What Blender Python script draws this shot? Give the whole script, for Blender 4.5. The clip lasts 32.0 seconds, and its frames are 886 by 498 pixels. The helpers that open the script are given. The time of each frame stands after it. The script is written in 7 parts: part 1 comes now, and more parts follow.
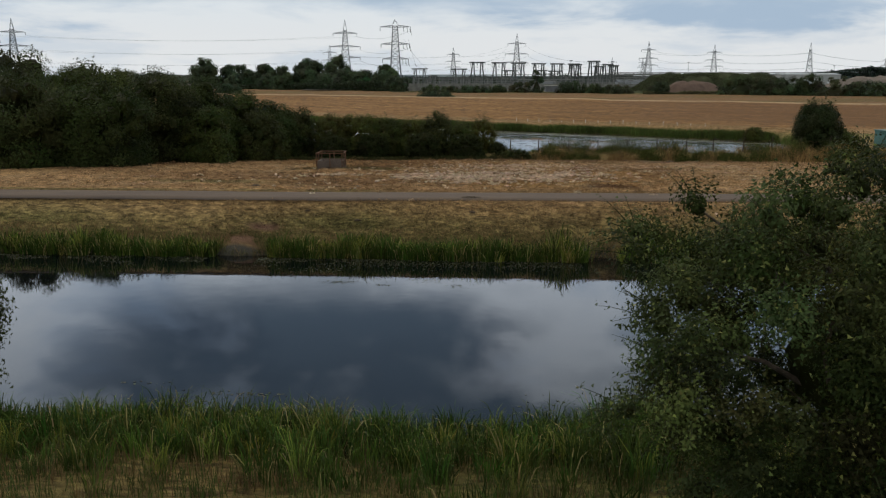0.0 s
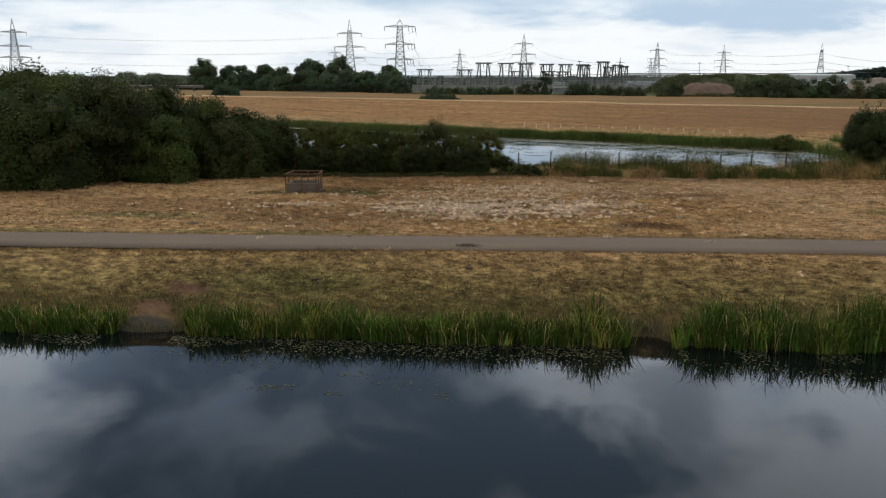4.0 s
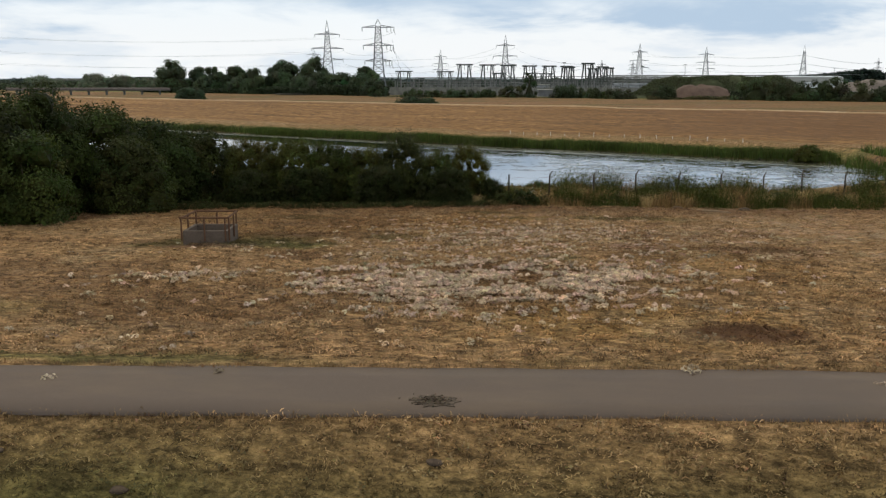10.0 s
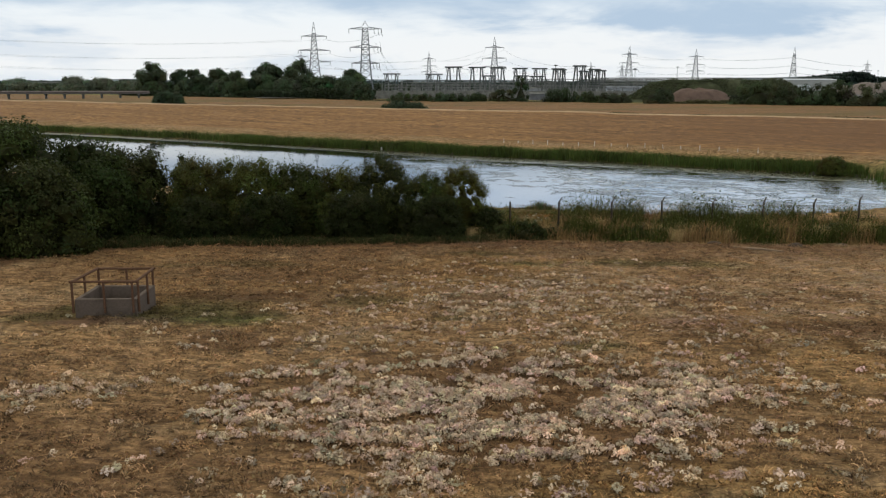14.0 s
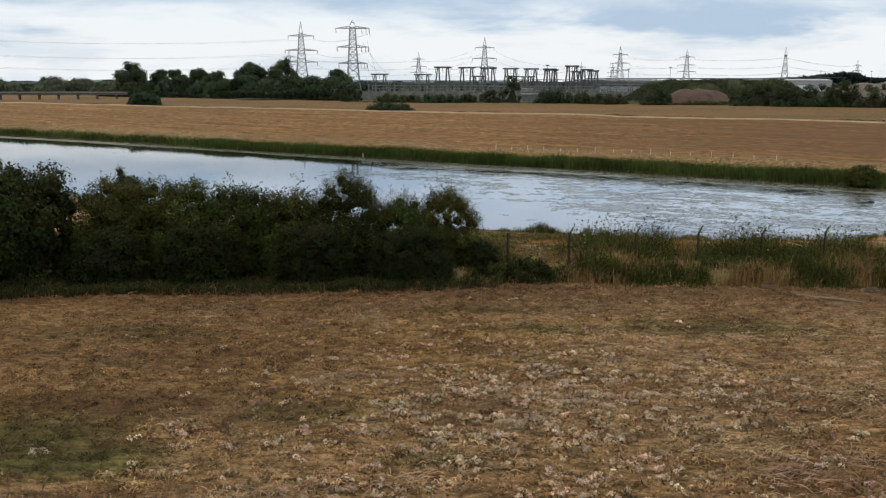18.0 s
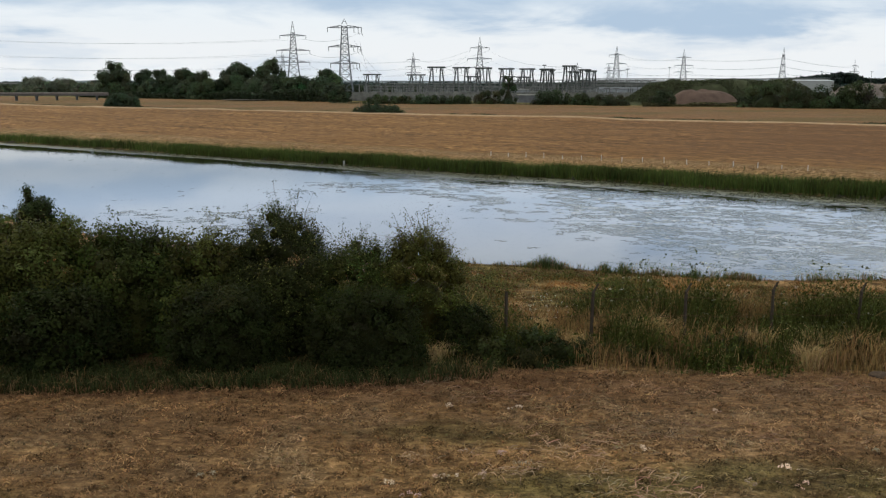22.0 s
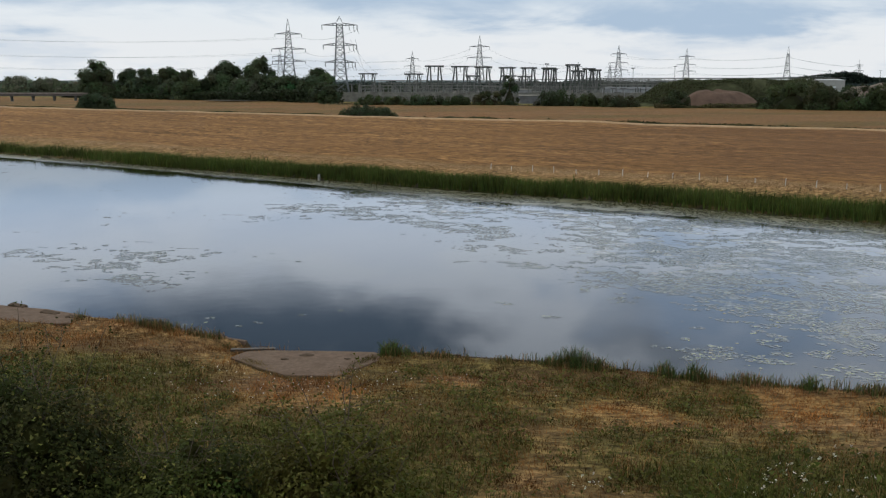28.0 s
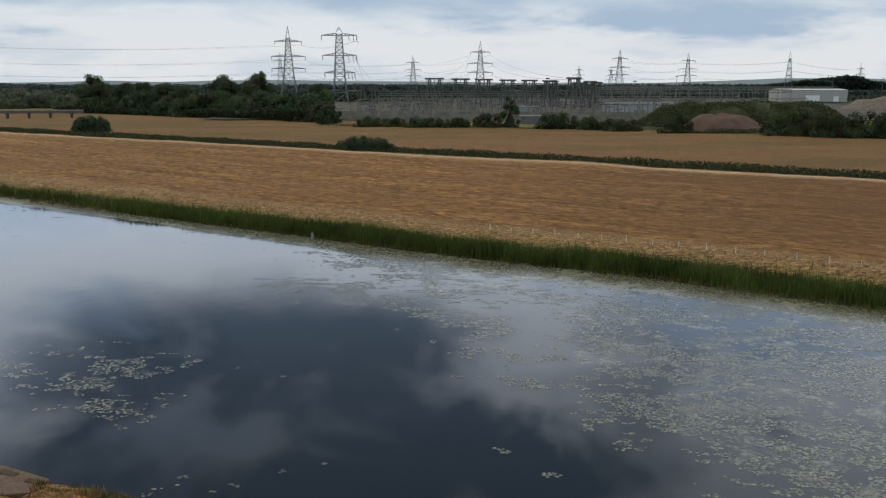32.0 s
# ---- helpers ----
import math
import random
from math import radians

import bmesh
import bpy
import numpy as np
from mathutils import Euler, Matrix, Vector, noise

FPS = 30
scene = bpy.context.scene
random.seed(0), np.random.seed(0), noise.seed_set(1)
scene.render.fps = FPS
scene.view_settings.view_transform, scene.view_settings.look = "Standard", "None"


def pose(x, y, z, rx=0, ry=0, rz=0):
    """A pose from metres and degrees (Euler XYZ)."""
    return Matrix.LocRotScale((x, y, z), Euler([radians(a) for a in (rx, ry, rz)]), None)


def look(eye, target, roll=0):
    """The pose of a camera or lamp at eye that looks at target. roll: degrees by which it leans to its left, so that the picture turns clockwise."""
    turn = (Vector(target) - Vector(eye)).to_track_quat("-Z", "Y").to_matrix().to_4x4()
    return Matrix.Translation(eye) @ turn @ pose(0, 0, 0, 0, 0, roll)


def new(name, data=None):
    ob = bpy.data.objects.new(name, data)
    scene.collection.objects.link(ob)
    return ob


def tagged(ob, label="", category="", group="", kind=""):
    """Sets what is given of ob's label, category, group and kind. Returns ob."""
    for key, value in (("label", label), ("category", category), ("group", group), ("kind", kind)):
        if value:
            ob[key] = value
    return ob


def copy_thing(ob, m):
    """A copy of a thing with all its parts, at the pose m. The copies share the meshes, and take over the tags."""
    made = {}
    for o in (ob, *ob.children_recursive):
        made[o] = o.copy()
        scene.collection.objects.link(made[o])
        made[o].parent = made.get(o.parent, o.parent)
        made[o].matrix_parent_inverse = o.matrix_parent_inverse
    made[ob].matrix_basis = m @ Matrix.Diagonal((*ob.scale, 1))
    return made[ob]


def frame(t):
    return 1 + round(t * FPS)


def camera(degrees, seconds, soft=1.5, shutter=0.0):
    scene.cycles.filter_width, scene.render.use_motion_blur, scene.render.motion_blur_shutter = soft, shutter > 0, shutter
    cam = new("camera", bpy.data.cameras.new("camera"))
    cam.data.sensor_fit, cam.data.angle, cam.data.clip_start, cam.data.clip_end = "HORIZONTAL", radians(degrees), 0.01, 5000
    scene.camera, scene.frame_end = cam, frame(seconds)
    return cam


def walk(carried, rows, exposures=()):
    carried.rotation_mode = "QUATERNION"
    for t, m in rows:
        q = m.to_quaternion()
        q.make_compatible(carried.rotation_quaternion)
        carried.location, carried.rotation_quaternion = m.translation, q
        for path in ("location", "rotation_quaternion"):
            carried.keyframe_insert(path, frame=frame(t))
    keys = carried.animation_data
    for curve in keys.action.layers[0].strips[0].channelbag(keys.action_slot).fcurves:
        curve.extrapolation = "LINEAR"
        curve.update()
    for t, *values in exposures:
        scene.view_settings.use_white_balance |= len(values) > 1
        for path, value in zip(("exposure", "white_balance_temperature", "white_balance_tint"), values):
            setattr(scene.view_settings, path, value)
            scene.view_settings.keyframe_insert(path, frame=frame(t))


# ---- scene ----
cam = camera(54.0, 32.0, soft=1.25)
PATH = [
    (0, (0.688, -2.374, 6.771), (0.543, -0.417, 6.384), 0.0),
    (1, (0.49, 0.344, 6.763), (0.332, 2.3, 6.378), 0.1),
    (2, (0.536, 3.213, 7.065), (0.37, 5.169, 6.679), 0.0),
    (4.5, (0.58, 10.608, 7.092), (0.424, 12.564, 6.706), -0.0),
    (6, (0.444, 14.56, 7.004), (0.303, 16.518, 6.62), -0.1),
    (7.5, (0.301, 18.647, 7.031), (0.171, 20.605, 6.648), -0.0),
    (9, (0.123, 23.108, 7.041), (0.001, 25.067, 6.659), -0.0),
    (11, (-0.076, 28.601, 7.178), (-0.19, 30.561, 6.797), -0.0),
    (13, (-0.378, 33.859, 7.335), (-0.478, 35.821, 6.957), 0.0),
    (14.5, (-0.6, 37.601, 7.47), (-0.69, 39.563, 7.093), 0.0),
    (17, (-0.67, 44.149, 7.442), (-0.745, 46.112, 7.065), 0.0),
    (19, (-0.457, 50.02, 7.412), (-0.525, 51.983, 7.037), 0.0),
    (21, (-0.276, 55.905, 7.317), (-0.339, 57.869, 6.942), 0.0),
    (23, (-0.224, 61.708, 7.368), (-0.283, 63.671, 6.994), -0.0),
    (25, (-0.104, 67.092, 7.32), (-0.161, 69.056, 6.946), 0.0),
    (27.5, (0.173, 74.098, 7.275), (0.113, 76.062, 6.899), 0.0),
    (28, (0.132, 75.291, 7.458), (0.071, 77.254, 7.082), 0.0),
    (29, (0.22, 78.071, 8.284), (0.157, 80.035, 7.91), 0.0),
    (30, (0.293, 79.228, 9.586), (0.228, 81.192, 9.212), 0.0),
    (31, (0.32, 79.376, 11.142), (0.256, 81.339, 10.768), 0.0),
    (32, (0.365, 79.503, 13.129), (0.302, 81.466, 12.753), 0.0),
]
walk(cam, [(t, look(eye, target, roll)) for t, eye, target, roll in PATH],
     exposures=[(0, -0.33, 6300, 7), (0.3, -0.02, 6300, 7), (1, 0.04, 6350, 7), (2, 0.06, 6350, 7), (4.5, 0.01, 6350, 7), (9, -0.01, 6350, 7), (13, -0.06, 6350, 7), (20, -0.08, 6300, 7), (24, -0.15, 6250, 7), (28, -0.22, 6260, 7.5), (32, -0.33, 6240, 7.5)])

# ---- sky and sun ----
world = bpy.data.worlds.new("sky")
scene.world = world
world.use_nodes = True
wt = world.node_tree
wt.nodes.clear()


def link_node(tree, kind, inputs=(), **props):
    """A node with its properties and inputs set; an input may be a value or a socket."""
    n = tree.nodes.new(kind)
    for key, value in props.items():
        setattr(n, key, value)
    for key, value in inputs:
        if isinstance(value, bpy.types.NodeSocket):
            tree.links.new(value, n.inputs[key])
        else:
            n.inputs[key].default_value = value
    return n


def wmath(op, a, b=0.0, c=0.0, clamp=False):
    return link_node(wt, "ShaderNodeMath", ((0, a), (1, b), (2, c)), operation=op, use_clamp=clamp).outputs[0]


def wstep(value, lo, hi):
    return link_node(wt, "ShaderNodeMapRange", (("Value", value), ("From Min", lo), ("From Max", hi)), interpolation_type="SMOOTHSTEP").outputs[0]


SUN_ELEVATION, SUN_AZIMUTH = radians(48), radians(-40)  # azimuth from +y, clockwise
nishita = link_node(wt, "ShaderNodeTexSky", sky_type="NISHITA", sun_disc=False, sun_elevation=SUN_ELEVATION, sun_rotation=SUN_AZIMUTH)
way = link_node(wt, "ShaderNodeTexCoord").outputs["Generated"]
sep = link_node(wt, "ShaderNodeSeparateXYZ", ((0, way),))
up = wmath("MAXIMUM", sep.outputs[2], 0.0)
# clouds lie on a flat layer: project the direction on to it
flat = wmath("ADD", up, 0.27)
px = wmath("DIVIDE", sep.outputs[0], flat)
py = wmath("DIVIDE", sep.outputs[1], flat)
layer = link_node(wt, "ShaderNodeCombineXYZ", ((0, px), (1, py), (2, 4.1))).outputs[0]
big = link_node(wt, "ShaderNodeTexNoise", (("Vector", layer), ("Scale", 0.95), ("Detail", 5.0), ("Roughness", 0.52), ("Distortion", 0.35))).outputs["Fac"]
small = link_node(wt, "ShaderNodeTexNoise", (("Vector", layer), ("Scale", 3.2), ("Detail", 6.0), ("Roughness", 0.55), ("Distortion", 0.3))).outputs["Fac"]
# a heavy bank of rain cloud stands ahead, well above the horizon, with a ragged edge
azimuth = wmath("ADD", wmath("ARCTAN2", sep.outputs[0], sep.outputs[1]), wmath("MULTIPLY", wmath("SUBTRACT", small, 0.5), 0.55))
height_ = wmath("ADD", wmath("ARCSINE", sep.outputs[2]), wmath("MULTIPLY", wmath("SUBTRACT", big, 0.5), 0.22))
higher = wmath("MAXIMUM", wmath("SUBTRACT", height_, radians(18)), 0.0)
ea = wmath("DIVIDE", wmath("SUBTRACT", wmath("ADD", azimuth, radians(12.5)), wmath("MULTIPLY", higher, 0.6)), wmath("ADD", wmath("MULTIPLY", higher, 0.5), radians(20.5)))
eh = wmath("DIVIDE", wmath("SUBTRACT", height_, radians(29.5)), radians(17.4))
heavy = wmath("SUBTRACT", 1.0, wstep(wmath("SQRT", wmath("ADD", wmath("MULTIPLY", ea, ea), wmath("MULTIPLY", eh, eh))), 0.78, 1.12))
lobe = wmath("SQRT", wmath("ADD", wmath("POWER", wmath("DIVIDE", wmath("SUBTRACT", azimuth, radians(12.5)), radians(5.6)), 2.0), wmath("POWER", wmath("DIVIDE", wmath("SUBTRACT", height_, radians(20.5)), radians(6.2)), 2.0)))
heavy = wmath("MAXIMUM", heavy, wmath("MULTIPLY", wmath("SUBTRACT", 1.0, wstep(lobe, 0.30, 1.15)), 0.6))
heavy = wmath("MULTIPLY", heavy, wmath("SUBTRACT", 1.0, wmath("MULTIPLY", wstep(small, 0.48, 0.68), 0.58)))
thick = wmath("ADD", wmath("MULTIPLY", big, 0.66), wmath("MULTIPLY", small, 0.42))
thick = wmath("ADD", thick, wmath("MULTIPLY", wstep(up, 0.012, 0.075), 0.035))
thick = wmath("SUBTRACT", thick, wmath("MULTIPLY", wstep(up, 0.09, 0.17), 0.10))
soft_grey = wstep(thick, 0.49, 0.645)
# near the horizon the decks are seen from the side: white at the bottom, a blue-grey base with a ragged edge above
side_on = link_node(wt, "ShaderNodeCombineXYZ", ((0, wmath("MULTIPLY", wmath("ARCTAN2", sep.outputs[0], sep.outputs[1]), 5.5)), (1, wmath("MULTIPLY", sep.outputs[2], 22.0)), (2, 7.3))).outputs[0]
puff = link_node(wt, "ShaderNodeTexNoise", (("Vector", side_on), ("Scale", 1.0), ("Detail", 7.0), ("Roughness", 0.56), ("Distortion", 0.2))).outputs["Fac"]
deck = wstep(wmath("ADD", wmath("MULTIPLY", wmath("SUBTRACT", up, 0.058), 42.0), wmath("MULTIPLY", wmath("SUBTRACT", puff, 0.5), 7.0)), -0.75, 0.95)
deck = wmath("MULTIPLY", deck, wmath("ADD", 0.55, wmath("MULTIPLY", wstep(puff, 0.42, 0.62), 0.40)))
deck = wmath("MAXIMUM", deck, wmath("MULTIPLY", wstep(puff, 0.45, 0.60), 0.34))
low = wmath("SUBTRACT", 1.0, wstep(up, 0.10, 0.20))
soft_grey = wmath("ADD", wmath("MULTIPLY", soft_grey, wmath("SUBTRACT", 1.0, low)), wmath("MULTIPLY", deck, low))
bright = link_node(wt, "ShaderNodeMix", ((0, wstep(up, 0.03, 0.10)), (6, (0.965, 0.96, 0.965, 1)), (7, (0.915, 0.955, 0.99, 1))), data_type="RGBA").outputs[2]
lit = link_node(wt, "ShaderNodeMix", ((0, soft_grey), (6, bright), (7, (0.48, 0.60, 0.755, 1))), data_type="RGBA").outputs[2]
gaps = wmath("MULTIPLY", wmath("MULTIPLY", wmath("SUBTRACT", 1.0, wstep(thick, 0.38, 0.46)), 0.09), wmath("SUBTRACT", 1.0, low))
blue = link_node(wt, "ShaderNodeMix", ((0, 1.0), (6, nishita.outputs[0]), (7, (0.075, 0.09, 0.115, 1))), data_type="RGBA", blend_type="MULTIPLY").outputs[2]
open_sky = link_node(wt, "ShaderNodeMix", ((0, gaps), (6, lit), (7, blue)), data_type="RGBA").outputs[2]
dark = link_node(wt, "ShaderNodeMix", ((0, soft_grey), (6, (0.27, 0.37, 0.51, 1)), (7, (0.10, 0.160, 0.262, 1))), data_type="RGBA").outputs[2]
above = wmath("ADD", 1.0, wmath("MULTIPLY", wmath("MULTIPLY", wstep(up, 0.085, 0.13), wmath("SUBTRACT", 1.0, wstep(up, 0.30, 0.60))), 0.58))
cool = link_node(wt, "ShaderNodeMix", ((0, wstep(up, 0.08, 0.16)), (6, (1, 1, 1, 1)), (7, (0.975, 1.0, 1.07, 1))), data_type="RGBA").outputs[2]
cool = link_node(wt, "ShaderNodeMix", ((0, wstep(up, 0.50, 0.75)), (6, cool), (7, (1.08, 1.0, 0.86, 1))), data_type="RGBA").outputs[2]
open_sky = link_node(wt, "ShaderNodeMix", ((0, 1.0), (6, open_sky), (7, cool)), data_type="RGBA", blend_type="MULTIPLY").outputs[2]
open_sky = link_node(wt, "ShaderNodeMix", ((0, 1.0), (6, open_sky), (7, above)), data_type="RGBA", blend_type="MULTIPLY").outputs[2]
sky = link_node(wt, "ShaderNodeMix", ((0, heavy), (6, open_sky), (7, dark)), data_type="RGBA").outputs[2]
back = link_node(wt, "ShaderNodeBackground", (("Color", sky), ("Strength", 1.0)))
link_node(wt, "ShaderNodeOutputWorld", (("Surface", back.outputs[0]),))

sun = new("sun", bpy.data.lights.new("sun", "SUN"))
sun.data.energy, sun.data.angle, sun.data.color = 1.3, radians(25), (1.0, 0.89, 0.72)
sun.matrix_world = look((0, 0, 60), (-60 * math.sin(SUN_AZIMUTH) / math.tan(SUN_ELEVATION), -60 * math.cos(SUN_AZIMUTH) / math.tan(SUN_ELEVATION), 0))

# ---- numbers of the land ----
WATER_NEAR, WATER_FAR = -1.5, -2.95
NEAR_SHORE = ((-250, 262), (-110, 168), (-60, 138), (-35, 122), (-28, 117), (-21, 112.3), (-14.5, 110.8), (-8.8, 108.0), (-4, 107.0), (3.5, 105.6), (9.8, 103.9), (14.7, 102.5), (23, 102.8), (31, 107), (37, 112), (41, 118), (44, 128))
FAR_SHORE = ((-250, 320), (-95, 217), (-75, 206), (-30, 178), (0, 159.3), (13, 152.7), (30, 141.3), (42, 134.3), (44, 128))
BANK_LINE = ((-400, 418), (-250, 320), (-95, 217), (-75, 206), (-30, 178), (0, 159.3), (13, 152.7), (30, 141.3), (42, 134.3), (60, 122), (110, 104), (400, 95))
PROFILE = ((-400, 0.4), (2, 0.1), (9, -0.25), (13, -0.8), (16, -1.35), (18, -1.7), (19.5, -2.5), (35.6, -2.5), (36.9, -1.70), (37.4, -1.32), (39.0, -0.75), (40.5, -0.05), (42, 0.5), (45.3, 0.58), (50, 0.42), (58, 0.14), (63, 0.0), (70, -0.42), (78, -0.95), (84, -1.32), (88, -1.45), (400, -1.45))
RISE = ((0, -2.8), (3, -2.5), (7, -1.35), (10, -1.2), (51, 1.85), (54.5, 1.95), (58, 1.4), (65, -0.3), (72, -0.3), (76, 0.5), (100, 1.2), (150, 1.5), (300, 1.6), (8000, 1.6))


def interp(table, v):
    a = np.array(table, float)
    return np.interp(v, a[:, 0], a[:, 1])


def value_noise(x, y, scale, seed=0):
    """Smooth noise from -1 to 1 on a lattice of that size."""
    u, v = np.asarray(x, float) / scale + 531.7 * (seed + 1), np.asarray(y, float) / scale + 277.3 * (seed + 1)
    i, j = np.floor(u).astype(np.int64), np.floor(v).astype(np.int64)
    f, g = u - i, v - j
    f, g = f * f * (3 - 2 * f), g * g * (3 - 2 * g)

    def lattice(a, b):
        h = (a * 374761393 + b * 668265263 + seed * 974634533) & 0x7FFFFFFF
        h = ((h ^ (h >> 13)) * 1274126177) & 0x7FFFFFFF
        return ((h ^ (h >> 16)) & 0xFFFF) / 32767.5 - 1

    return (lattice(i, j) * (1 - f) + lattice(i + 1, j) * f) * (1 - g) + (lattice(i, j + 1) * (1 - f) + lattice(i + 1, j + 1) * f) * g


def smooth(v, lo, hi):
    t = np.clip((np.asarray(v, float) - lo) / (hi - lo), 0, 1)
    return t * t * (3 - 2 * t)


def land(x, y):
    """The height of the ground."""
    x, y = np.asarray(x, float), np.asarray(y, float)
    shore, far, line = interp(NEAR_SHORE, x), interp(FAR_SHORE, x), interp(BANK_LINE, x)
    # the edge of the near river wanders a little
    bay = 1.0 * np.exp(-((x - 4.9) / 0.9) ** 4) * (smooth(y, 33, 36) - smooth(y, 39, 41.5))
    z = interp(PROFILE, y - bay + (0.15 * value_noise(x, 0, 3.1, 3) + 0.10 * value_noise(x, 0, 0.9, 4)) * (smooth(y, 10, 16) - smooth(y, 40, 42)))
    z = z + 0.18 * value_noise(x, y, 1.2, 5) * (smooth(y, 36.5, 37.5) - smooth(y, 38.5, 40))
    dry = x > 44
    edge = np.where(dry, line, shore)
    t = np.clip((y - 88) / np.maximum(edge - 88, 1), 0, 1)
    t = t + 0.05 * value_noise(x, y, 4, 6) * np.sin(np.pi * t)
    z = np.where(y > 88, -1.45 + t * np.where(dry, -0.05, -1.28), z)
    lip = 0.22 * smooth(t, 0.9, 0.97)
    z = np.where((y > 88) & ~dry, z + lip, z)
    wet = (~dry) & (y > shore) & (y < far)
    depth = np.minimum(y - shore, far - y)
    z = np.where(wet, -2.52 - 1.2 * smooth(depth, 0, 2.0) - 0.35 * (depth > 0.05), z)
    rise = interp(RISE, y - line)
    rise = np.where(dry & (y - line < 9), np.maximum(rise, -1.5 + 0.02 * np.maximum(y - line, 0)), rise)
    z = np.where(y >= np.where(dry, line, far), rise, z)
    side_a = 0.69 * (-8.1 - x) + 0.72 * (105.8 - y)
    side_b = 103.65 - y
    side_c = 0.87 * (x + 4.85) - 0.49 * (y - 103.6)
    pit = (1 - smooth(np.maximum(np.maximum(side_a, side_b), side_c) + 0.12 * value_noise(x, y, 0.7, 8), -0.05, 0.22)) * (y < 108)
    pit = np.maximum(pit, 1 - smooth(np.maximum(np.abs(x + 19.6) / 2.9, np.abs(y - 112.0 - 0.30 * (x + 19.6) * -1) / 1.25) + 0.06 * value_noise(x, y, 0.7, 9), 0.92, 1.08))
    z = z * (1 - pit) + np.minimum(z, -2.78) * pit
    bumps = 0.05 * value_noise(x, y, 2.3, 1) + 0.12 * value_noise(x, y, 9.0, 2)
    mown = smooth(y, 45.4, 46.4) * (1 - smooth(y, 83.5, 85)) + 0.5 * smooth(y, 39.5, 40.5) * (1 - smooth(y, 41.6, 42.2))
    bumps = bumps + mown * (0.050 * value_noise(x * 0.7, y, 0.62, 17) + 0.035 * value_noise(x * 0.8, y, 0.33, 18))
    calm = 1 - 0.9 * (smooth(y, 41.3, 42.0) - smooth(y, 45.4, 46.2))
    return z + bumps * calm * np.where(wet, 0, 1)


# ---- mesh helpers ----
def mesh_from(name, verts, faces, material=None, tint=None, soft=False, extra=()):
    """A mesh from arrays of points and of faces that all have the same number of corners."""
    verts, faces = np.asarray(verts, np.float32), np.asarray(faces, np.int32)
    me = bpy.data.meshes.new(name)
    k = faces.shape[1]
    me.vertices.add(len(verts))
    me.vertices.foreach_set("co", verts.ravel())
    me.loops.add(faces.size)
    me.loops.foreach_set("vertex_index", faces.ravel())
    me.polygons.add(len(faces))
    me.polygons.foreach_set("loop_start", np.arange(0, faces.size, k, dtype=np.int32))
    me.polygons.foreach_set("use_smooth", np.full(len(faces), soft))
    if tint is not None:
        col = me.color_attributes.new("tint", "FLOAT_COLOR", "POINT")
        rgba = np.ones((len(verts), 4), np.float32)
        rgba[:, :3] = tint
        col.data.foreach_set("color", rgba.ravel())
    for key, values in extra:
        me.attributes.new(key, "FLOAT", "POINT").data.foreach_set("value", np.asarray(values, np.float32))
    me.update()
    me.validate()
    if material:
        me.materials.append(material)
    return me


def thing(name, label, category, at=(0, 0, 0), turn=0, group="", kind=""):
    ob = new(name)
    ob.matrix_basis = pose(*at, 0, 0, turn)
    ob.empty_display_size = 0.2
    return tagged(ob, label, category, group, kind)


def part_of(parent, name, me, label=""):
    ob = new(name, me)
    ob.parent = parent
    return tagged(ob, label)


def part(name, bm, material, parent, label="", soft=False):
    me = bpy.data.meshes.new(name)
    bm.to_mesh(me)
    bm.free()
    me.materials.append(material)
    if soft:
        me.polygons.foreach_set("use_smooth", np.ones(len(me.polygons), bool))
    return part_of(parent, name, me, label)


def box(bm, lo, hi, bevel=0.0, m=None):
    """A box between two corners, its edges eased."""
    lo, hi = Vector(lo), Vector(hi)
    made = bmesh.ops.create_cube(bm, size=1, matrix=(m or Matrix()) @ Matrix.Translation((lo + hi) / 2) @ Matrix.Diagonal((*(hi - lo), 1)))
    if bevel:
        edges = {e for v in made["verts"] for e in v.link_edges}
        bmesh.ops.bevel(bm, geom=list(edges), offset=bevel, segments=1, affect="EDGES")


def tubes(lines, sides=5):
    """Tubes along polylines: each a pair of an array of points and a list of radii."""
    verts, faces, n = [], [], 0
    ring = np.linspace(0, 2 * np.pi, sides, endpoint=False)
    for pts, radii in lines:
        pts = np.asarray(pts, float)
        go = np.gradient(pts, axis=0)
        go /= np.maximum(np.linalg.norm(go, axis=1, keepdims=True), 1e-9)
        side = np.cross(go, np.where(np.abs(go[:, 2:3]) > 0.9, [[1.0, 0, 0]], [[0, 0, 1.0]]))
        side /= np.maximum(np.linalg.norm(side, axis=1, keepdims=True), 1e-9)
        over = np.cross(side, go)
        r = np.broadcast_to(np.asarray(radii, float), (len(pts),))[:, None, None]
        verts.append((pts[:, None] + r * (side[:, None] * np.cos(ring)[None, :, None] + over[:, None] * np.sin(ring)[None, :, None])).reshape(-1, 3))
        a = np.arange(len(pts) - 1)[:, None] * sides + np.arange(sides)[None]
        b = np.arange(len(pts) - 1)[:, None] * sides + (np.arange(sides)[None] + 1) % sides
        faces.append(np.stack([a, b, b + sides, a + sides], -1).reshape(-1, 4) + n)
        n += len(pts) * sides
    return np.concatenate(verts), np.concatenate(faces)


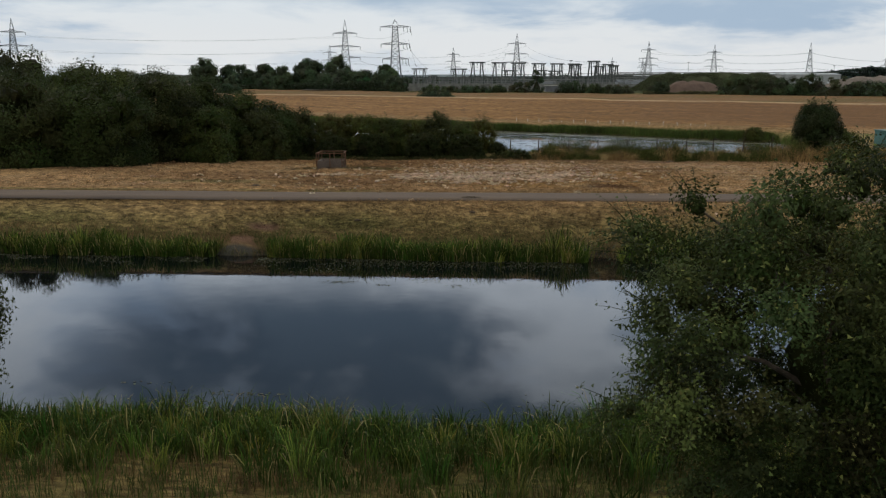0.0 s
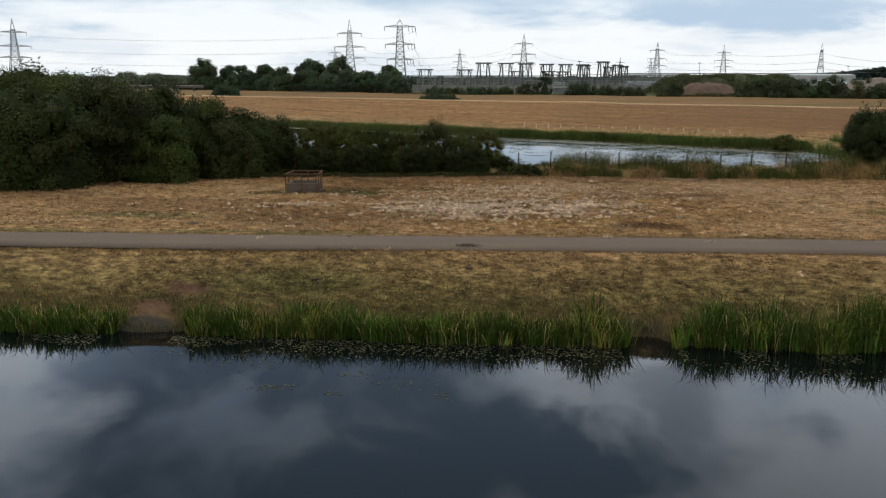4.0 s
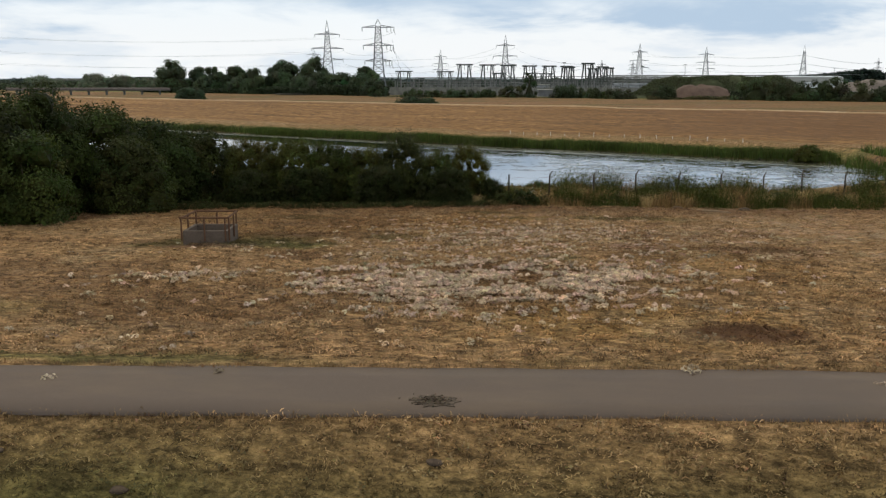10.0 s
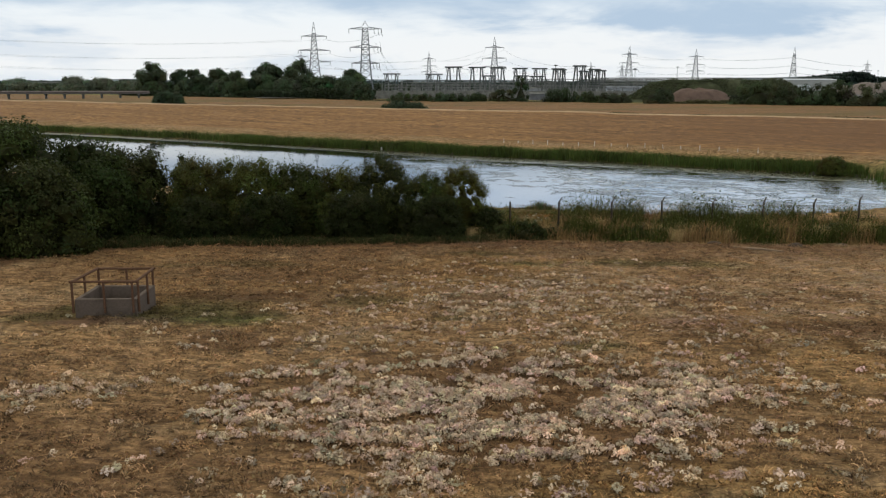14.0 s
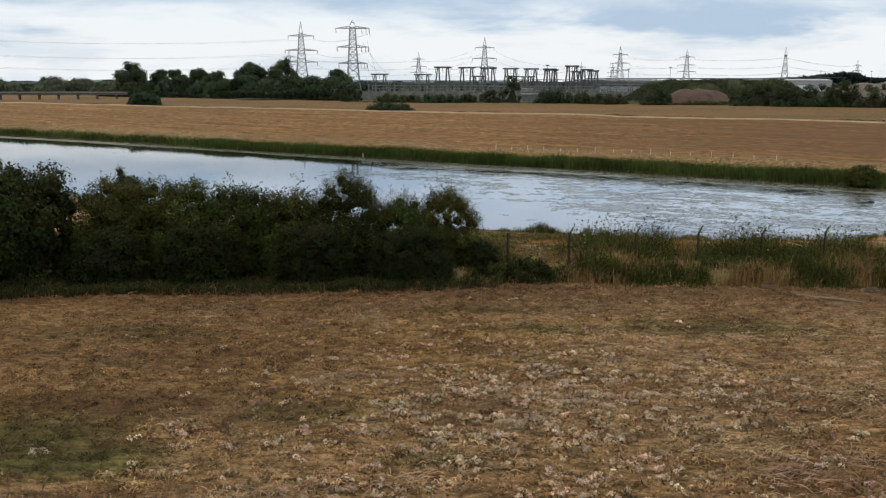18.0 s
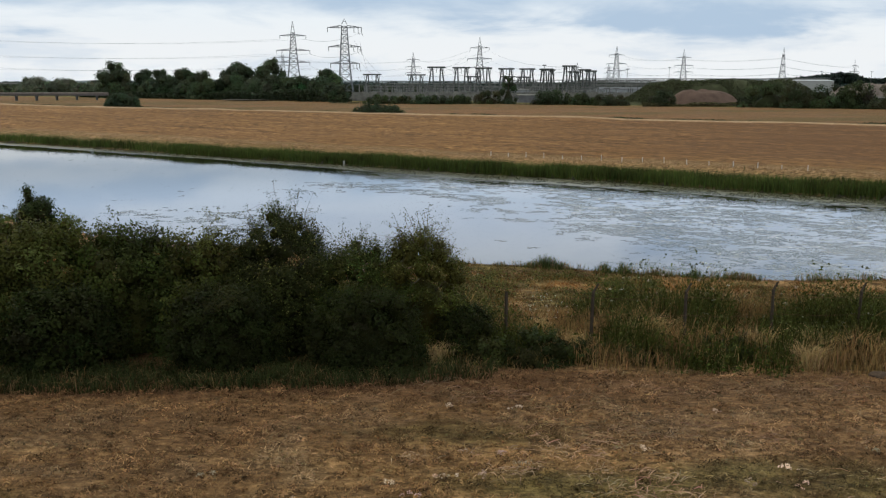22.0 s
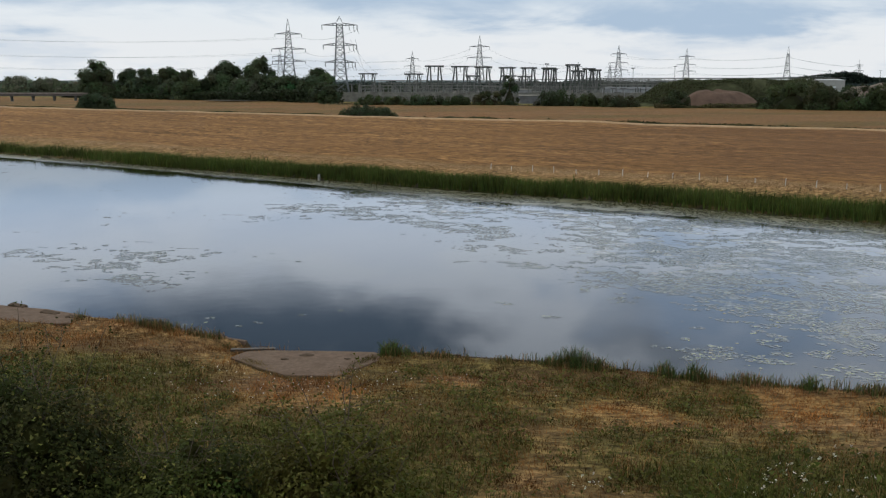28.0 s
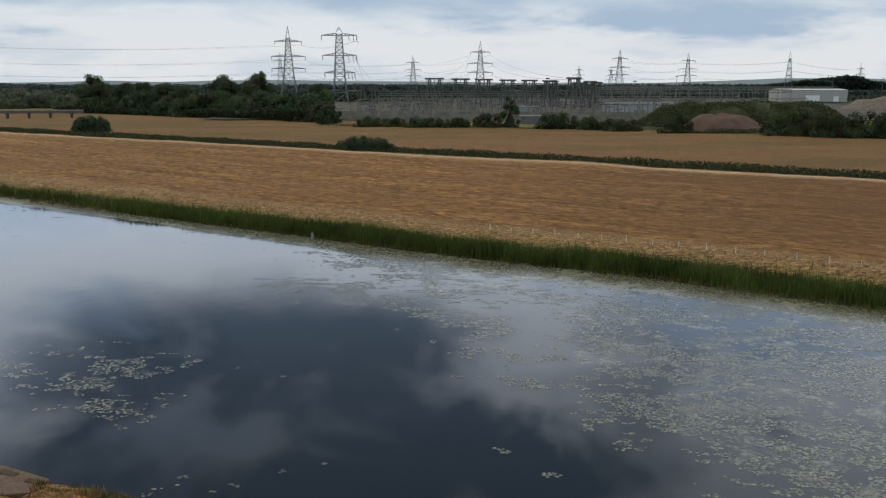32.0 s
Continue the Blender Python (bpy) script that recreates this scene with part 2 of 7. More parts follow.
def leaves(points, size, tint, r, aspect=0.55, facing=None, corners=4):
    """A pointed leaf at each point, turned at random about the way it faces: a diamond, or a three-cornered one where small."""
    n = len(points)
    a = r.normal(size=(n, 3))
    a[:, 2] *= 0.7
    over = r.normal(size=(n, 3)) * (1.0 if facing is None else 0.42)
    if facing is not None:
        over = over + facing
        a = np.cross(a, over)
    a /= np.maximum(np.linalg.norm(a, axis=1, keepdims=True), 1e-6)
    b = np.cross(a, over)
    b /= np.maximum(np.linalg.norm(b, axis=1, keepdims=True), 1e-6)
    s = (np.asarray(size) * np.ones(n))[:, None]
    if corners == 3:
        v = np.stack([points - a * s, points + a * s * 0.35 + b * s * 0.72, points + a * s * 0.8 - b * s * 0.6], 1).reshape(-1, 3)
    else:
        v = np.stack([points - a * s, points + b * s * aspect, points + a * s, points - b * s * aspect], 1).reshape(-1, 3)
    return v, np.arange(corners * n).reshape(n, corners), np.repeat(tint, corners, axis=0)


def blades(roots, tall, wide, lean, tint, r, simple=False):
    """Bent, tapering blades of grass of three triangles each; simple ones are single slivers."""
    n = len(roots)
    ang = r.uniform(0, 2 * np.pi, n)
    across = np.stack([np.cos(ang), np.sin(ang), np.zeros(n)], 1) * (np.asarray(wide) * np.ones(n))[:, None] / 2
    ang2 = r.uniform(0, 2 * np.pi, n)
    out = np.stack([np.cos(ang2), np.sin(ang2), np.zeros(n)], 1) * (np.asarray(lean) * np.asarray(tall) * r.uniform(0.2, 1, n))[:, None]
    h = (np.asarray(tall) * np.ones(n))[:, None] * np.array([[0, 0, 1.0]])
    mid = roots + 0.58 * h + 0.3 * out
    end = roots + h * (1 - 0.25 * (np.asarray(lean) * np.ones(n))[:, None]) + out
    if simple:
        v = np.stack([roots - across, roots + across, end], 1).reshape(-1, 3)
        return v, np.arange(3 * n).reshape(n, 3), np.repeat(tint, 3, axis=0)
    v = np.stack([roots - across, roots + across, mid - across * 0.8, mid + across * 0.8, end], 1).reshape(-1, 3)
    k = 5 * np.arange(n)[:, None]
    f = np.concatenate([k + [[0, 1, 3]], k + [[0, 3, 2]], k + [[2, 3, 4]]], 1).reshape(-1, 3)
    return v, f, np.repeat(tint, 5, axis=0)


def shades(base, n, r, spread=0.18, hue=0.06):
    """n colours about a base colour."""
    base = np.asarray(base, float)
    k = np.clip(1 + spread * r.normal(size=(n, 1)), 0.35, 1.9)
    return np.clip(base * k * (1 + hue * r.normal(size=(n, 3))), 0.002, 0.95)


# ---- materials ----
def material(name):
    m = bpy.data.materials.new(name)
    m.use_nodes = True
    return m, m.node_tree, m.node_tree.nodes["Principled BSDF"]


def noise_fac(t, scale, detail=4.0, rough=0.6, vector=None, stretch=None):
    where = vector or link_node(t, "ShaderNodeNewGeometry").outputs["Position"]
    if stretch:
        where = link_node(t, "ShaderNodeMapping", (("Vector", where), ("Rotation", (0, 0, stretch[3])))).outputs[0]
        where = link_node(t, "ShaderNodeMapping", (("Vector", where), ("Scale", stretch[:3]))).outputs[0]
    return link_node(t, "ShaderNodeTexNoise", (("Vector", where), ("Scale", scale), ("Detail", detail), ("Roughness", rough))).outputs["Fac"]


def mixed(t, fac, a, b, blend="MIX"):
    return link_node(t, "ShaderNodeMix", ((0, fac), (6, a), (7, b)), data_type="RGBA", blend_type=blend).outputs[2]


def ranged(t, v, lo, hi, to_lo=0.0, to_hi=1.0):
    return link_node(t, "ShaderNodeMapRange", (("Value", v), ("From Min", lo), ("From Max", hi), ("To Min", to_lo), ("To Max", to_hi))).outputs[0]


def bumped(t, bsdf, height, strength=0.4, distance=0.03):
    b = link_node(t, "ShaderNodeBump", (("Strength", strength), ("Distance", distance), ("Height", height)))
    t.links.new(b.outputs[0], bsdf.inputs["Normal"])


def surface(name, colour, roughness=0.8, grain=6.0, contrast=0.35, metal=0.0, stain=(0.5, 0.45, 0.4), stain_scale=0.8, stain_amount=0.35, bump=0.25, bump_distance=0.01, random_each=0.0):
    """A plain surface with grain, stains and fine relief at real size."""
    m, t, b = material(name)
    fine = ranged(t, noise_fac(t, grain, 6.0, 0.65), 0.3, 0.7, 1 - contrast, 1 + contrast)
    col = mixed(t, 1.0, (*colour, 1), fine, "MULTIPLY")
    patch = ranged(t, noise_fac(t, stain_scale, 5.0, 0.6), 0.48, 0.72, 0.0, stain_amount)
    col = mixed(t, patch, col, (*[c * s for c, s in zip(colour, stain)], 1))
    if random_each:
        each = link_node(t, "ShaderNodeObjectInfo").outputs["Random"]
        col = mixed(t, 1.0, col, ranged(t, each, 0, 1, 1 - random_each, 1 + random_each), "MULTIPLY")
    t.links.new(col, b.inputs["Base Color"])
    b.inputs["Roughness"].default_value, b.inputs["Metallic"].default_value = roughness, metal
    b.inputs["Specular IOR Level"].default_value = 0.12 if roughness > 0.72 else 0.4
    if bump:
        bumped(t, b, noise_fac(t, grain * 2.5, 6.0, 0.7), bump, bump_distance)
    return m


def foliage(name, through_light=0.25, roughness=0.55, grain=3.0):
    """Leaves or blades: the tint attribute, broken up by noise, with light passing through."""
    m, t, b = material(name)
    tint = link_node(t, "ShaderNodeAttribute", attribute_name="tint").outputs["Color"]
    col = mixed(t, 1.0, tint, ranged(t, noise_fac(t, grain, 4.0), 0.3, 0.7, 0.75, 1.25), "MULTIPLY")
    t.links.new(col, b.inputs["Base Color"])
    b.inputs["Roughness"].default_value = roughness
    b.inputs["Specular IOR Level"].default_value = 0.05
    glow = link_node(t, "ShaderNodeBsdfTranslucent", (("Color", col),))
    mix = link_node(t, "ShaderNodeMixShader", ((0, through_light), (1, b.outputs[0]), (2, glow.outputs[0])))
    t.links.new(mix.outputs[0], t.nodes["Material Output"].inputs["Surface"])
    return m


def attribute(t, name):
    return link_node(t, "ShaderNodeAttribute", attribute_name=name).outputs["Fac"]


LEAF = foliage("leaf")
BLADE = foliage("grass_blade", 0.2, 0.6, 1.5)
STRAW = foliage("dry_straw", 0.15, 0.8, 1.5)
SHOOT = surface("green_brown_shoot", (0.034, 0.040, 0.015), 0.9, 9.0, 0.3, bump=0)
BARK = surface("bark", (0.09, 0.07, 0.05), 0.9, 9.0, 0.5, bump=0.6, bump_distance=0.02)
CONCRETE = surface("weathered_concrete", (0.098, 0.074, 0.056), 0.9, 14.0, 0.2, stain=(0.45, 0.42, 0.38), stain_scale=1.6, stain_amount=0.6, bump=0.3)
RUST = surface("rusty_steel", (0.095, 0.050, 0.028), 0.85, 30.0, 0.4, metal=0.0, bump=0.3, bump_distance=0.003)
STEEL = surface("galvanised_steel", (0.115, 0.125, 0.13), 0.55, 2.0, 0.2, metal=0.4, bump=0.0)
DARK_STEEL = surface("dark_gantry_steel", (0.075, 0.080, 0.072), 0.7, 2.0, 0.25, metal=0.2, bump=0.0)
WHITE_PAINT = surface("white_paint", (0.50, 0.49, 0.45), 0.6, 20.0, 0.1, bump=0.1)
OLD_WOOD = surface("old_grey_wood", (0.20, 0.17, 0.13), 0.85, 12.0, 0.4, bump=0.4)

# asphalt path
ASPHALT, t, b = material("worn_asphalt")
col = mixed(t, ranged(t, noise_fac(t, 55.0, 6.0, 0.75), 0.3, 0.7), (0.076, 0.057, 0.045, 1), (0.136, 0.103, 0.081, 1))
col = mixed(t, ranged(t, noise_fac(t, 0.9, 5.0, 0.6, stretch=(0.35, 1, 1, 0)), 0.45, 0.7, 0, 0.5), col, (0.150, 0.110, 0.076, 1))
col = mixed(t, ranged(t, noise_fac(t, 0.35, 3.0, 0.5), 0.5, 0.75, 0, 0.35), col, (0.075, 0.064, 0.056, 1))
t.links.new(col, b.inputs["Base Color"])
b.inputs["Roughness"].default_value = 0.95
b.inputs["Specular IOR Level"].default_value = 0.1
bumped(t, b, noise_fac(t, 70.0, 4.0, 0.8), 0.5, 0.006)

# the ground: straw, green, golden and bare parts by attributes of the land
GROUND, t, b = material("dry_meadow_ground")
fine = noise_fac(t, 6.0, 10.0, 0.8)
clump = noise_fac(t, 1.6, 6.0, 0.65)
wide = noise_fac(t, 0.22, 5.0, 0.6)
streak = noise_fac(t, 1.3, 9.0, 0.84, stretch=(0.42, 1.0, 1, 0.59))
straw = mixed(t, ranged(t, fine, 0.34, 0.68), (0.085, 0.046, 0.021, 1), (0.43, 0.262, 0.120, 1))
straw = mixed(t, ranged(t, clump, 0.4, 0.7, 0, 0.5), straw, (0.30, 0.18, 0.080, 1))
straw = mixed(t, ranged(t, wide, 0.45, 0.68, 0, 0.55), straw, (0.20, 0.125, 0.055, 1))
slope = mixed(t, ranged(t, streak, 0.36, 0.64), (0.064, 0.032, 0.013, 1), (0.312, 0.172, 0.066, 1))
swath = noise_fac(t, 1.0, 3.0, 0.5, stretch=(0.02, 0.42, 1, 0.59))
slope = mixed(t, 1.0, slope, ranged(t, swath, 0.35, 0.65, 0.82, 1.18), "MULTIPLY")
slope = mixed(t, 1.0, slope, ranged(t, noise_fac(t, 1.0, 6.0, 0.75, stretch=(0.10, 1.9, 1, 0.59)), 0.40, 0.60, 0.74, 1.26), "MULTIPLY")
slope = mixed(t, 1.0, slope, ranged(t, noise_fac(t, 1.5, 9.0, 0.82, stretch=(0.55, 1.2, 1, 0.59)), 0.38, 0.62, 0.50, 1.50), "MULTIPLY")
slope = mixed(t, ranged(t, noise_fac(t, 0.12, 5.0, 0.65, stretch=(0.3, 1.0, 1, 0.59)), 0.42, 0.66, 0, 0.5), slope, (0.165, 0.086, 0.032, 1))
green = mixed(t, ranged(t, fine, 0.3, 0.7), (0.050, 0.055, 0.015, 1), (0.135, 0.126, 0.038, 1))
earth = mixed(t, ranged(t, clump, 0.3, 0.7), (0.085, 0.045, 0.027, 1), (0.17, 0.097, 0.060, 1))
gold = mixed(t, ranged(t, fine, 0.34, 0.68), (0.14, 0.078, 0.028, 1), (0.36, 0.23, 0.09, 1))
pale = mixed(t, ranged(t, fine, 0.34, 0.68), (0.15, 0.098, 0.050, 1), (0.38, 0.275, 0.155, 1))
# dark brown: burnt patches, and the shade painted along the hedge foot
burnt_shaded = mixed(t, ranged(t, fine, 0.3, 0.7), (0.062, 0.031, 0.015, 1), (0.165, 0.086, 0.039, 1))
mud = (0.05, 0.045, 0.035, 1)
tuft = ranged(t, noise_fac(t, 3.0, 7.0, 0.74, stretch=(0.6, 1.3, 1, 0.05)), 0.39, 0.61, 0.38, 1.66)
windrow = ranged(t, noise_fac(t, 2.1, 8.0, 0.76, stretch=(0.6, 1.4, 1, 0.04)), 0.38, 0.62, 0.66, 1.34)
tuft = link_node(t, "ShaderNodeMath", ((0, tuft), (1, windrow)), operation="MULTIPLY").outputs[0]
straw = mixed(t, 1.0, straw, tuft, "MULTIPLY")
gold = mixed(t, 1.0, gold, tuft, "MULTIPLY")
pale = mixed(t, 1.0, pale, tuft, "MULTIPLY")
green = mixed(t, 1.0, green, tuft, "MULTIPLY")
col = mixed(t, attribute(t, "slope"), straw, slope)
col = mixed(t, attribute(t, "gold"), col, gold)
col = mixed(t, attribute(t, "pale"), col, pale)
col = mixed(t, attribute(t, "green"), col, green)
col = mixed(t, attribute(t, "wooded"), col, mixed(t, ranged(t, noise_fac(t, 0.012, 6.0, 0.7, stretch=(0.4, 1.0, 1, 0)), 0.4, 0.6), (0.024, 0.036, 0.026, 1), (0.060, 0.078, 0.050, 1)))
col = mixed(t, attribute(t, "burnt_shaded"), col, burnt_shaded)
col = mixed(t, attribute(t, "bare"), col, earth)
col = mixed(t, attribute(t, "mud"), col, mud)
t.links.new(col, b.inputs["Base Color"])
b.inputs["Roughness"].default_value = 0.95
b.inputs["Specular IOR Level"].default_value = 0.1
bumped(t, b, noise_fac(t, 3.2, 9.0, 0.72), 1.0, 0.22)

# water
def water_material(name, deep, film=None):
    m, t, b = material(name)
    b.inputs["Base Color"].default_value = (*deep, 1)
    b.inputs["Roughness"].default_value = 0.03
    b.inputs["IOR"].default_value = 1.333
    bumped(t, b, noise_fac(t, 0.8, 4.0, 0.55), 0.035, 0.05)
    if film:
        mask = attribute(t, "film")
        n1 = noise_fac(t, 0.55, 7.0, 0.68)
        amount = ranged(t, link_node(t, "ShaderNodeMath", ((0, n1), (1, mask)), operation="ADD").outputs[0], 1.12, 1.30, 0.0, 0.92)
        scum = mixed(t, noise_fac(t, 6.0, 6.0, 0.7), (0.085, 0.085, 0.050, 1), (0.235, 0.225, 0.155, 1))
        d = link_node(t, "ShaderNodeBsdfPrincipled", (("Base Color", scum), ("Roughness", 0.28)))
        mix = link_node(t, "ShaderNodeMixShader", ((0, amount), (1, b.outputs[0]), (2, d.outputs[0])))
        t.links.new(mix.outputs[0], t.nodes["Material Output"].inputs["Surface"])
    return m


WATER = water_material("river_water", (0.002, 0.003, 0.004))
LAKE_WATER = water_material("weedy_water", (0.003, 0.004, 0.005), True)

# ---- the ground, one sheet to the horizon ----
def steps(fine_lo, fine_hi, step, lo, hi, grow=1.09):
    v = list(np.arange(fine_lo, fine_hi + 1e-6, step))
    d = step
    while v[-1] < hi:
        d *= grow
        v.append(min(v[-1] + d, hi))
    d = step
    while v[0] > lo:
        d *= grow
        v.insert(0, max(v[0] - d, lo))
    return np.array(v)


gx = steps(-13, 13, 0.19, -4400, 4400, 1.07)
gy = np.concatenate([steps(8, 36, 0.5, -1200, 36, 1.25), np.arange(36.4, 46.5, 0.3), np.arange(46.5, 84.5, 0.2), np.arange(84.5, 112, 0.25), steps(113, 290, 1.1, 113, 4400, 1.08)])
X, Y = np.meshgrid(gx, gy)
Z = land(X, Y)


def lookout(x, y):
    """What grows where: amounts of each kind of ground."""
    shore, far, line = interp(NEAR_SHORE, x), interp(FAR_SHORE, x), interp(BANK_LINE, x)
    d = y - line
    n1, n2, n3 = value_noise(x, y, 3.0, 11), value_noise(x, y, 0.9, 12), value_noise(x, y, 8.0, 13)

    def blob(cx, cy, rx, ry, soft=0.5):
        q = np.sqrt(((x - cx) / rx) ** 2 + ((y - cy) / ry) ** 2) + 0.28 * n1 + 0.16 * n2
        return 1 - smooth(q, 1 - soft, 1 + soft)

    verge = smooth(y, 38.6, 39.8) * (1 - smooth(y, 41.4, 42.5))
    green = verge * (0.18 + 0.34 * (1 - smooth(y, 39.8, 41.6)) + 0.32 * smooth(n3 + 0.4 * n1, -0.7, 0.9))
    green = np.maximum(green, 0.72 * (smooth(y, 36.6, 36.9) - smooth(y, 38.9, 40.6)))
    green = np.maximum(green, (1 - smooth(y, 14, 19)) * (0.58 + 0.40 * smooth(n1 + n3, -0.8, 0.6)))
    for c in ((-14.9, 63.3, 1.6, 0.9), (-14.4, 64.6, 1.2, 1.0), (-10.3, 64.3, 2.0, 1.5), (-4.6, 66.4, 1.7, 0.8), (-10.0, 63.4, 3.0, 1.1), (-9.9, 65.9, 2.0, 1.5), (-1.2, 63.4, 1.0, 0.4), (2.6, 60.2, 0.9, 0.4), (7.5, 76.0, 3.4, 1.2), (-0.6, 78.6, 3.0, 0.8), (-12, 74, 3, 1), (2.4, 75.5, 2.5, 0.7), (-18, 50, 4, 1.2), (22, 56, 3, 1.5)):
        green = np.maximum(green, (1.0 if c[0] < -9.9 and 60 < c[1] < 66 else 0.62) * blob(*c))
    fringe = np.abs(y - 45.55 - 0.022 * x + 0.25 * n2)
    green = np.maximum(green, 0.75 * (1 - smooth(fringe, 0.15, 0.6)) * smooth(n1 + 0.5 * n3, -0.6, 0.5))
    wild = smooth(y, 83.6, 85.2) * (1 - smooth(y, 92, 97)) * (d < 0)
    green = np.maximum(green, wild * smooth(n1 + 0.6 * n2, -0.5, 0.7) * 0.7)
    bank = (y > 92) & (y < shore + 1) & (x < 46)
    green = np.maximum(green, np.where(bank, smooth(n1 + 0.7 * n3 + 0.3 * n2, -0.35, 0.55) * 0.72, 0))
    for c, a in (((-8.0, 95.3, 9.0, 3.6), 0.95), ((-13.5, 101.0, 5.0, 6.0), 0.95), ((-3.4, 97.0, 5.0, 2.6), 0.85), ((-0.5, 99.3, 4.0, 0.9), 0.75), ((4.6, 97.6, 1.7, 1.0), 0.8), ((9.5, 95.2, 7.5, 2.6), 0.95), ((8.0, 98.6, 4.0, 0.6), 0.6), ((-3.0, 103.2, 1.4, 1.0), 0.7), ((20.0, 96.5, 7.0, 2.5), 0.7)):
        green = np.maximum(green, np.where(bank, a * blob(*c), 0))
    green = np.maximum(green, np.where((d > 0) & (d < 7), 0.8 * (1 - smooth(d, 4.5, 6.5)), 0))
    green = np.maximum(green, 0.72 * smooth(d, 70, 74) * smooth(value_noise(x * 0.3, y, 9.0, 19) + 0.4 * n1, -0.6, 0.7))
    beyond = smooth(d, 58, 63) * (1 - smooth(d, 77, 82))
    green = np.maximum(green, beyond * 0.8)
    green = np.maximum(green, smooth(d, 150, 165) * 0.85)
    green = np.where(x > 46, np.maximum(green, 0.5 * (y > 95) * (d < 6)), green)
    bare = np.maximum(1.0 * blob(-11.3, 39.6, 1.0, 0.42, 0.25), 1.0 * blob(-12.2, 38.4, 0.75, 0.40, 0.25))
    bare = np.maximum(bare, 0.55 * blob(-12.0, 37.7, 1.0, 0.6))
    bare = np.maximum(bare, 0.32 * blob(5.2, 38.6, 1.3, 0.9))
    bare = np.maximum(bare, 0.75 * blob(-12.4, 62.5, 2.0, 0.6))
    burnt_bank = 0.42 * (smooth(y, 36.6, 36.9) - smooth(y, 38.4, 39.6))
    for c in ((-6.5, 102.8, 4, 0.8), (3, 104, 5, 0.9), (-13, 107, 3, 1)):
        bare = np.maximum(bare, 0.45 * blob(*c))
    gold = np.maximum(0.85 * blob(4.5, 49.3, 4.6, 2.2), 0.95 * blob(-7.0, 67.3, 1.7, 1.1))
    gold = np.maximum(gold, 0.5 * smooth(n3 - 0.2 * n1, 0.2, 0.8) * (y > 45.6) * (y < 84))
    gold = np.maximum(gold, 0.3 * ((d > -30) & (d < 0) & (y > 92)) * smooth(n3, -0.2, 0.5))
    gold = np.maximum(gold, np.maximum(0.85 * blob(6.0, 101.2, 9.0, 1.5), 0.6 * blob(-7.6, 101.6, 2.6, 1.5)) * bank)
    pale = smooth(d, 6.2, 7.2) * (1 - smooth(d, 9.0, 11.5)) * 0.45
    pale = np.maximum(pale, 0.3 * (smooth(d, 49.2, 50.8) - smooth(d, 53.2, 54.2)))
    under = 0.6 * blob(0.2, 55.3, 5.6, 3.6)
    pale = np.maximum(pale, 0.05 * (smooth(d, 82, 90) * (1 - smooth(d, 110, 125))))
    pale = np.maximum(pale, 0.35 * smooth(n1 + n2, 0.3, 1.1) * (y > 46) * (y < 84))
    burnt_shaded = np.maximum(1.0 * blob(6.5, 48.4, 2.0, 0.95, 0.35), np.maximum(0.8 * blob(10.8, 62.3, 2.8, 1.4), 0.45 * blob(-10.2, 64.6, 2.6, 1.7)))
    burnt_shaded = np.maximum(burnt_shaded, np.maximum(0.35 * blob(-10.5, 61.2, 1.5, 0.5), np.maximum(0.45 * blob(-9.0, 50.5, 4.5, 2.6), 0.45 * blob(-17.0, 55.0, 6.0, 4.0))))
    burnt_shaded = np.maximum(burnt_shaded, np.maximum(0.8 * blob(-8.5, 67.0, 3.4, 1.0), np.maximum(0.65 * blob(-9.2, 71.0, 4.5, 1.5), np.maximum(0.5 * blob(-8.0, 75.5, 5.0, 2.4), np.maximum(0.45 * blob(-6.8, 67.0, 3.4, 1.8), np.maximum(0.5 * blob(-11.0, 73.5, 8.0, 5.0), 0.62 * blob(-7.5, 79.5, 9.0, 3.2)))))))
    burnt_shaded = np.maximum(burnt_shaded, 0.55 * smooth(value_noise(x, y, 3.5, 15) + 0.5 * value_noise(x, y, 1.1, 16), 0.25, 0.9) * (0.25 + 0.75 * smooth(y, 52, 56)) * (y > 46) * (y < 84))
    burnt_shaded = np.maximum(np.maximum(burnt_shaded, under), burnt_bank)
    # darker over the last metres before the hedge
    burnt_shaded = np.maximum(burnt_shaded, 0.06 * smooth(y, 61, 67) * (1 - smooth(y, 84, 85)) + (0.46 * smooth(y + 0.4 * n1, 76.5, 79.5) + 0.34 * smooth(y + 0.5 * n1, 80.2, 82.6)) * (1 - smooth(y, 84, 85)) * (1 - 0.25 * smooth(x, 0, 6)))
    burnt_shaded = np.maximum(burnt_shaded, (0.10 + 0.26 * smooth(n1 - 0.4 * n2, -0.1, 0.6)) * smooth(y, 91, 93) * (d < 0) * (x < 46))
    # shade along the foot of thicket and hedge, painted into the ground colour
    burnt_shaded = np.maximum(burnt_shaded, 0.85 * smooth(y - interp(((-60, 59.5), (-38, 60.5), (-29, 61.5), (-24, 70), (-20, 77.8), (-15, 80.5), (-4, 81.3), (1, 82.8)), x) + 0.7 * n2 + 0.4 * n1, -0.6, 0.8) * (1 - smooth(x, -1, 2)) * (1 - smooth(y, 90, 94)))
    burnt_shaded = np.maximum(burnt_shaded, np.maximum(0.20 * blob(-10.5, 97.5, 7.0, 5.0), 0.35 * blob(-1.0, 99.0, 4.5, 1.0)) * bank)
    burnt_shaded = np.maximum(burnt_shaded, 0.22 * (1 - smooth(y, 13, 18)) * smooth(y, 2, 8))
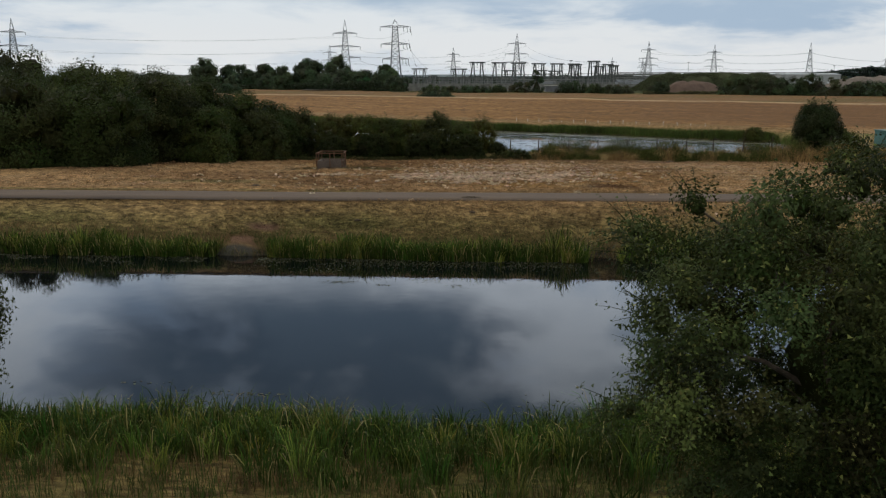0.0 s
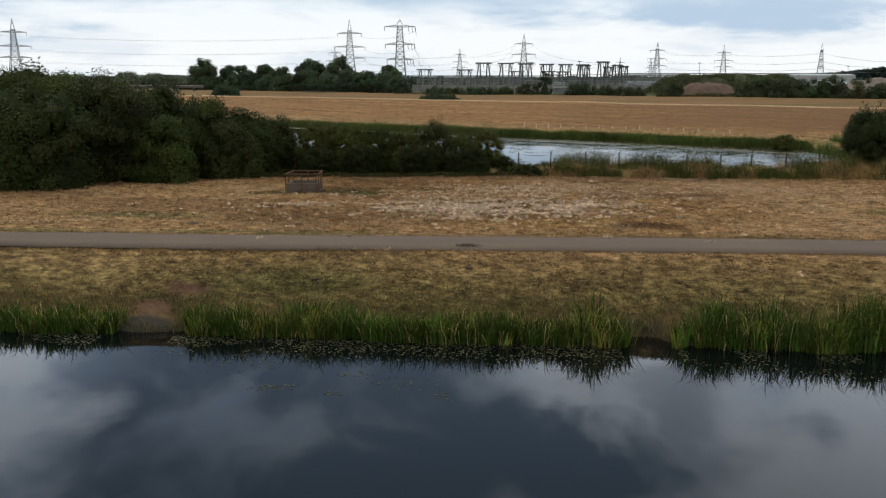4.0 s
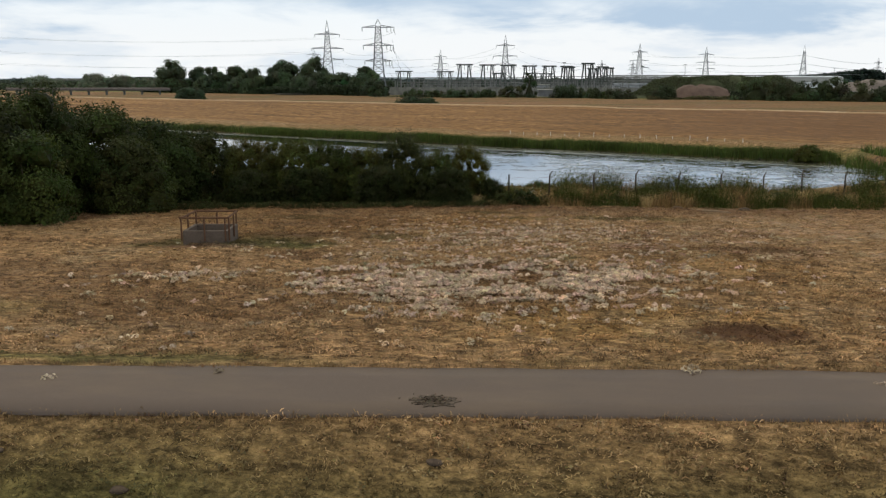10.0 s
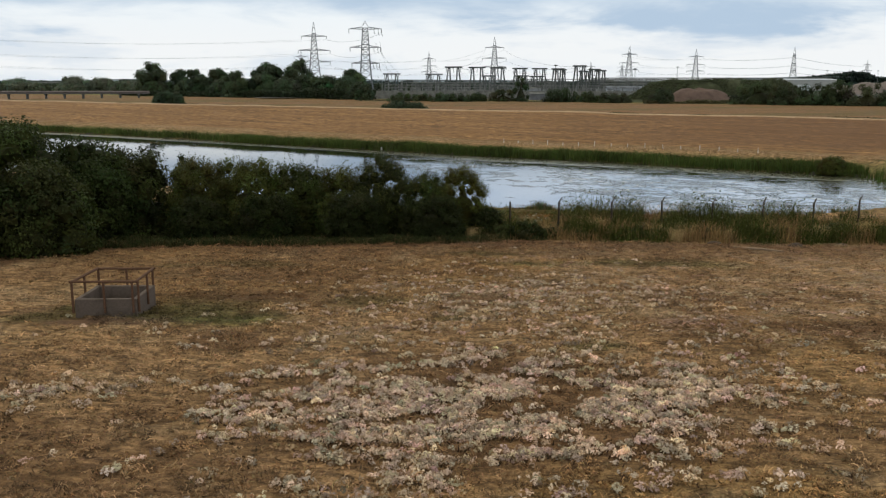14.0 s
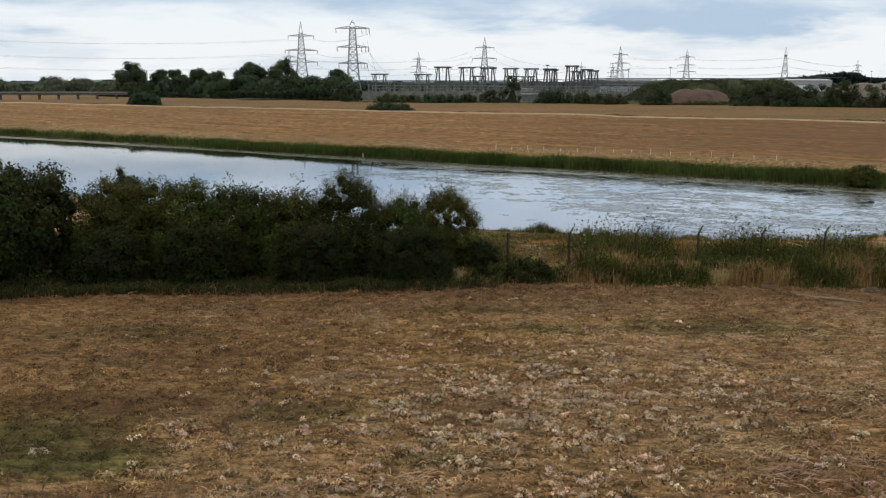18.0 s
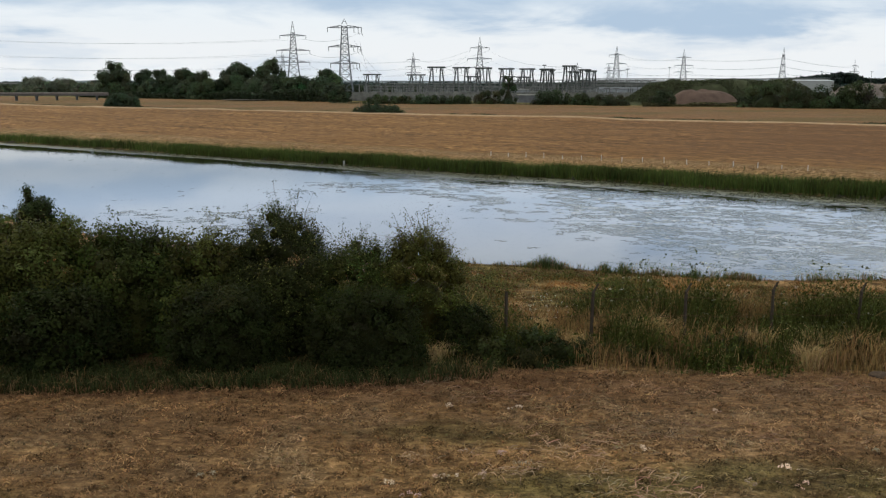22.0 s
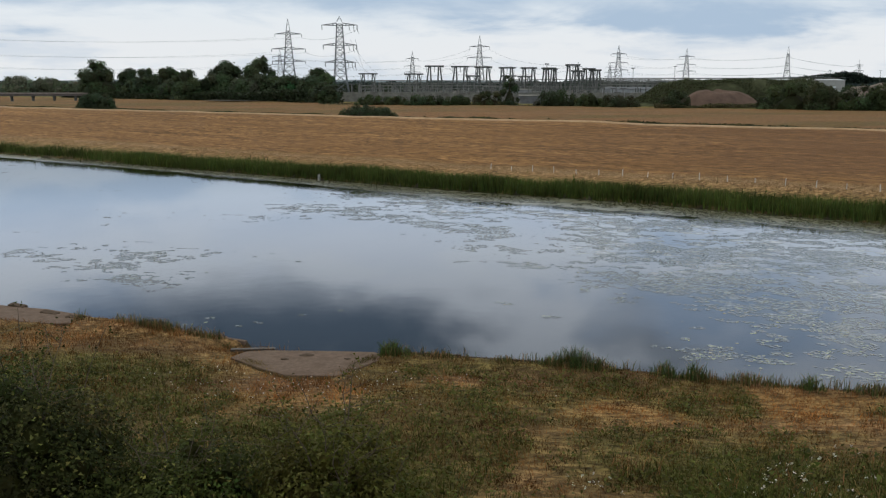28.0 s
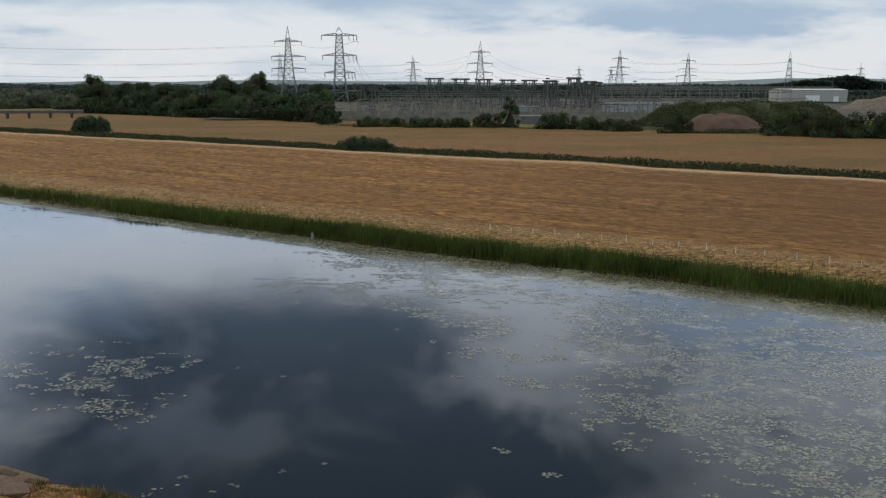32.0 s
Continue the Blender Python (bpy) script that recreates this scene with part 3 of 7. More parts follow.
    burnt_shaded = np.maximum(burnt_shaded, 0.62 * smooth(x + 3 * n3, -5, 50) * smooth(d, 12, 18) * (1 - smooth(d, 49, 51)))
    burnt_shaded = np.maximum(burnt_shaded, 0.46 * smooth(d, 78, 84) * (1 - smooth(d, 150, 160)))
    slope = smooth(d, 8, 11) * (1 - 0.3 * smooth(d, 55, 62)) * (1 - smooth(d, 160, 170))
    mud = ((y > 17.6) & (y < 37.6 + 0.9 * (np.abs(x - 4.9) < 0.8))) | ((x < 44) & (y > shore - 0.1) & (y < far + 0.2))
    wooded = np.maximum(smooth(y, 560, 640), smooth(y, 360, 430) * smooth(x, 110, 160)) * smooth(d, 150, 165)
    return dict(wooded=wooded, green=green, bare=bare, gold=gold, pale=pale, burnt_shaded=burnt_shaded, slope=slope, mud=mud.astype(float))


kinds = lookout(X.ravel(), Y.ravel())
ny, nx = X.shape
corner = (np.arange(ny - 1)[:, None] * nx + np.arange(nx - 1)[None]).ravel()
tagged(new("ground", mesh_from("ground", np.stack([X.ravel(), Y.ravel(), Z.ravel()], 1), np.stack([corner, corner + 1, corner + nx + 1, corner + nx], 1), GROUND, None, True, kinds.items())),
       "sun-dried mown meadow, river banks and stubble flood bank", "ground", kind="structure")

# ---- water sheets ----
wx, wy = np.meshgrid(np.linspace(-300, 300, 31), np.linspace(16.5, 38.2, 9))
c = (np.arange(8)[:, None] * 31 + np.arange(30)[None]).ravel()
tagged(new("river_water", mesh_from("river_water", np.stack([wx.ravel(), wy.ravel(), np.full(wx.size, WATER_NEAR)], 1), np.stack([c, c + 1, c + 32, c + 31], 1), WATER)),
       "still dark river water mirroring grey clouds", "water", kind="structure")
u = np.concatenate([np.linspace(-250, -40, 50), np.linspace(-39, 45, 85)])
v = np.linspace(-0.02, 1.02, 41)
U, V = np.meshgrid(u, v)
lo, hi = interp(NEAR_SHORE, U), interp(FAR_SHORE, U)
LX, LY = U, lo + V * (hi - lo) + np.where(V < 0, -0.4, np.where(V > 1, 0.4, 0))


def scum(x, y):
    """Pale scum caught along the far reeds, from 0 to 1."""
    out = interp(FAR_SHORE, x) - y
    wide = smooth(x, -40, 10)
    return 1.25 * (1 - smooth(out, 2.0 + 1.5 * wide, 6.0 + 3.0 * wide))


def weed(x, y):
    """How much weed floats on the far water, from 0 to 1."""
    m = 0.72 * smooth(x + 0.5 * (y - 118), 1, 13) * (1 - 0.9 * np.exp(-(((x - 4.5) / 2.6) ** 2 + ((y - 136.5) / 5.0) ** 2)))
    m = np.maximum(m, 0.66 * np.exp(-(((x + 8) / 11) ** 2 + ((y - 146) / 7) ** 2)))
    m = np.maximum(m, 0.40 * np.exp(-(((x + 22) / 9) ** 2 + ((y - 128) / 7) ** 2)))
    m = np.maximum(m, 0.40 * np.exp(-(((x + 17) / 4) ** 2 + ((y - 120) / 2.5) ** 2)))
    m = np.maximum(m, 0.34 * np.exp(-(((x + 9.5) / 4.5) ** 2 + ((y - 112) / 2.2) ** 2)))
    m = np.maximum(m, 0.40 * np.exp(-(((x - 10) / 5) ** 2 + ((y - 108) / 2.0) ** 2)))
    return np.maximum(m * smooth(x, -75, -20), scum(x, y))


c = (np.arange(40)[:, None] * len(u) + np.arange(len(u) - 1)[None]).ravel()
tagged(new("lake_water", mesh_from("lake_water", np.stack([LX.ravel(), LY.ravel(), np.full(LX.size, WATER_FAR)], 1), np.stack([c, c + 1, c + len(u) + 1, c + len(u)], 1), LAKE_WATER, None, False,
       (("film", np.clip(np.maximum(scum(LX.ravel(), LY.ravel()), 0.84 * np.minimum(weed(LX.ravel(), LY.ravel()), 1)), 0, 1.3)),))), "wide weedy water with pale scum along its far edge", "water", kind="structure")


# ---- asphalt path ----
def path_middle(x):
    return 43.65 + 0.022 * x + 0.10 * np.sin(x / 9.0)


pu = np.arange(-140, 140.1, 0.5)
rows_ = []
for k, off in enumerate((-1.42, -1.40, -0.7, 0, 0.7, 1.40, 1.42)):
    wob = (0.05 * value_noise(pu, off * 9, 0.8, 21) + 0.06 * value_noise(pu, off * 9, 3.0, 22)) * (abs(off) > 1)
    yy = path_middle(pu) + off + wob
    zz = land(pu, path_middle(pu)) + 0.045 + 0.03 * (1 - (off / 1.42) ** 2) - (0.09 if abs(off) > 1.41 else 0)
    rows_.append(np.stack([pu, yy, zz], 1))
c = (np.arange(6)[:, None] * len(pu) + np.arange(len(pu) - 1)[None]).ravel()
tagged(new("path", mesh_from("path", np.concatenate(rows_), np.stack([c, c + 1, c + len(pu) + 1, c + len(pu)], 1), ASPHALT, None, True)),
       "worn grey asphalt footpath across the meadow", "path", kind="structure")


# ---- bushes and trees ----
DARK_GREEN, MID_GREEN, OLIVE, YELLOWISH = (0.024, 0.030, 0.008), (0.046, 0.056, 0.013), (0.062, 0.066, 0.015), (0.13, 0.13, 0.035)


def way_out(r, n, dome):
    d = r.normal(size=(n, 3))
    d /= np.linalg.norm(d, axis=1, keepdims=True)
    if dome:
        d[:, 2] = np.abs(d[:, 2])
    return d


def ico(level):
    bm = bmesh.new()
    bmesh.ops.create_icosphere(bm, subdivisions=level, radius=1.0)
    bm.verts.ensure_lookup_table()
    v, f = np.array([q.co[:] for q in bm.verts]), np.array([[q.index for q in g.verts] for g in bm.faces])
    bm.free()
    return v, f


BALL = (ico(1), ico(2))


def crown_clumps(r, height, rx, ry, base, clumps, dome, ball, ragged=0.10, square=2.0):
    """Middles and sizes of the rounded clumps of leaves that make up a crown, spread evenly over its outside."""
    some = way_out(r, clumps * 7, dome)
    pick = [0]
    near = some @ some[0]
    for _ in range(clumps - 1):
        k = int(near.argmin())
        pick.append(k)
        near = np.maximum(near, some @ some[k])
    d = some[pick]
    power, mid, high = (2.5, base, height - base) if dome else (square, (base + height) / 2, (height - base) / 2)
    q = d / (np.hypot(d[:, 0], d[:, 1]) ** power + np.abs(d[:, 2]) ** power)[:, None] ** (1 / power)
    shell = q * [[rx, ry, high]]
    size = min(rx, ry, high) * ball * r.uniform(0.6, 1.4, clumps)
    depth = 1 - size / np.linalg.norm(shell, axis=1) + ragged * np.clip(r.normal(size=clumps), -2, 1.2)
    return shell * np.clip(depth, 0.3, 1.12)[:, None] + [[0, 0, mid]], size


def limbs(r, height, rx, ry, clumps, base, thick, count=9):
    """A trunk that divides into limbs which reach for the clumps."""
    fork = np.array([0, 0, max(0.25, base * 0.7 + 0.15 * height)])
    lines = [(np.array([[0, 0, -0.3], [0.02, 0.01, fork[2] * 0.5], fork]), [thick * 1.25, thick, thick * 0.8])]
    for k in r.choice(len(clumps), min(count, len(clumps)), replace=False):
        end = clumps[k]
        way_ = end - fork
        bend = fork + way_ * 0.5 + np.array([0, 0, 0.12 * height]) + r.normal(size=3) * 0.08 * height
        q = np.linspace(0, 1, 5)[:, None]
        pts = (1 - q) ** 2 * fork + 2 * q * (1 - q) * bend + q ** 2 * end
        lines.append((pts, np.linspace(thick * 0.55, thick * 0.12, 5)))
    return tubes(lines)


def bush(name, x, y, height, rx, ry, n, leaf, colour, seed, label, category="bush", base=0.0, clumps=46, loose=0.30, group="", twigs=0, accent=None, thick=None, ball=0.34, z=None, core=0.52, dome=True, sprays=0, shoot=0.6, corners=3, ragged=0.07, patchy=0.20, square=2.0):
    """A crown of rounded leaf clumps with gaps between them, on a trunk with limbs."""
    r = np.random.default_rng(seed)
    top = thing(name, label, category, (x, y, float(land(x, y)) if z is None else z), 0, group)
    c, size = crown_clumps(r, height, rx, ry, base, clumps, dome, ball, ragged, square)
    middle = np.array([0, 0, base + 0.35 * (height - base)])
    which = r.choice(clumps, n, p=size ** 2 / (size ** 2).sum())
    out = c - middle
    out /= np.maximum(np.linalg.norm(out, axis=1, keepdims=True), 1e-6)
    go = r.normal(size=(n, 3)) + 0.75 * out[which] + [0, 0, 0.35]
    go /= np.linalg.norm(go, axis=1, keepdims=True)
    fray = 1.10 - 1.2 * loose * r.uniform(size=n)
    p = c[which] + go * (size[which] * fray)[:, None] + r.normal(size=(n, 3)) * leaf * 0.8
    # none inside a neighbouring clump, none under the ground
    inside = np.zeros(n, bool)
    for k in range(clumps):
        inside |= (which != k) & (((p - c[k]) ** 2).sum(1) < (0.5 * size[k]) ** 2)
    keep = ~inside & (p[:, 2] > max(base, 0) * 0.6 + 0.03)
    p, go, which = p[keep], go[keep], which[keep]
    n = len(p)
    per = shades(colour, clumps, r, patchy, 0.08)
    tint = per[which] * shades((1, 1, 1), n, r, 0.22, 0.06)
    if accent is not None:
        some = r.uniform(size=n) < 0.10
        tint[some] = shades(accent, int(some.sum()), r)
    if sprays:
        # leafy shoots that stand out beyond the clumps
        lines, k_ = [], r.integers(0, clumps, sprays)
        ends, faces_ = [], []
        for k in k_:
            off = out[k] + r.normal(size=3) * 0.5 + [0, 0, 0.15]
            off /= max(np.linalg.norm(off), 1e-6)
            long = r.uniform(0.35, 1.0) * shoot
            q = np.linspace(0, 1, 4)[:, None]
            line = c[k] + off * size[k] * 0.7 + off * long * q + [0, 0, -0.15 * long] * q * q
            lines.append((line, np.linspace(0.008, 0.002, 4)))
            at_ = r.uniform(0.2, 1.0, 14)
            ends.append(np.stack([np.interp(at_, q[:, 0], line[:, m]) for m in range(3)], 1) + r.normal(size=(14, 3)) * 0.05)
            faces_.append(np.tile(off + [0, 0, 0.6], (14, 1)))
        p, go = np.concatenate([p, *ends]), np.concatenate([go, *faces_])
        k_ = np.repeat(k_, 14)
        tint = np.concatenate([tint, per[k_] * shades((1.1, 1.1, 1.05), len(k_), r, 0.22, 0.05)])
        n = len(p)
        tv, tf = tubes(lines, 3)
        tagged(part_of(top, "shoot", mesh_from("shoot", tv, tf, SHOOT)), kind="stuff")
    v, f, tn = leaves(p, leaf * r.uniform(0.6, 1.35, n), tint, r, facing=go, corners=corners)
    # closed core of each clump: twig brown, darkened for the shade inside
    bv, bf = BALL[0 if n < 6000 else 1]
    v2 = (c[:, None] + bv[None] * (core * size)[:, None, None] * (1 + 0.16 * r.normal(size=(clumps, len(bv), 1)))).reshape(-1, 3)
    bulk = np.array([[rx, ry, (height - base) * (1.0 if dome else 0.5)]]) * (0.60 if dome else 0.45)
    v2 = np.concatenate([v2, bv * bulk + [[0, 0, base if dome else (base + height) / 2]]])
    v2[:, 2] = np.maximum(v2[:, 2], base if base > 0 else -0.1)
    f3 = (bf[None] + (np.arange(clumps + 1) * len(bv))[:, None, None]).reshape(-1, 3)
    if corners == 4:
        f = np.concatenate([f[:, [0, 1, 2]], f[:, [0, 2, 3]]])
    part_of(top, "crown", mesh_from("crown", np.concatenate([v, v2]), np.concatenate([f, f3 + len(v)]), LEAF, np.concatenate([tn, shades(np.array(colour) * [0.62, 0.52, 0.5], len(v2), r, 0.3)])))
    tv, tf = limbs(r, height, rx, ry, c, base, thick or 0.02 * height + 0.02)
    part_of(top, "trunk", mesh_from("trunk", tv, tf, BARK, None, True))
    if twigs:
        lines, pts = [], []
        for _ in range(twigs):
            a = r.uniform(0, 2 * np.pi)
            s = np.array([np.cos(a) * rx * 0.55 * r.uniform(), np.sin(a) * ry * 0.55 * r.uniform(), height * r.uniform(0.72, 0.95)])
            go = np.array([np.cos(a) * 0.5, np.sin(a) * 0.5, 1.0]) * r.uniform(0.35, 1.0) * height * 0.27
            q = np.linspace(0, 1, 5)[:, None]
            line = s + go * q + r.normal(size=(5, 3)) * 0.03
            lines.append((line, np.linspace(0.012, 0.004, 5)))
            for _ in range(3):
                m_ = line[r.integers(1, 4)]
                e_ = m_ + r.normal(size=3) * [0.26, 0.26, 0.14] + [0, 0, 0.16]
                lines.append((np.stack([m_, e_]), [0.006, 0.003]))
                pts.append(e_)
            pts.extend(line[1:])
        tv, tf = tubes(lines, 4)
        tagged(part_of(top, "twig", mesh_from("twig", tv, tf, BARK)), kind="stuff")
        pts = np.repeat(np.array(pts), 6, 0)
        pts = pts + r.normal(size=pts.shape) * 0.06
        v, f, tn = leaves(pts, leaf * 0.9, shades(colour, len(pts), r, 0.3), r, corners=3)
        tagged(part_of(top, "sprig", mesh_from("sprig", v, f, LEAF, tn)), kind="stuff")
    return top


# the hawthorn on the near bank
bush("hawthorn_tree", 6.0, 9.0, 5.75, 3.5, 2.4, 175000, 0.032, (0.050, 0.063, 0.018), 101, "dense dark green hawthorn tree on the river bank", "tree", 0.9, 210, 0.72, accent=(0.13, 0.14, 0.04), thick=0.14, ball=0.20, core=0.22, dome=False, sprays=1500, shoot=0.62, ragged=0.17, patchy=0.40, square=2.8)
bush("bank_shrub", 5.6, 8.9, 2.6, 2.2, 1.5, 15000, 0.036, (0.066, 0.080, 0.026), 103, "dark green shrub at the foot of the hawthorn tree", "shrub", 0.0, 44, 0.5, thick=0.05, ball=0.34, core=0.4, sprays=80, shoot=0.5)
bush("willow_bush", -12.2, 16.0, 4.2, 1.45, 1.4, 14000, 0.05, (0.044, 0.056, 0.018), 102, "dark green willow bush leaning over the river bank", "bush", 0.8, 46, 0.5, thick=0.08, ball=0.34, dome=False, sprays=90, shoot=0.5)

# the thicket on the far side of the meadow
THICKET = ((-50.5, 60.5, 6.8, 4.6, 4.2), (-43.5, 62.0, 6.6, 4.4, 3.6), (-36.5, 63.0, 6.6, 3.9, 3.4), (-30.8, 63.6, 6.3, 3.4, 3.2), (-34.5, 70.5, 8.3, 3.8, 3.4), (-29.6, 71.8, 7.9, 3.4, 3.2), (-28.4, 76.5, 7.8, 3.3, 3.2), (-25.4, 80.4, 6.6, 2.8, 2.8), (-29.5, 83.5, 7.0, 3.0, 3.0), (-22.6, 83.4, 5.6, 2.2, 2.2), (-25.5, 88.5, 5.2, 2.6, 2.5), (-20.9, 86.0, 5.0, 1.8, 1.8), (-42.0, 71.0, 8.5, 4.2, 4.0), (-36.5, 79.5, 8.0, 3.6, 3.6), (-46.6, 80.5, 10.2, 3.6, 3.4), (-41.2, 82.5, 9.0, 2.8, 2.8), (-25.2, 71.0, 4.6, 2.2, 2.0), (-22.3, 77.6, 4.4, 2.2, 2.0))
for i, (bx, by, bh, ra, rb) in enumerate(THICKET):
    deep = by > 78 and bx < -28
    bush("thicket_bush", bx, by, bh, ra * 1.20, rb * 1.15, int((1300 if deep else 4600) * ra * bh / 4), 0.13 if deep else 0.088, ((0.034, 0.046, 0.012), (0.046, 0.060, 0.014), (0.040, 0.048, 0.014))[i % 3], 200 + i,
         "tall dark green willow bush in the thicket" if bh > 6.5 else "dark green bush at the edge of the thicket", "bush", 0.0, 44, 0.34, "thicket beside the meadow", thick=0.12, ball=0.40, patchy=0.30, sprays=50, shoot=0.5, twigs=6 if bh > 8.5 else 0)

# the lower hedge by the fence: back row tinted as lit, front as shaded
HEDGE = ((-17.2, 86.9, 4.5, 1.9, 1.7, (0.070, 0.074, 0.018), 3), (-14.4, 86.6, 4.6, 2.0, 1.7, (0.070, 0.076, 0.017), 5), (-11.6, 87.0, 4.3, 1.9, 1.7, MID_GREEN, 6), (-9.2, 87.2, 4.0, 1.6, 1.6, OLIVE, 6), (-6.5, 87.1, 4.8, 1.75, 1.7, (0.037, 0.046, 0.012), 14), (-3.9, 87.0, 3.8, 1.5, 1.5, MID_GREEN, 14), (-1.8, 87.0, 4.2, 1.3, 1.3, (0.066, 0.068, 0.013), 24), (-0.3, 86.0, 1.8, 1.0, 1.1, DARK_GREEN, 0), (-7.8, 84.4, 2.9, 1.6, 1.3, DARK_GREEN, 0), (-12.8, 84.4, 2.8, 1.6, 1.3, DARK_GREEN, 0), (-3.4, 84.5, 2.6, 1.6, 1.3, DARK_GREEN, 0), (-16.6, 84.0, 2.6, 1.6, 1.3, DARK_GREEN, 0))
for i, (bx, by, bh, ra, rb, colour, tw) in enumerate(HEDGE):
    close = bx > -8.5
    bush("hedge_bush", bx, by, bh * 0.97, ra * 1.25, rb * 1.2, int((18000 if close else 9500) * ra * bh / 3), 0.036 if close else 0.054, colour, 300 + i, "bramble and hawthorn bush with bare twigs at its top" if tw else "low bush in the hedge, its green darkened for shade", "bush", 0.0, 90, 0.50, "hedge along the fence", twigs=tw, accent=YELLOWISH if tw > 6 else None, thick=0.05, ball=0.32, core=0.38, sprays=190 if tw else 40, shoot=0.65, ragged=0.05)

bush("small_tree", -25.6, 108.3, 3.9, 1.15, 1.1, 9000, 0.065, (0.032, 0.042, 0.014), 401, "small dark conical tree by the water", "tree", 0.0, 40, 0.6, sprays=60, shoot=0.5, ball=0.55, z=-2.6)
bush("round_bush", 33.0, 92.0, 5.9, 2.6, 2.5, 22000, 0.085, (0.030, 0.040, 0.013), 402, "dense round dark green bush beside the fence", "bush", 0.25, 60, 0.34, thick=0.1, twigs=12, sprays=60, dome=False)
bush("bank_bush", 38.5, 136.4, 1.9, 1.7, 1.5, 5000, 0.09, OLIVE, 403, "small round olive green bush among reeds", "bush")
bush("shore_bush", 42.5, 112.0, 2.6, 3.2, 2.4, 7000, 0.09, MID_GREEN, 404, "low spreading green bush at the end of the water", "bush")
bush("shore_bush", 29.2, 92.8, 1.2, 1.3, 0.9, 2500, 0.06, DARK_GREEN, 405, "low dark bush in the fence line", "bush")
bush("meadow_shrub", 23.6, 59.2, 0.9, 1.3, 0.6, 2500, 0.05, DARK_GREEN, 406, "clump of dark weeds in the mown meadow", "shrub")
bush("meadow_shrub", 25.6, 58.6, 1.1, 0.8, 0.5, 1800, 0.05, MID_GREEN, 407, "clump of tall weeds in the mown meadow", "shrub")

# crest and hedge beyond the flood bank
bush("crest_bush", -19.2, 243.0, 3.4, 6.0, 3.6, 22000, 0.12, (0.050, 0.068, 0.034), 411, "broad green bush in the ditch behind the flood bank", "bush", group="bushes behind the bank", clumps=50, loose=0.3, z=-0.4)
bush("crest_bush", -97.7, 303.0, 4.6, 5.4, 3.6, 14000, 0.17, (0.050, 0.068, 0.034), 412, "rounded green bush behind the flood bank", "bush", group="bushes behind the bank", clumps=50, loose=0.3, z=0.0)

# trees along the edge of the far field: place, height, half width
FIELD_TREES = ((-147, 420, 15.2, 6.2), (-139, 432, 12.5, 4.2), (-135, 442, 13.8, 3.4), (-111, 400, 12.6, 4.4), (-98.5, 380, 11.2, 4.2), (-99.5, 430, 16.5, 4.6), (-78, 402, 16.6, 5.2), (-86, 392, 13.5, 4.0), (-54, 390, 11.6, 4.6), (-41, 330, 5.8, 2.4), (-60, 362, 9.0, 5.0), (-68, 368, 9.4, 5.0), (-51, 356, 8.2, 4.4), (-45, 342, 6.4, 3.0), (-90, 384, 10.0, 5.0), (-121, 404, 9.5, 5.0), (-78, 376, 8.4, 5.0), (-108, 392, 8.0, 5.0), (-131, 416, 8.0, 5.0), (-221, 500, 10.4, 8.0), (-197, 482, 9.2, 8.0), (-208, 470, 7.0, 7.0), (-180, 470, 7.2, 7.0), (-163, 450, 7.5, 6.0), (-236, 480, 7.0, 8.0), (-252, 500, 9.0, 8.0))
for i, (tx, ty, th, tr) in enumerate(FIELD_TREES):
    far_off = tx < -160
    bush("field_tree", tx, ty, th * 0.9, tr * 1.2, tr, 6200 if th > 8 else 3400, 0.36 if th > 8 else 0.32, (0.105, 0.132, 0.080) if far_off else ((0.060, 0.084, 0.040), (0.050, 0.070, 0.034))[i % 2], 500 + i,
         "grey-green willow beyond the field" if far_off else "dark broadleaf tree at the field's edge", "tree", 0.0, 26, 0.25, "trees at the edge of the field", thick=0.3, z=1.5, ball=0.42, core=0.86)
for i, (tx, ty, th, tr) in enumerate(((10.5, 311, 7.8, 2.0), (-26, 315, 2.8, 2.6), (-20, 315.5, 2.3, 1.9), (-12, 312, 2.8, 2.6), (-3.3, 310, 3.6, 2.2), (4.9, 310, 4.0, 2.4), (22.8, 304, 4.0, 3.2), (30.2, 300, 4.1, 2.3), (37.4, 296, 3.6, 2.7), (49.3, 288, 3.9, 2.2), (72.4, 275, 6.6, 3.4), (77.9, 272, 7.0, 3.4), (84.2, 270, 6.0, 3.6), (90.5, 268, 6.4, 3.6), (97, 266, 6.0, 3.6), (104, 264, 6.4, 3.8), (113, 262, 5.6, 4.0), (123, 262, 5.6, 4.2))):
    bush("scrub_bush", tx, ty, th * (1.0 if th > 7 else 0.72 + 0.3 * abs(math.sin(i * 2.3))), tr * (1.2 if th > 7 else 1.3 + 0.9 * abs(math.sin(i * 1.7))), tr, 3600, 0.22, ((0.045, 0.06, 0.028), (0.055, 0.072, 0.030), (0.065, 0.070, 0.034))[i % 3], 560 + i, "dark scrub bush in front of the substation", "bush", 0.0, 16, 0.3, "scrub along the far field", z=1.3, ball=0.45)

# the trodden track along the crest of the flood bank
tu = np.arange(-240, 120.1, 1.5)
tw_ = 0.25 * value_noise(tu, 0, 6, 24) + 0.12 * value_noise(tu, 0, 2, 25)
rows_ = []
for off, up_ in ((-0.75, -0.15), (-0.6, 0.10), (0.0, 0.13), (0.6, 0.10), (0.75, -0.15)):
    yy = interp(BANK_LINE, tu) + 51.6 + tw_ + off * 1.15
    rows_.append(np.stack([tu, yy, np.full(len(tu), 0.0) + interp(RISE, yy - interp(BANK_LINE, tu)) + 0.12 * value_noise(tu, yy, 9.0, 2) + up_], 1))
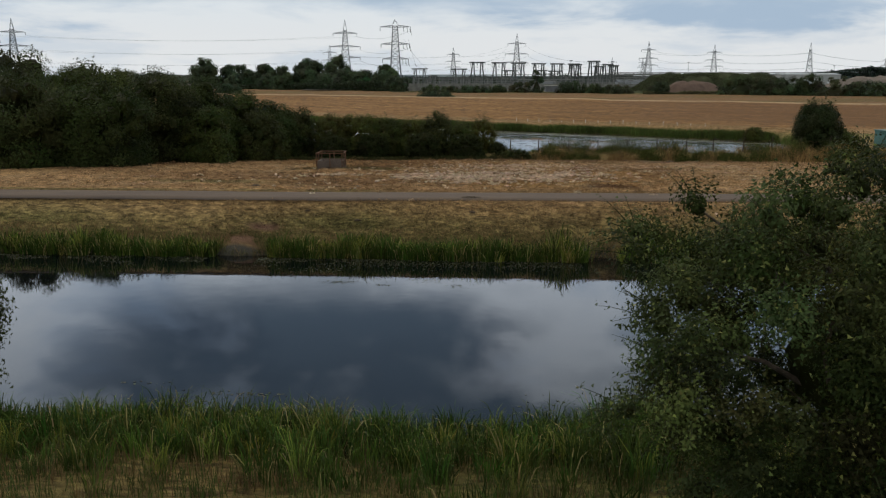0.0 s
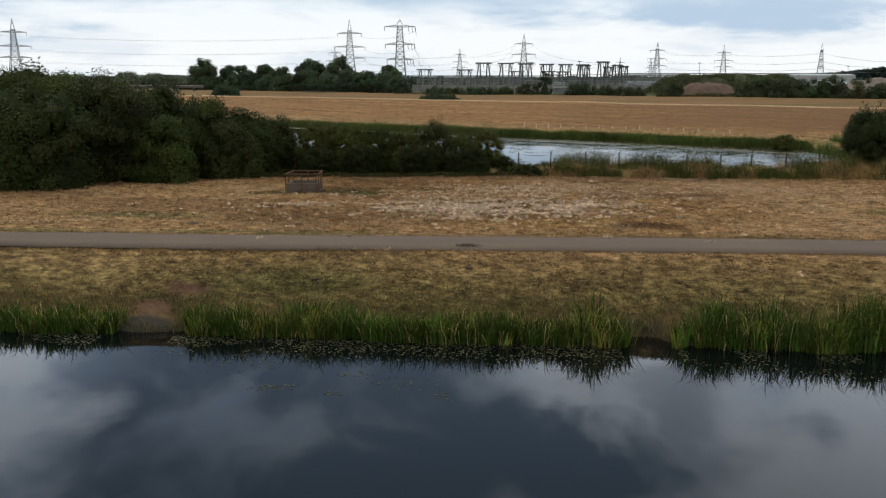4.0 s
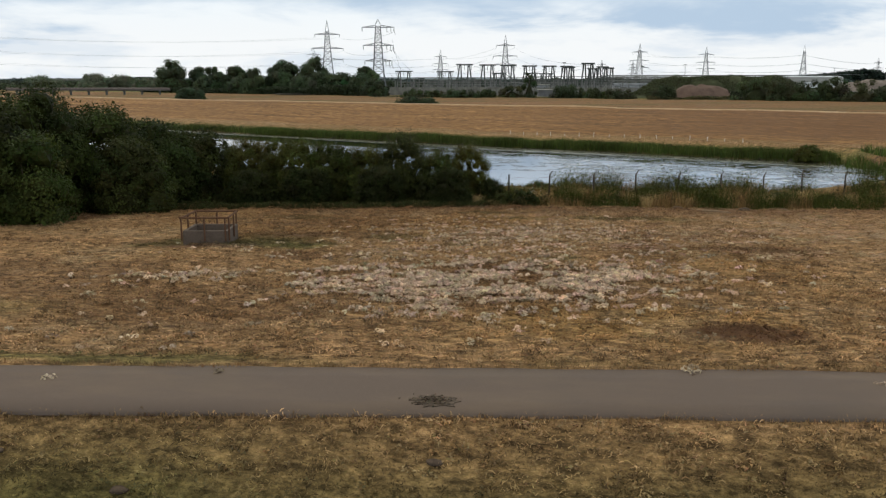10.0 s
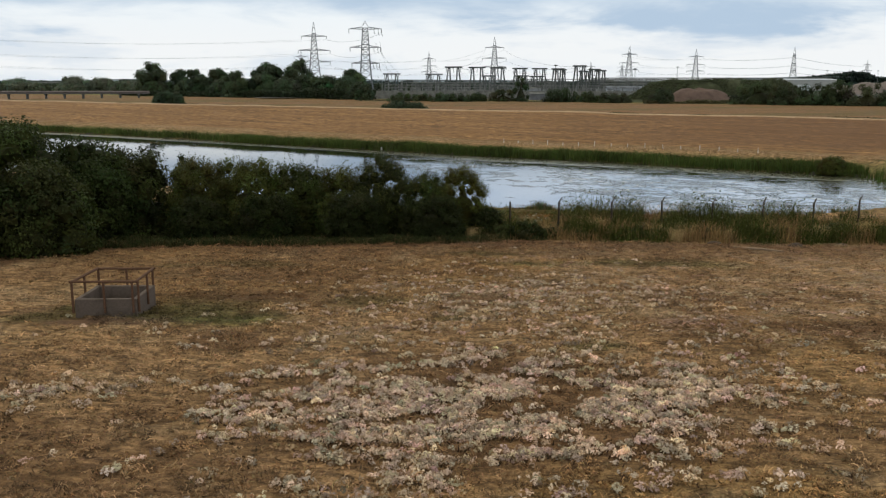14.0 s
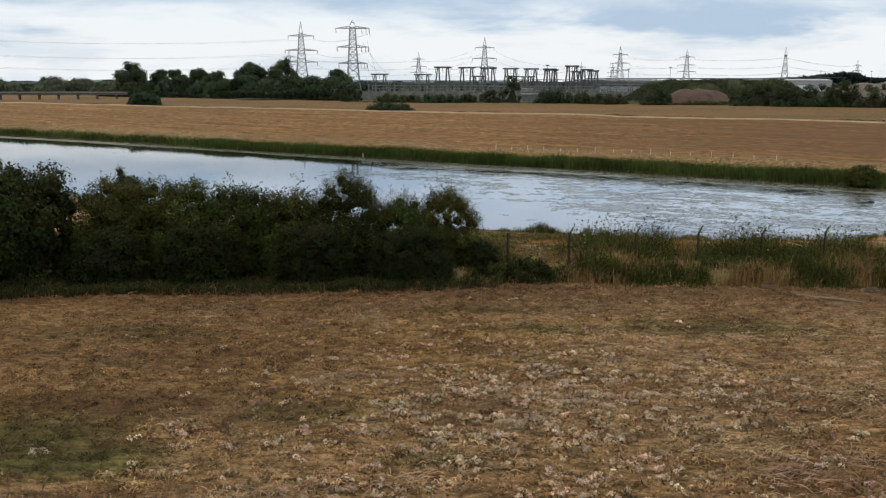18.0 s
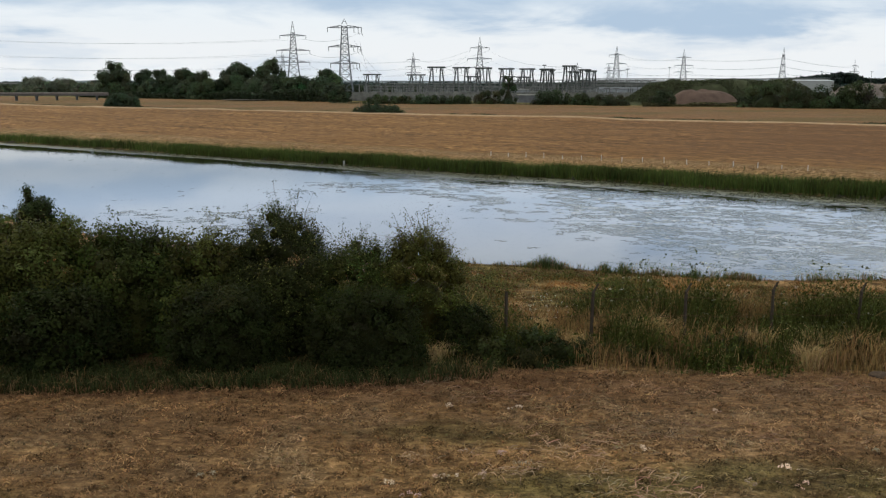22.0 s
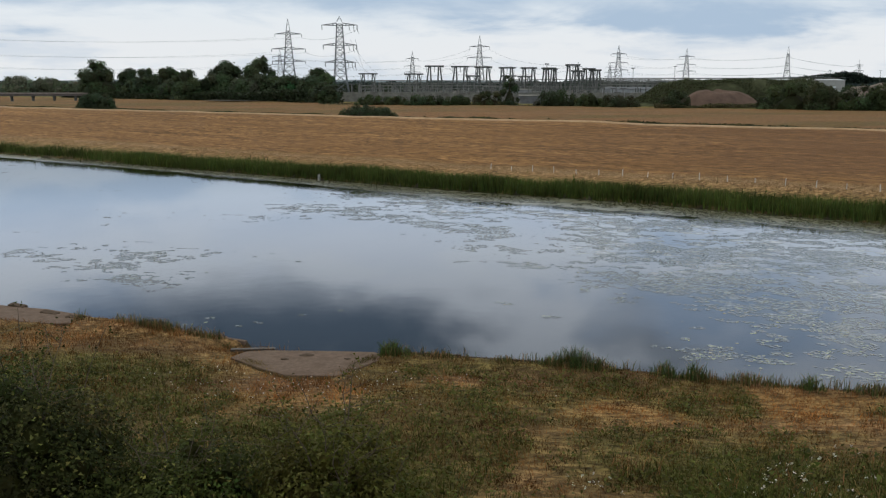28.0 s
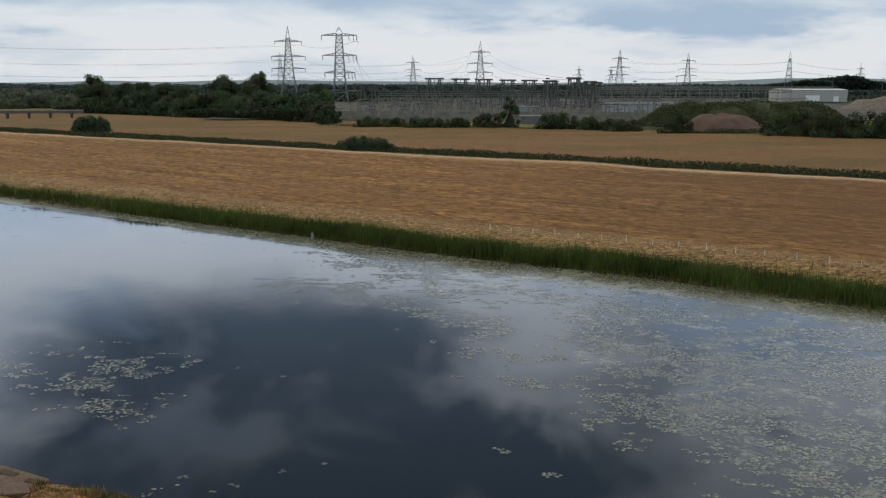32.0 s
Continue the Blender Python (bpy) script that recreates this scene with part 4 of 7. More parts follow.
c = (np.arange(4)[:, None] * len(tu) + np.arange(len(tu) - 1)[None]).ravel()
tagged(new("track", mesh_from("track", np.concatenate(rows_), np.stack([c, c + 1, c + len(tu) + 1, c + len(tu)], 1), surface("dry_trodden_earth", (0.36, 0.25, 0.15), 0.95, 3.0, 0.35, stain=(0.6, 0.52, 0.42), stain_scale=0.4, stain_amount=0.6, bump=0.3), None, True)),
       "thin pale trodden track along the crest of the flood bank", "path", kind="structure")

# ---- grass, reeds and weeds ----
def stuff(name, v, f, mat, tint, label, category):
    return tagged(new(name, mesh_from(name, v, f, mat, tint)), label, category, kind="stuff")


def joined(*sets):
    vs, fs, ts, n = [], [], [], 0
    for v, f, tn in sets:
        vs.append(v), fs.append(f + n), ts.append(tn)
        n += len(v)
    return np.concatenate(vs), np.concatenate(fs), np.concatenate(ts)


def on_land(x, y, dz=0.0):
    return np.stack([x, y, land(x, y) + dz], 1)


def meadow_tint(x, y, r):
    """The colour of dry grass where it stands."""
    k = lookout(x, y)
    c = np.tile(np.array([[0.335, 0.210, 0.104]]), (len(x), 1))
    for key, colour in (("slope", (0.24, 0.128, 0.048)), ("gold", (0.33, 0.19, 0.072)), ("pale", (0.40, 0.31, 0.19)), ("green", (0.066, 0.078, 0.025)), ("burnt_shaded", (0.135, 0.074, 0.036)), ("bare", (0.17, 0.115, 0.075))):
        a = k[key][:, None]
        c = c * (1 - a) + np.array([colour]) * a
    return c * shades((1, 1, 1), len(x), r, 0.30, 0.06)


def clustered(r, n, lo, hi, per, radius):
    """Points in small clusters over a rectangle, and the cluster of each."""
    m = max(1, n // per)
    cx, cy = r.uniform(lo[0], hi[0], m), r.uniform(lo[1], hi[1], m)
    k = np.repeat(np.arange(m), per)
    return cx[k] + r.normal(size=len(k)) * radius, cy[k] + r.normal(size=len(k)) * radius, k, m


r = np.random.default_rng(31)
sets = []
for lo, hi, n, tall in (((-12, 45.4), (12, 84), 50000, 0.09), ((-30, 45.4), (-12, 82), 18000, 0.12), ((12, 45.4), (32, 84), 20000, 0.12), ((-13, 38.4), (13, 42.1), 30000, 0.08), ((-26, 38.4), (-13, 42.1), 6000, 0.08), ((13, 38.4), (26, 42.1), 6000, 0.08)):
    x, y, k, m = clustered(r, n, lo, hi, 14, 0.16)
    keep = np.abs(y - path_middle(x)) > 1.34
    x, y, k = x[keep], y[keep], k[keep]
    tint = meadow_tint(x, y, r) * np.clip(1 + 0.55 * r.normal(size=(m, 1)), 0.25, 2.2)[k]
    tint = tint * np.clip(1 + 0.5 * value_noise(x * 0.6, y * 1.7, 0.45, 63) + 0.35 * value_noise(x * 0.5, y * 1.7, 1.2, 64), 0.3, 1.9)[:, None]
    sets.append(blades(on_land(x, y, -0.01), tall * r.uniform(0.6, 1.6, len(x)), 0.026, 1.5, tint, r, True))
def wisps(root, long, wide, tint, r, main=0.0, spread=0.5):
    """Stalks of cut hay lying on the ground in shallow arcs, mostly along one way."""
    n = len(root)
    a = main + spread * r.normal(size=n) + np.pi * (r.uniform(size=n) < 0.5)
    go = np.stack([np.cos(a), np.sin(a), np.zeros(n)], 1) * (long * np.ones(n))[:, None]
    across = np.stack([-np.sin(a), np.cos(a), r.uniform(-0.5, 0.9, n)], 1) * wide / 2
    lift = np.stack([np.zeros(n), np.zeros(n), r.uniform(0.02, 0.10, n)], 1)
    v = np.stack([root, root + go * 0.5 + lift - across, root + go * 0.5 + lift + across, root + go + lift * r.uniform(0.0, 0.8, (n, 1))], 1).reshape(-1, 3)
    k = 4 * np.arange(n)[:, None]
    f = np.concatenate([k + [[0, 1, 2]], k + [[1, 3, 2]]], 1).reshape(-1, 3)
    return v, f, np.repeat(tint, 4, axis=0)


for lo, hi, n in (((-13, 45.5), (13, 84.3), 80000), ((-30, 45.5), (-13, 82), 18000), ((13, 45.5), (32, 84.3), 20000), ((-14, 38.8), (14, 42.0), 5000)):
    x, y, k, m = clustered(r, n, lo, hi, 16, 0.13)
    keep = np.abs(y - path_middle(x)) > 1.36
    x, y, k = x[keep], y[keep], k[keep]
    tint = meadow_tint(x, y, r) * np.array([[1.0, 0.98, 0.98]]) * np.clip(1.0 + 0.36 * r.normal(size=(m, 1)), 0.35, 1.6)[k] * np.clip(1 + 0.55 * value_noise(x * 0.6, y * 1.8, 0.5, 68), 0.35, 1.7)[:, None]
    heaped = np.exp(-((x - np.repeat(x[np.unique(k, return_index=True)[1]], np.bincount(k)[np.unique(k)])) / 0.2) ** 2) * r.uniform(0, 0.10, m)[k]
    sets.append(wisps(on_land(x, y, 0.01) + np.stack([0 * x, 0 * x, heaped], 1), r.uniform(0.06, 0.26, len(x)), 0.024, tint, r, 0.1, 0.9))
# clods of matted hay, each with its own bleach
for lo, hi, n in (((-13, 45.4), (13, 84.3), 120000), ((-26, 45.4), (-13, 82), 26000), ((13, 45.4), (28, 84.3), 26000), ((-14, 39.6), (14, 42.2), 6000)):
    x, y, k, m = clustered(r, n, lo, hi, 13, 0.065)
    keep = np.abs(y - path_middle(x)) > 1.36
    x, y, k = x[keep], y[keep], k[keep]
    tint = meadow_tint(x, y, r) * np.clip(1.0 + 0.34 * r.normal(size=(m, 1)), 0.35, 1.8)[k] * (1 + [[0.05, 0.0, -0.04]] * r.normal(size=(m, 1))[k])
    tall_ = r.uniform(0.0, 0.085, m)[k] * r.uniform(0.2, 1, len(x))
    face = np.stack([0.55 * r.normal(size=len(x)), 0.55 * r.normal(size=len(x)), np.ones(len(x))], 1)
    sets.append(leaves(on_land(x, y, 0.015) + np.stack([0 * x, 0 * x, tall_], 1), r.uniform(0.020, 0.055, len(x)), tint, r, facing=face, corners=3))
# longer stalks raked into loose pale rows
x, y, k, m = clustered(r, 26000, (-7, 60), (20, 84.2), 26, 0.30)
ok = value_noise(x * 0.35, y * 1.3, 1.2, 81) + 0.35 * value_noise(x, y, 0.6, 82) + 0.05 * (x - 4) > 0.05
x, y, k = x[ok], y[ok], k[ok]
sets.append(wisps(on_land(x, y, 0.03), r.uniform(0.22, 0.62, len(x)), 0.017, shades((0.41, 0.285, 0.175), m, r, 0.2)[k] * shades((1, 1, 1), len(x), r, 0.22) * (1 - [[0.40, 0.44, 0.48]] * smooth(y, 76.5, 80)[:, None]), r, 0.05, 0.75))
stuff("meadow_grass", *joined(*sets)[:2], STRAW, joined(*sets)[2], "short mown dry grass of the meadow, lying in tufts", "grass")

# longer grass along both edges of the path
r = np.random.default_rng(32)
x = r.uniform(-28, 28, 9000)
side = np.where(r.uniform(size=9000) < 0.5, -1, 1)
y = path_middle(x) + side * (1.36 + np.abs(r.normal(size=9000)) * 0.16 + 0.1 * value_noise(x, side * 5, 1.1, 40))
v, f, tn = blades(on_land(x, y, -0.01), r.uniform(0.06, 0.17, 9000), 0.02, 0.9, meadow_tint(x, y, r) * 0.85, r)
stuff("path_edge_grass", v, f, STRAW, tn, "dry grass fringe along the asphalt path", "grass")

# thistledown lying in pale tufts
r = np.random.default_rng(33)
spots = []
for cx, cy, sx, sy, n in ((-0.6, 53.4, 2.9, 1.8, 5200), (3.2, 56.2, 2.4, 1.2, 2600), (-3.4, 55.2, 2.0, 1.3, 1500), (0.4, 58.0, 3.4, 1.6, 1300), (-10.5, 55.0, 2.0, 0.7, 420), (0.8, 67.8, 3.0, 2.1, 2200), (-6.5, 62, 3.5, 2.5, 260), (5.5, 65.0, 3.5, 2.5, 340), (-12, 51, 4, 2, 160), (0.5, 60.5, 4.0, 2.0, 420), (1, 57, 7, 6, 900), (-0.5, 65, 4.2, 4, 1500), (4, 70, 4, 4, 800)):
    spots.append(np.stack([cx + sx * r.normal(size=n), cy + sy * r.normal(size=n)], 1))
spots = np.concatenate(spots)
spots = spots[value_noise(spots[:, 0], spots[:, 1] * 1.6, 0.8, 41) + 0.5 * value_noise(spots[:, 0], spots[:, 1] * 1.8, 0.3, 42) > -0.15]
spots = np.repeat(spots[::4], 4, 0)
n = len(spots)
wide_ = np.repeat(r.uniform(0.05, 0.13, n // 4), 4)[:, None]
spots = spots + r.normal(size=spots.shape) * wide_ * [[1.2, 0.8]]
size = r.uniform(0.035, 0.098, n) * (1 - 0.2 * smooth(spots[:, 1], 59, 62))
lump = 0.02 + 0.8 * wide_[:, 0] * r.uniform(0.1, 1.0, n)
k = np.repeat(np.arange(n), 18)
d = r.normal(size=(len(k), 3))
d[:, 2] = np.abs(d[:, 2])
d /= np.linalg.norm(d, axis=1, keepdims=True)
p = on_land(spots[k, 0], spots[k, 1]) + np.stack([0 * k, 0 * k, lump[k]], 1) + d * (size[k] * r.uniform(0.75, 1.1, len(k)))[:, None]
v, f, tn = leaves(p, size[k] * r.uniform(0.30, 0.52, len(k)), (np.repeat(shades((0.58, 0.44, 0.31), n // 4, r, 0.26, 0.05), 4, 0) * shades((1, 1, 1), n, r, 0.18, 0.02))[k], r, facing=d, corners=3)
stuff("thistledown", v, f, STRAW, tn, "pale fluffy tufts of thistledown on cut grass", "thistledown")
# dark stalks and dead leaves standing between the tufts
x, y = spots[:, 0] + 0.12 * r.normal(size=n), spots[:, 1] - 0.08 + 0.08 * r.normal(size=n)
v, f, tn = blades(on_land(x, y, -0.02), r.uniform(0.06, 0.2, len(x)), 0.05, 1.1, shades((0.070, 0.044, 0.026), len(x), r, 0.3), r, True)
stuff("thistle_stalks", v, f, STRAW, tn, "dark cut thistle stalks between the pale tufts", "stalks")

# dark molehills and cut clods
r = np.random.default_rng(34)
for mx, my, ms in ((-6.78, 40.3, 0.15), (-1.04, 41.0, 0.12), (-9.5, 41.1, 0.10), (12.2, 84.2, 0.3), (16.5, 84.0, 0.32), (19.0, 84.3, 0.28), (-14.0, 47.4, 0.22)):
    bm = bmesh.new()
    bmesh.ops.create_icosphere(bm, subdivisions=3, radius=ms)
    for vert in bm.verts:
        w = 1 + 0.35 * noise.noise(vert.co * 6 + Vector((mx, my, 0)))
        vert.co = Vector((vert.co.x * w * 1.3, vert.co.y * w, max(vert.co.z, -0.05) * w * 0.5))
    ob = thing("molehill", "small dark heap of earth in the grass", "molehill", (mx, my, float(land(mx, my))), 0, "heaps in the meadow")
    part("heap", bm, surface("dark_earth", (0.07, 0.05, 0.035), 0.95, 12.0, 0.4) if "dark_earth" not in bpy.data.materials else bpy.data.materials["dark_earth"], ob, soft=True)

REED_TIP, OLD_REED = (0.17, 0.185, 0.035), (0.30, 0.24, 0.10)


def tussocks(r, cx, cy, tall, per, spread, wide, droop, green, dry=0.10, z=None, main=0.0):
    """Clumps of long arching blades that fan out from each middle, every clump with its own green."""
    m = len(cx)
    k = np.repeat(np.arange(m), per)
    n = len(k)
    a = r.uniform(0, 2 * np.pi, n)
    rad = np.sqrt(r.uniform(size=n))
    x, y = cx[k] + np.cos(a) * rad * spread[k], cy[k] + np.sin(a) * rad * spread[k] * 0.8
    per_tint = np.where((r.uniform(size=m) < 0.16)[:, None], shades(REED_TIP, m, r, 0.25, 0.08), shades(green, m, r, 0.30, 0.10))
    tint = per_tint[k] * shades((1, 1, 1), n, r, 0.28, 0.07)
    some = r.uniform(size=n) < dry
    tint[some] = shades(OLD_REED, int(some.sum()), r, 0.25)
    root = on_land(x, y, -0.05)
    if z is not None:
        root[:, 2] = np.maximum(root[:, 2], z)
    h = tall[k] * r.uniform(0.45, 1.12, n)
    a2 = a + 0.9 * r.normal(size=n)
    out = np.stack([np.cos(a2), np.sin(a2), np.zeros(n)], 1) * (h * droop * (0.25 + rad) * r.uniform(0.3, 1.2, n))[:, None] + np.stack([main * h, 0 * h, 0 * h], 1)
    face = r.uniform(0, 2 * np.pi, n)
    side = np.stack([np.cos(face), np.sin(face), np.zeros(n)], 1) * (wide * r.uniform(0.6, 1.3, n))[:, None] / 2
    up_ = np.stack([0 * h, 0 * h, h], 1)
    p1, p2, p3 = root + 0.50 * up_ + 0.16 * out, root + 0.84 * up_ + 0.48 * out, root + up_ * (1.0 - 0.18 * r.uniform(0, 1, (n, 1))) + out
    v = np.stack([root - side * 0.8, root + side * 0.8, p1 - side, p1 + side, p2 - side * 0.7, p2 + side * 0.7, p3], 1).reshape(-1, 3)
    q = 7 * np.arange(n)[:, None]
    f = np.concatenate([q + [t3] for t3 in ([0, 1, 3], [0, 3, 2], [2, 3, 5], [2, 5, 4], [4, 5, 6])], 1).reshape(-1, 3)
    return v, f, np.repeat(tint, 7, axis=0)


# reeds along the far edge of the near river
r = np.random.default_rng(35)
m = 1500
x = np.where(r.uniform(size=m) < 0.72, r.uniform(-27, 26, m), r.uniform(-75, 75, m))
x = x[(np.abs(x - 5.1) > 0.75) & (np.abs(x + 11.7) > 1.35)]
right = smooth(x, 5.6, 7.5)
edge_ = 36.75 + 0.22 * value_noise(x, 8, 2.4, 77) + 0.14 * value_noise(x, 9, 0.8, 78)
back_ = r.uniform(0, 1, len(x)) ** 1.35 * (0.82 + 0.30 * value_noise(x, 4, 2.2, 44) + 0.55 * right)
tall = (1.0 + 0.26 * value_noise(x, 1, 2.6, 46) + 0.20 * value_noise(x, 5, 0.9, 47) + 0.20 * right) * r.uniform(0.72, 1.15, len(x)) * (0.80 + 0.2 * smooth(back_, 0.0, 0.25)) * (1 - 0.22 * (1 - right) * smooth(back_, 0.4, 1.0))
v, f, tn = tussocks(r, x, edge_ + back_, tall, 26, r.uniform(0.10, 0.30, len(x)), 0.030, 0.55, (0.050, 0.078, 0.012), 0.09, WATER_NEAR - 0.12)
stuff("bank_reeds", v, f, BLADE, tn, "tall green reeds along the river's far edge", "reeds")

# lower growth on the bank behind them
x, y, k, m = clustered(r, 46000, (-27, 37.0), (26, 39.9), 20, 0.22)
tint = np.where((r.uniform(size=m) < 0.6)[k][:, None], shades((0.085, 0.085, 0.030), len(k), r), shades((0.19, 0.122, 0.060), len(k), r))
keep = lookout(x, y)["bare"] < 0.5
v, f, tn = blades(on_land(x, y, -0.02)[keep], r.uniform(0.12, 0.5, len(x))[keep] * (1.1 - 0.7 * smooth(y, 38.0, 39.6))[keep], 0.026, 0.7, tint[keep], r, True)
stuff("bank_grass", v, f, STRAW, tn, "rough brown and green grass on the river bank", "grass")

# reeds and rough grass on the near bank
r = np.random.default_rng(36)
m = 1150
x = np.where(r.uniform(size=m) < 0.8, r.uniform(-13, 11, m), r.normal(size=m) * 22)
y = 17.1 - np.abs(r.normal(size=m)) * 2.0 + 0.3 * value_noise(x, 0, 1.7, 48)
tall = (0.98 + 0.30 * value_noise(x, 2, 1.9, 49) + 0.22 * value_noise(x, y, 0.6, 50)) * r.uniform(0.7, 1.15, m)
a = tussocks(r, x, y, tall, 26, r.uniform(0.12, 0.34, m), 0.022, 0.6, (0.050, 0.082, 0.014), 0.05)
x, y, k, m = clustered(r, 62000, (-26, 4.5), (24, 15.6), 18, 0.2)
fade = r.uniform(size=m)[k] < np.exp(-((np.abs(x + 1) / 14) ** 4)) * smooth(y, 3.5, 6.5) + 0.12
x, y, k = x[fade], y[fade], k[fade]
tint = np.where((r.uniform(size=m) < 0.72)[k][:, None], shades((0.054, 0.072, 0.018), len(k), r), shades((0.12, 0.085, 0.036), len(k), r))
b_ = blades(on_land(x, y, -0.03), r.uniform(0.2, 0.62, len(x)), 0.016, 0.6, tint, r)
stuff("near_bank_reeds", *joined(a, b_)[:2], BLADE, joined(a, b_)[2], "green reeds and dry grass on the near river bank", "reeds")
FLOWER = surface("ragwort_yellow", (0.62, 0.45, 0.03), 0.7, 40.0, 0.2, bump=0)
for fx, fy, fz in ((-5.42, 10.3, 0.45), (-4.6, 10.05, 0.42)):
    ob = thing("ragwort", "yellow ragwort flower head on a tall stem", "flower", (fx, fy, float(land(fx, fy))), 0, "ragwort on the near bank")
    tv, tf = tubes([(np.array([[0, 0, -0.05], [0.02, 0, fz * 0.5], [0.0, 0.02, fz]]), [0.006, 0.005, 0.004])] + [(np.array([[0, 0.01, fz * 0.8], [0.07 * math.cos(q), 0.07 * math.sin(q), fz]]), [0.003, 0.002]) for q in (0, 1.3, 2.6, 3.9, 5.2)], 4)
    part_of(ob, "stem", mesh_from("stem", tv, tf, bpy.data.materials["bark"]))
    p = np.array([[0.09 * math.cos(q) * s_, 0.09 * math.sin(q) * s_, fz + 0.02 * (1 - s_)] for q in np.linspace(0, 6.1, 11) for s_ in (0.3, 0.7, 1.0)])
    v, f, _ = leaves(p, 0.022, np.ones((len(p), 3)), r, 0.9)
    part_of(ob, "flower_head", mesh_from("flower_head", v, f, FLOWER), "bright yellow flower head")

# tall weeds and straw along the fence, and under the hedge
r = np.random.default_rng(37)
x, y, k, m = clustered(r, 66000, (-1, 84.2), (46, 92.5), 22, 0.24)
mound = np.exp(-(((x - 6.9) / 2.9) ** 2 + ((y - 89.9) / 1.7) ** 2)) + 0.8 * np.exp(-(((x - 13.5) / 3.4) ** 2 + ((y - 88.6) / 1.6) ** 2))
clearing = np.exp(-(((x - 2.2) / 1.7) ** 2 + ((y - 89.8) / 2.6) ** 2))
green = 0.8 * value_noise(x, y, 1.9, 51) + 0.6 * value_noise(x, y, 0.7, 52) + 0.22 * r.normal(size=len(x)) + 1.1 * mound - 0.5 * clearing + 0.35 * np.exp(-((y - 85.6) / 0.7) ** 2) > 0.26
tint = np.where(green[:, None], shades((0.056, 0.062, 0.014), len(x), r, 0.36), shades((0.225, 0.142, 0.058), len(x), r, 0.36))
tall = np.where(green, 1.25, 1.0) * r.uniform(0.4, 1.35, len(x)) * smooth(y, 83.9, 85.6) * (1 + 0.5 * value_noise(x, y, 1.7, 65) + 0.25 * value_noise(x, y, 0.6, 70)) * (0.80 + 0.20 * smooth(y, 86, 88.5)) * (1 - 0.55 * smooth(y, 90.5, 92.3)) * (1.08 + 0.5 * mound) * (1 - 0.65 * clearing) + 0.08
a = blades(on_land(x, y, -0.03), tall, 0.024, 0.62, tint, r)
gx_, gy_ = x[green], y[green]
p = on_land(gx_, gy_) + np.stack([r.normal(size=len(gx_)) * 0.08, r.normal(size=len(gx_)) * 0.08, tall[green] * r.uniform(0.25, 0.98, len(gx_))], 1)
v, f, tn = leaves(p, 0.06 * r.uniform(0.6, 1.4, len(p)), shades((0.047, 0.055, 0.011), len(p), r, 0.36), r, corners=3)
stuff("fence_weeds", a[0], a[1], STRAW, a[2], "tall weeds and dry straw along the fence", "weeds")
stuff("nettles", v, f, LEAF, tn, "dark green nettles among the straw by the fence", "weeds")
# tussocks of bleached straw that arch outwards
sets = []
for tx, ty, th, n in ((5.3, 86.9, 1.05, 260), (5.9, 87.2, 1.2, 300), (4.6, 87.6, 0.8, 180), (3.2, 86.4, 0.75, 160), (10.3, 85.1, 0.8, 260), (10.9, 86.0, 1.0, 240), (9.4, 86.7, 0.9, 160), (13.2, 85.6, 0.8, 200), (15.8, 86.6, 1.0, 220), (18.6, 86.2, 0.9, 220), (21.5, 87.0, 1.0, 220), (24.4, 86.8, 0.9, 200), (27.5, 87.6, 1.0, 200), (-1.2, 84.9, 0.7, 160), (-3.0, 84.2, 0.6, 120), (7.3, 85.3, 0.5, 120), (2.4, 89.6, 0.6, 120)):
    n, th = int(n * 1.7), th * 1.25
    tuft = np.stack([tx + 0.20 * r.normal(size=n), ty + 0.16 * r.normal(size=n)], 1)
    sets.append(blades(on_land(tuft[:, 0], tuft[:, 1], -0.02), th * r.uniform(0.55, 1.15, n), 0.017, 0.95, shades((0.41, 0.29, 0.135), n, r, 0.28), r))
v, f, tn = joined(*sets)
stuff("straw_tussocks", v, f, STRAW, tn, "arching tussocks of bleached straw in the fence line", "grass")
# off-white flower heads over the nettles
ok = green & (mound > 0.35) & (tall > 0.75) & (r.uniform(size=len(x)) < 0.012)
n = int(ok.sum())
heads = np.repeat(on_land(x[ok], y[ok]) + np.stack([np.zeros(n), np.zeros(n), tall[ok] * 0.93], 1), 6, 0)
heads = heads + r.normal(size=heads.shape) * [[0.030, 0.030, 0.012]]
v, f, tn = leaves(heads, 0.026, shades((0.42, 0.40, 0.31), len(heads), r, 0.2), r, 0.9)
stuff("white_umbels", v, f, STRAW, tn, "small off-white flower heads over the nettles", "flowers")
for i, (bx, by, bh, ra, rb) in enumerate(((1.9, 85.2, 1.05, 1.15, 0.8), (0.5, 85.0, 0.85, 0.8, 0.6), (3.3, 85.6, 0.65, 0.8, 0.6), (5.1, 85.5, 0.5, 0.8, 0.5), (8.1, 85.9, 0.75, 1.0, 0.6), (12.0, 86.4, 0.9, 1.1, 0.7), (16.9, 86.5, 0.7, 1.0, 0.7), (20.0, 87.2, 0.9, 1.2, 0.8), (23.0, 87.2, 0.7, 1.0, 0.7))):
    bush("bramble", bx, by, bh, ra, rb, int(3400 * ra * max(bh, 0.7)), 0.05, ((0.034, 0.042, 0.012), (0.044, 0.050, 0.014))[i % 2], 330 + i, "low dark bramble mound in the weeds by the fence", "bramble", 0.0, 24, 0.4, "brambles along the fence", ball=0.4, thick=0.02, sprays=36, shoot=0.4)
r = np.random.default_rng(137)
x, y, k, m = clustered(r, 40000, (-27, 79.0), (0.5, 84.4), 22, 0.25)
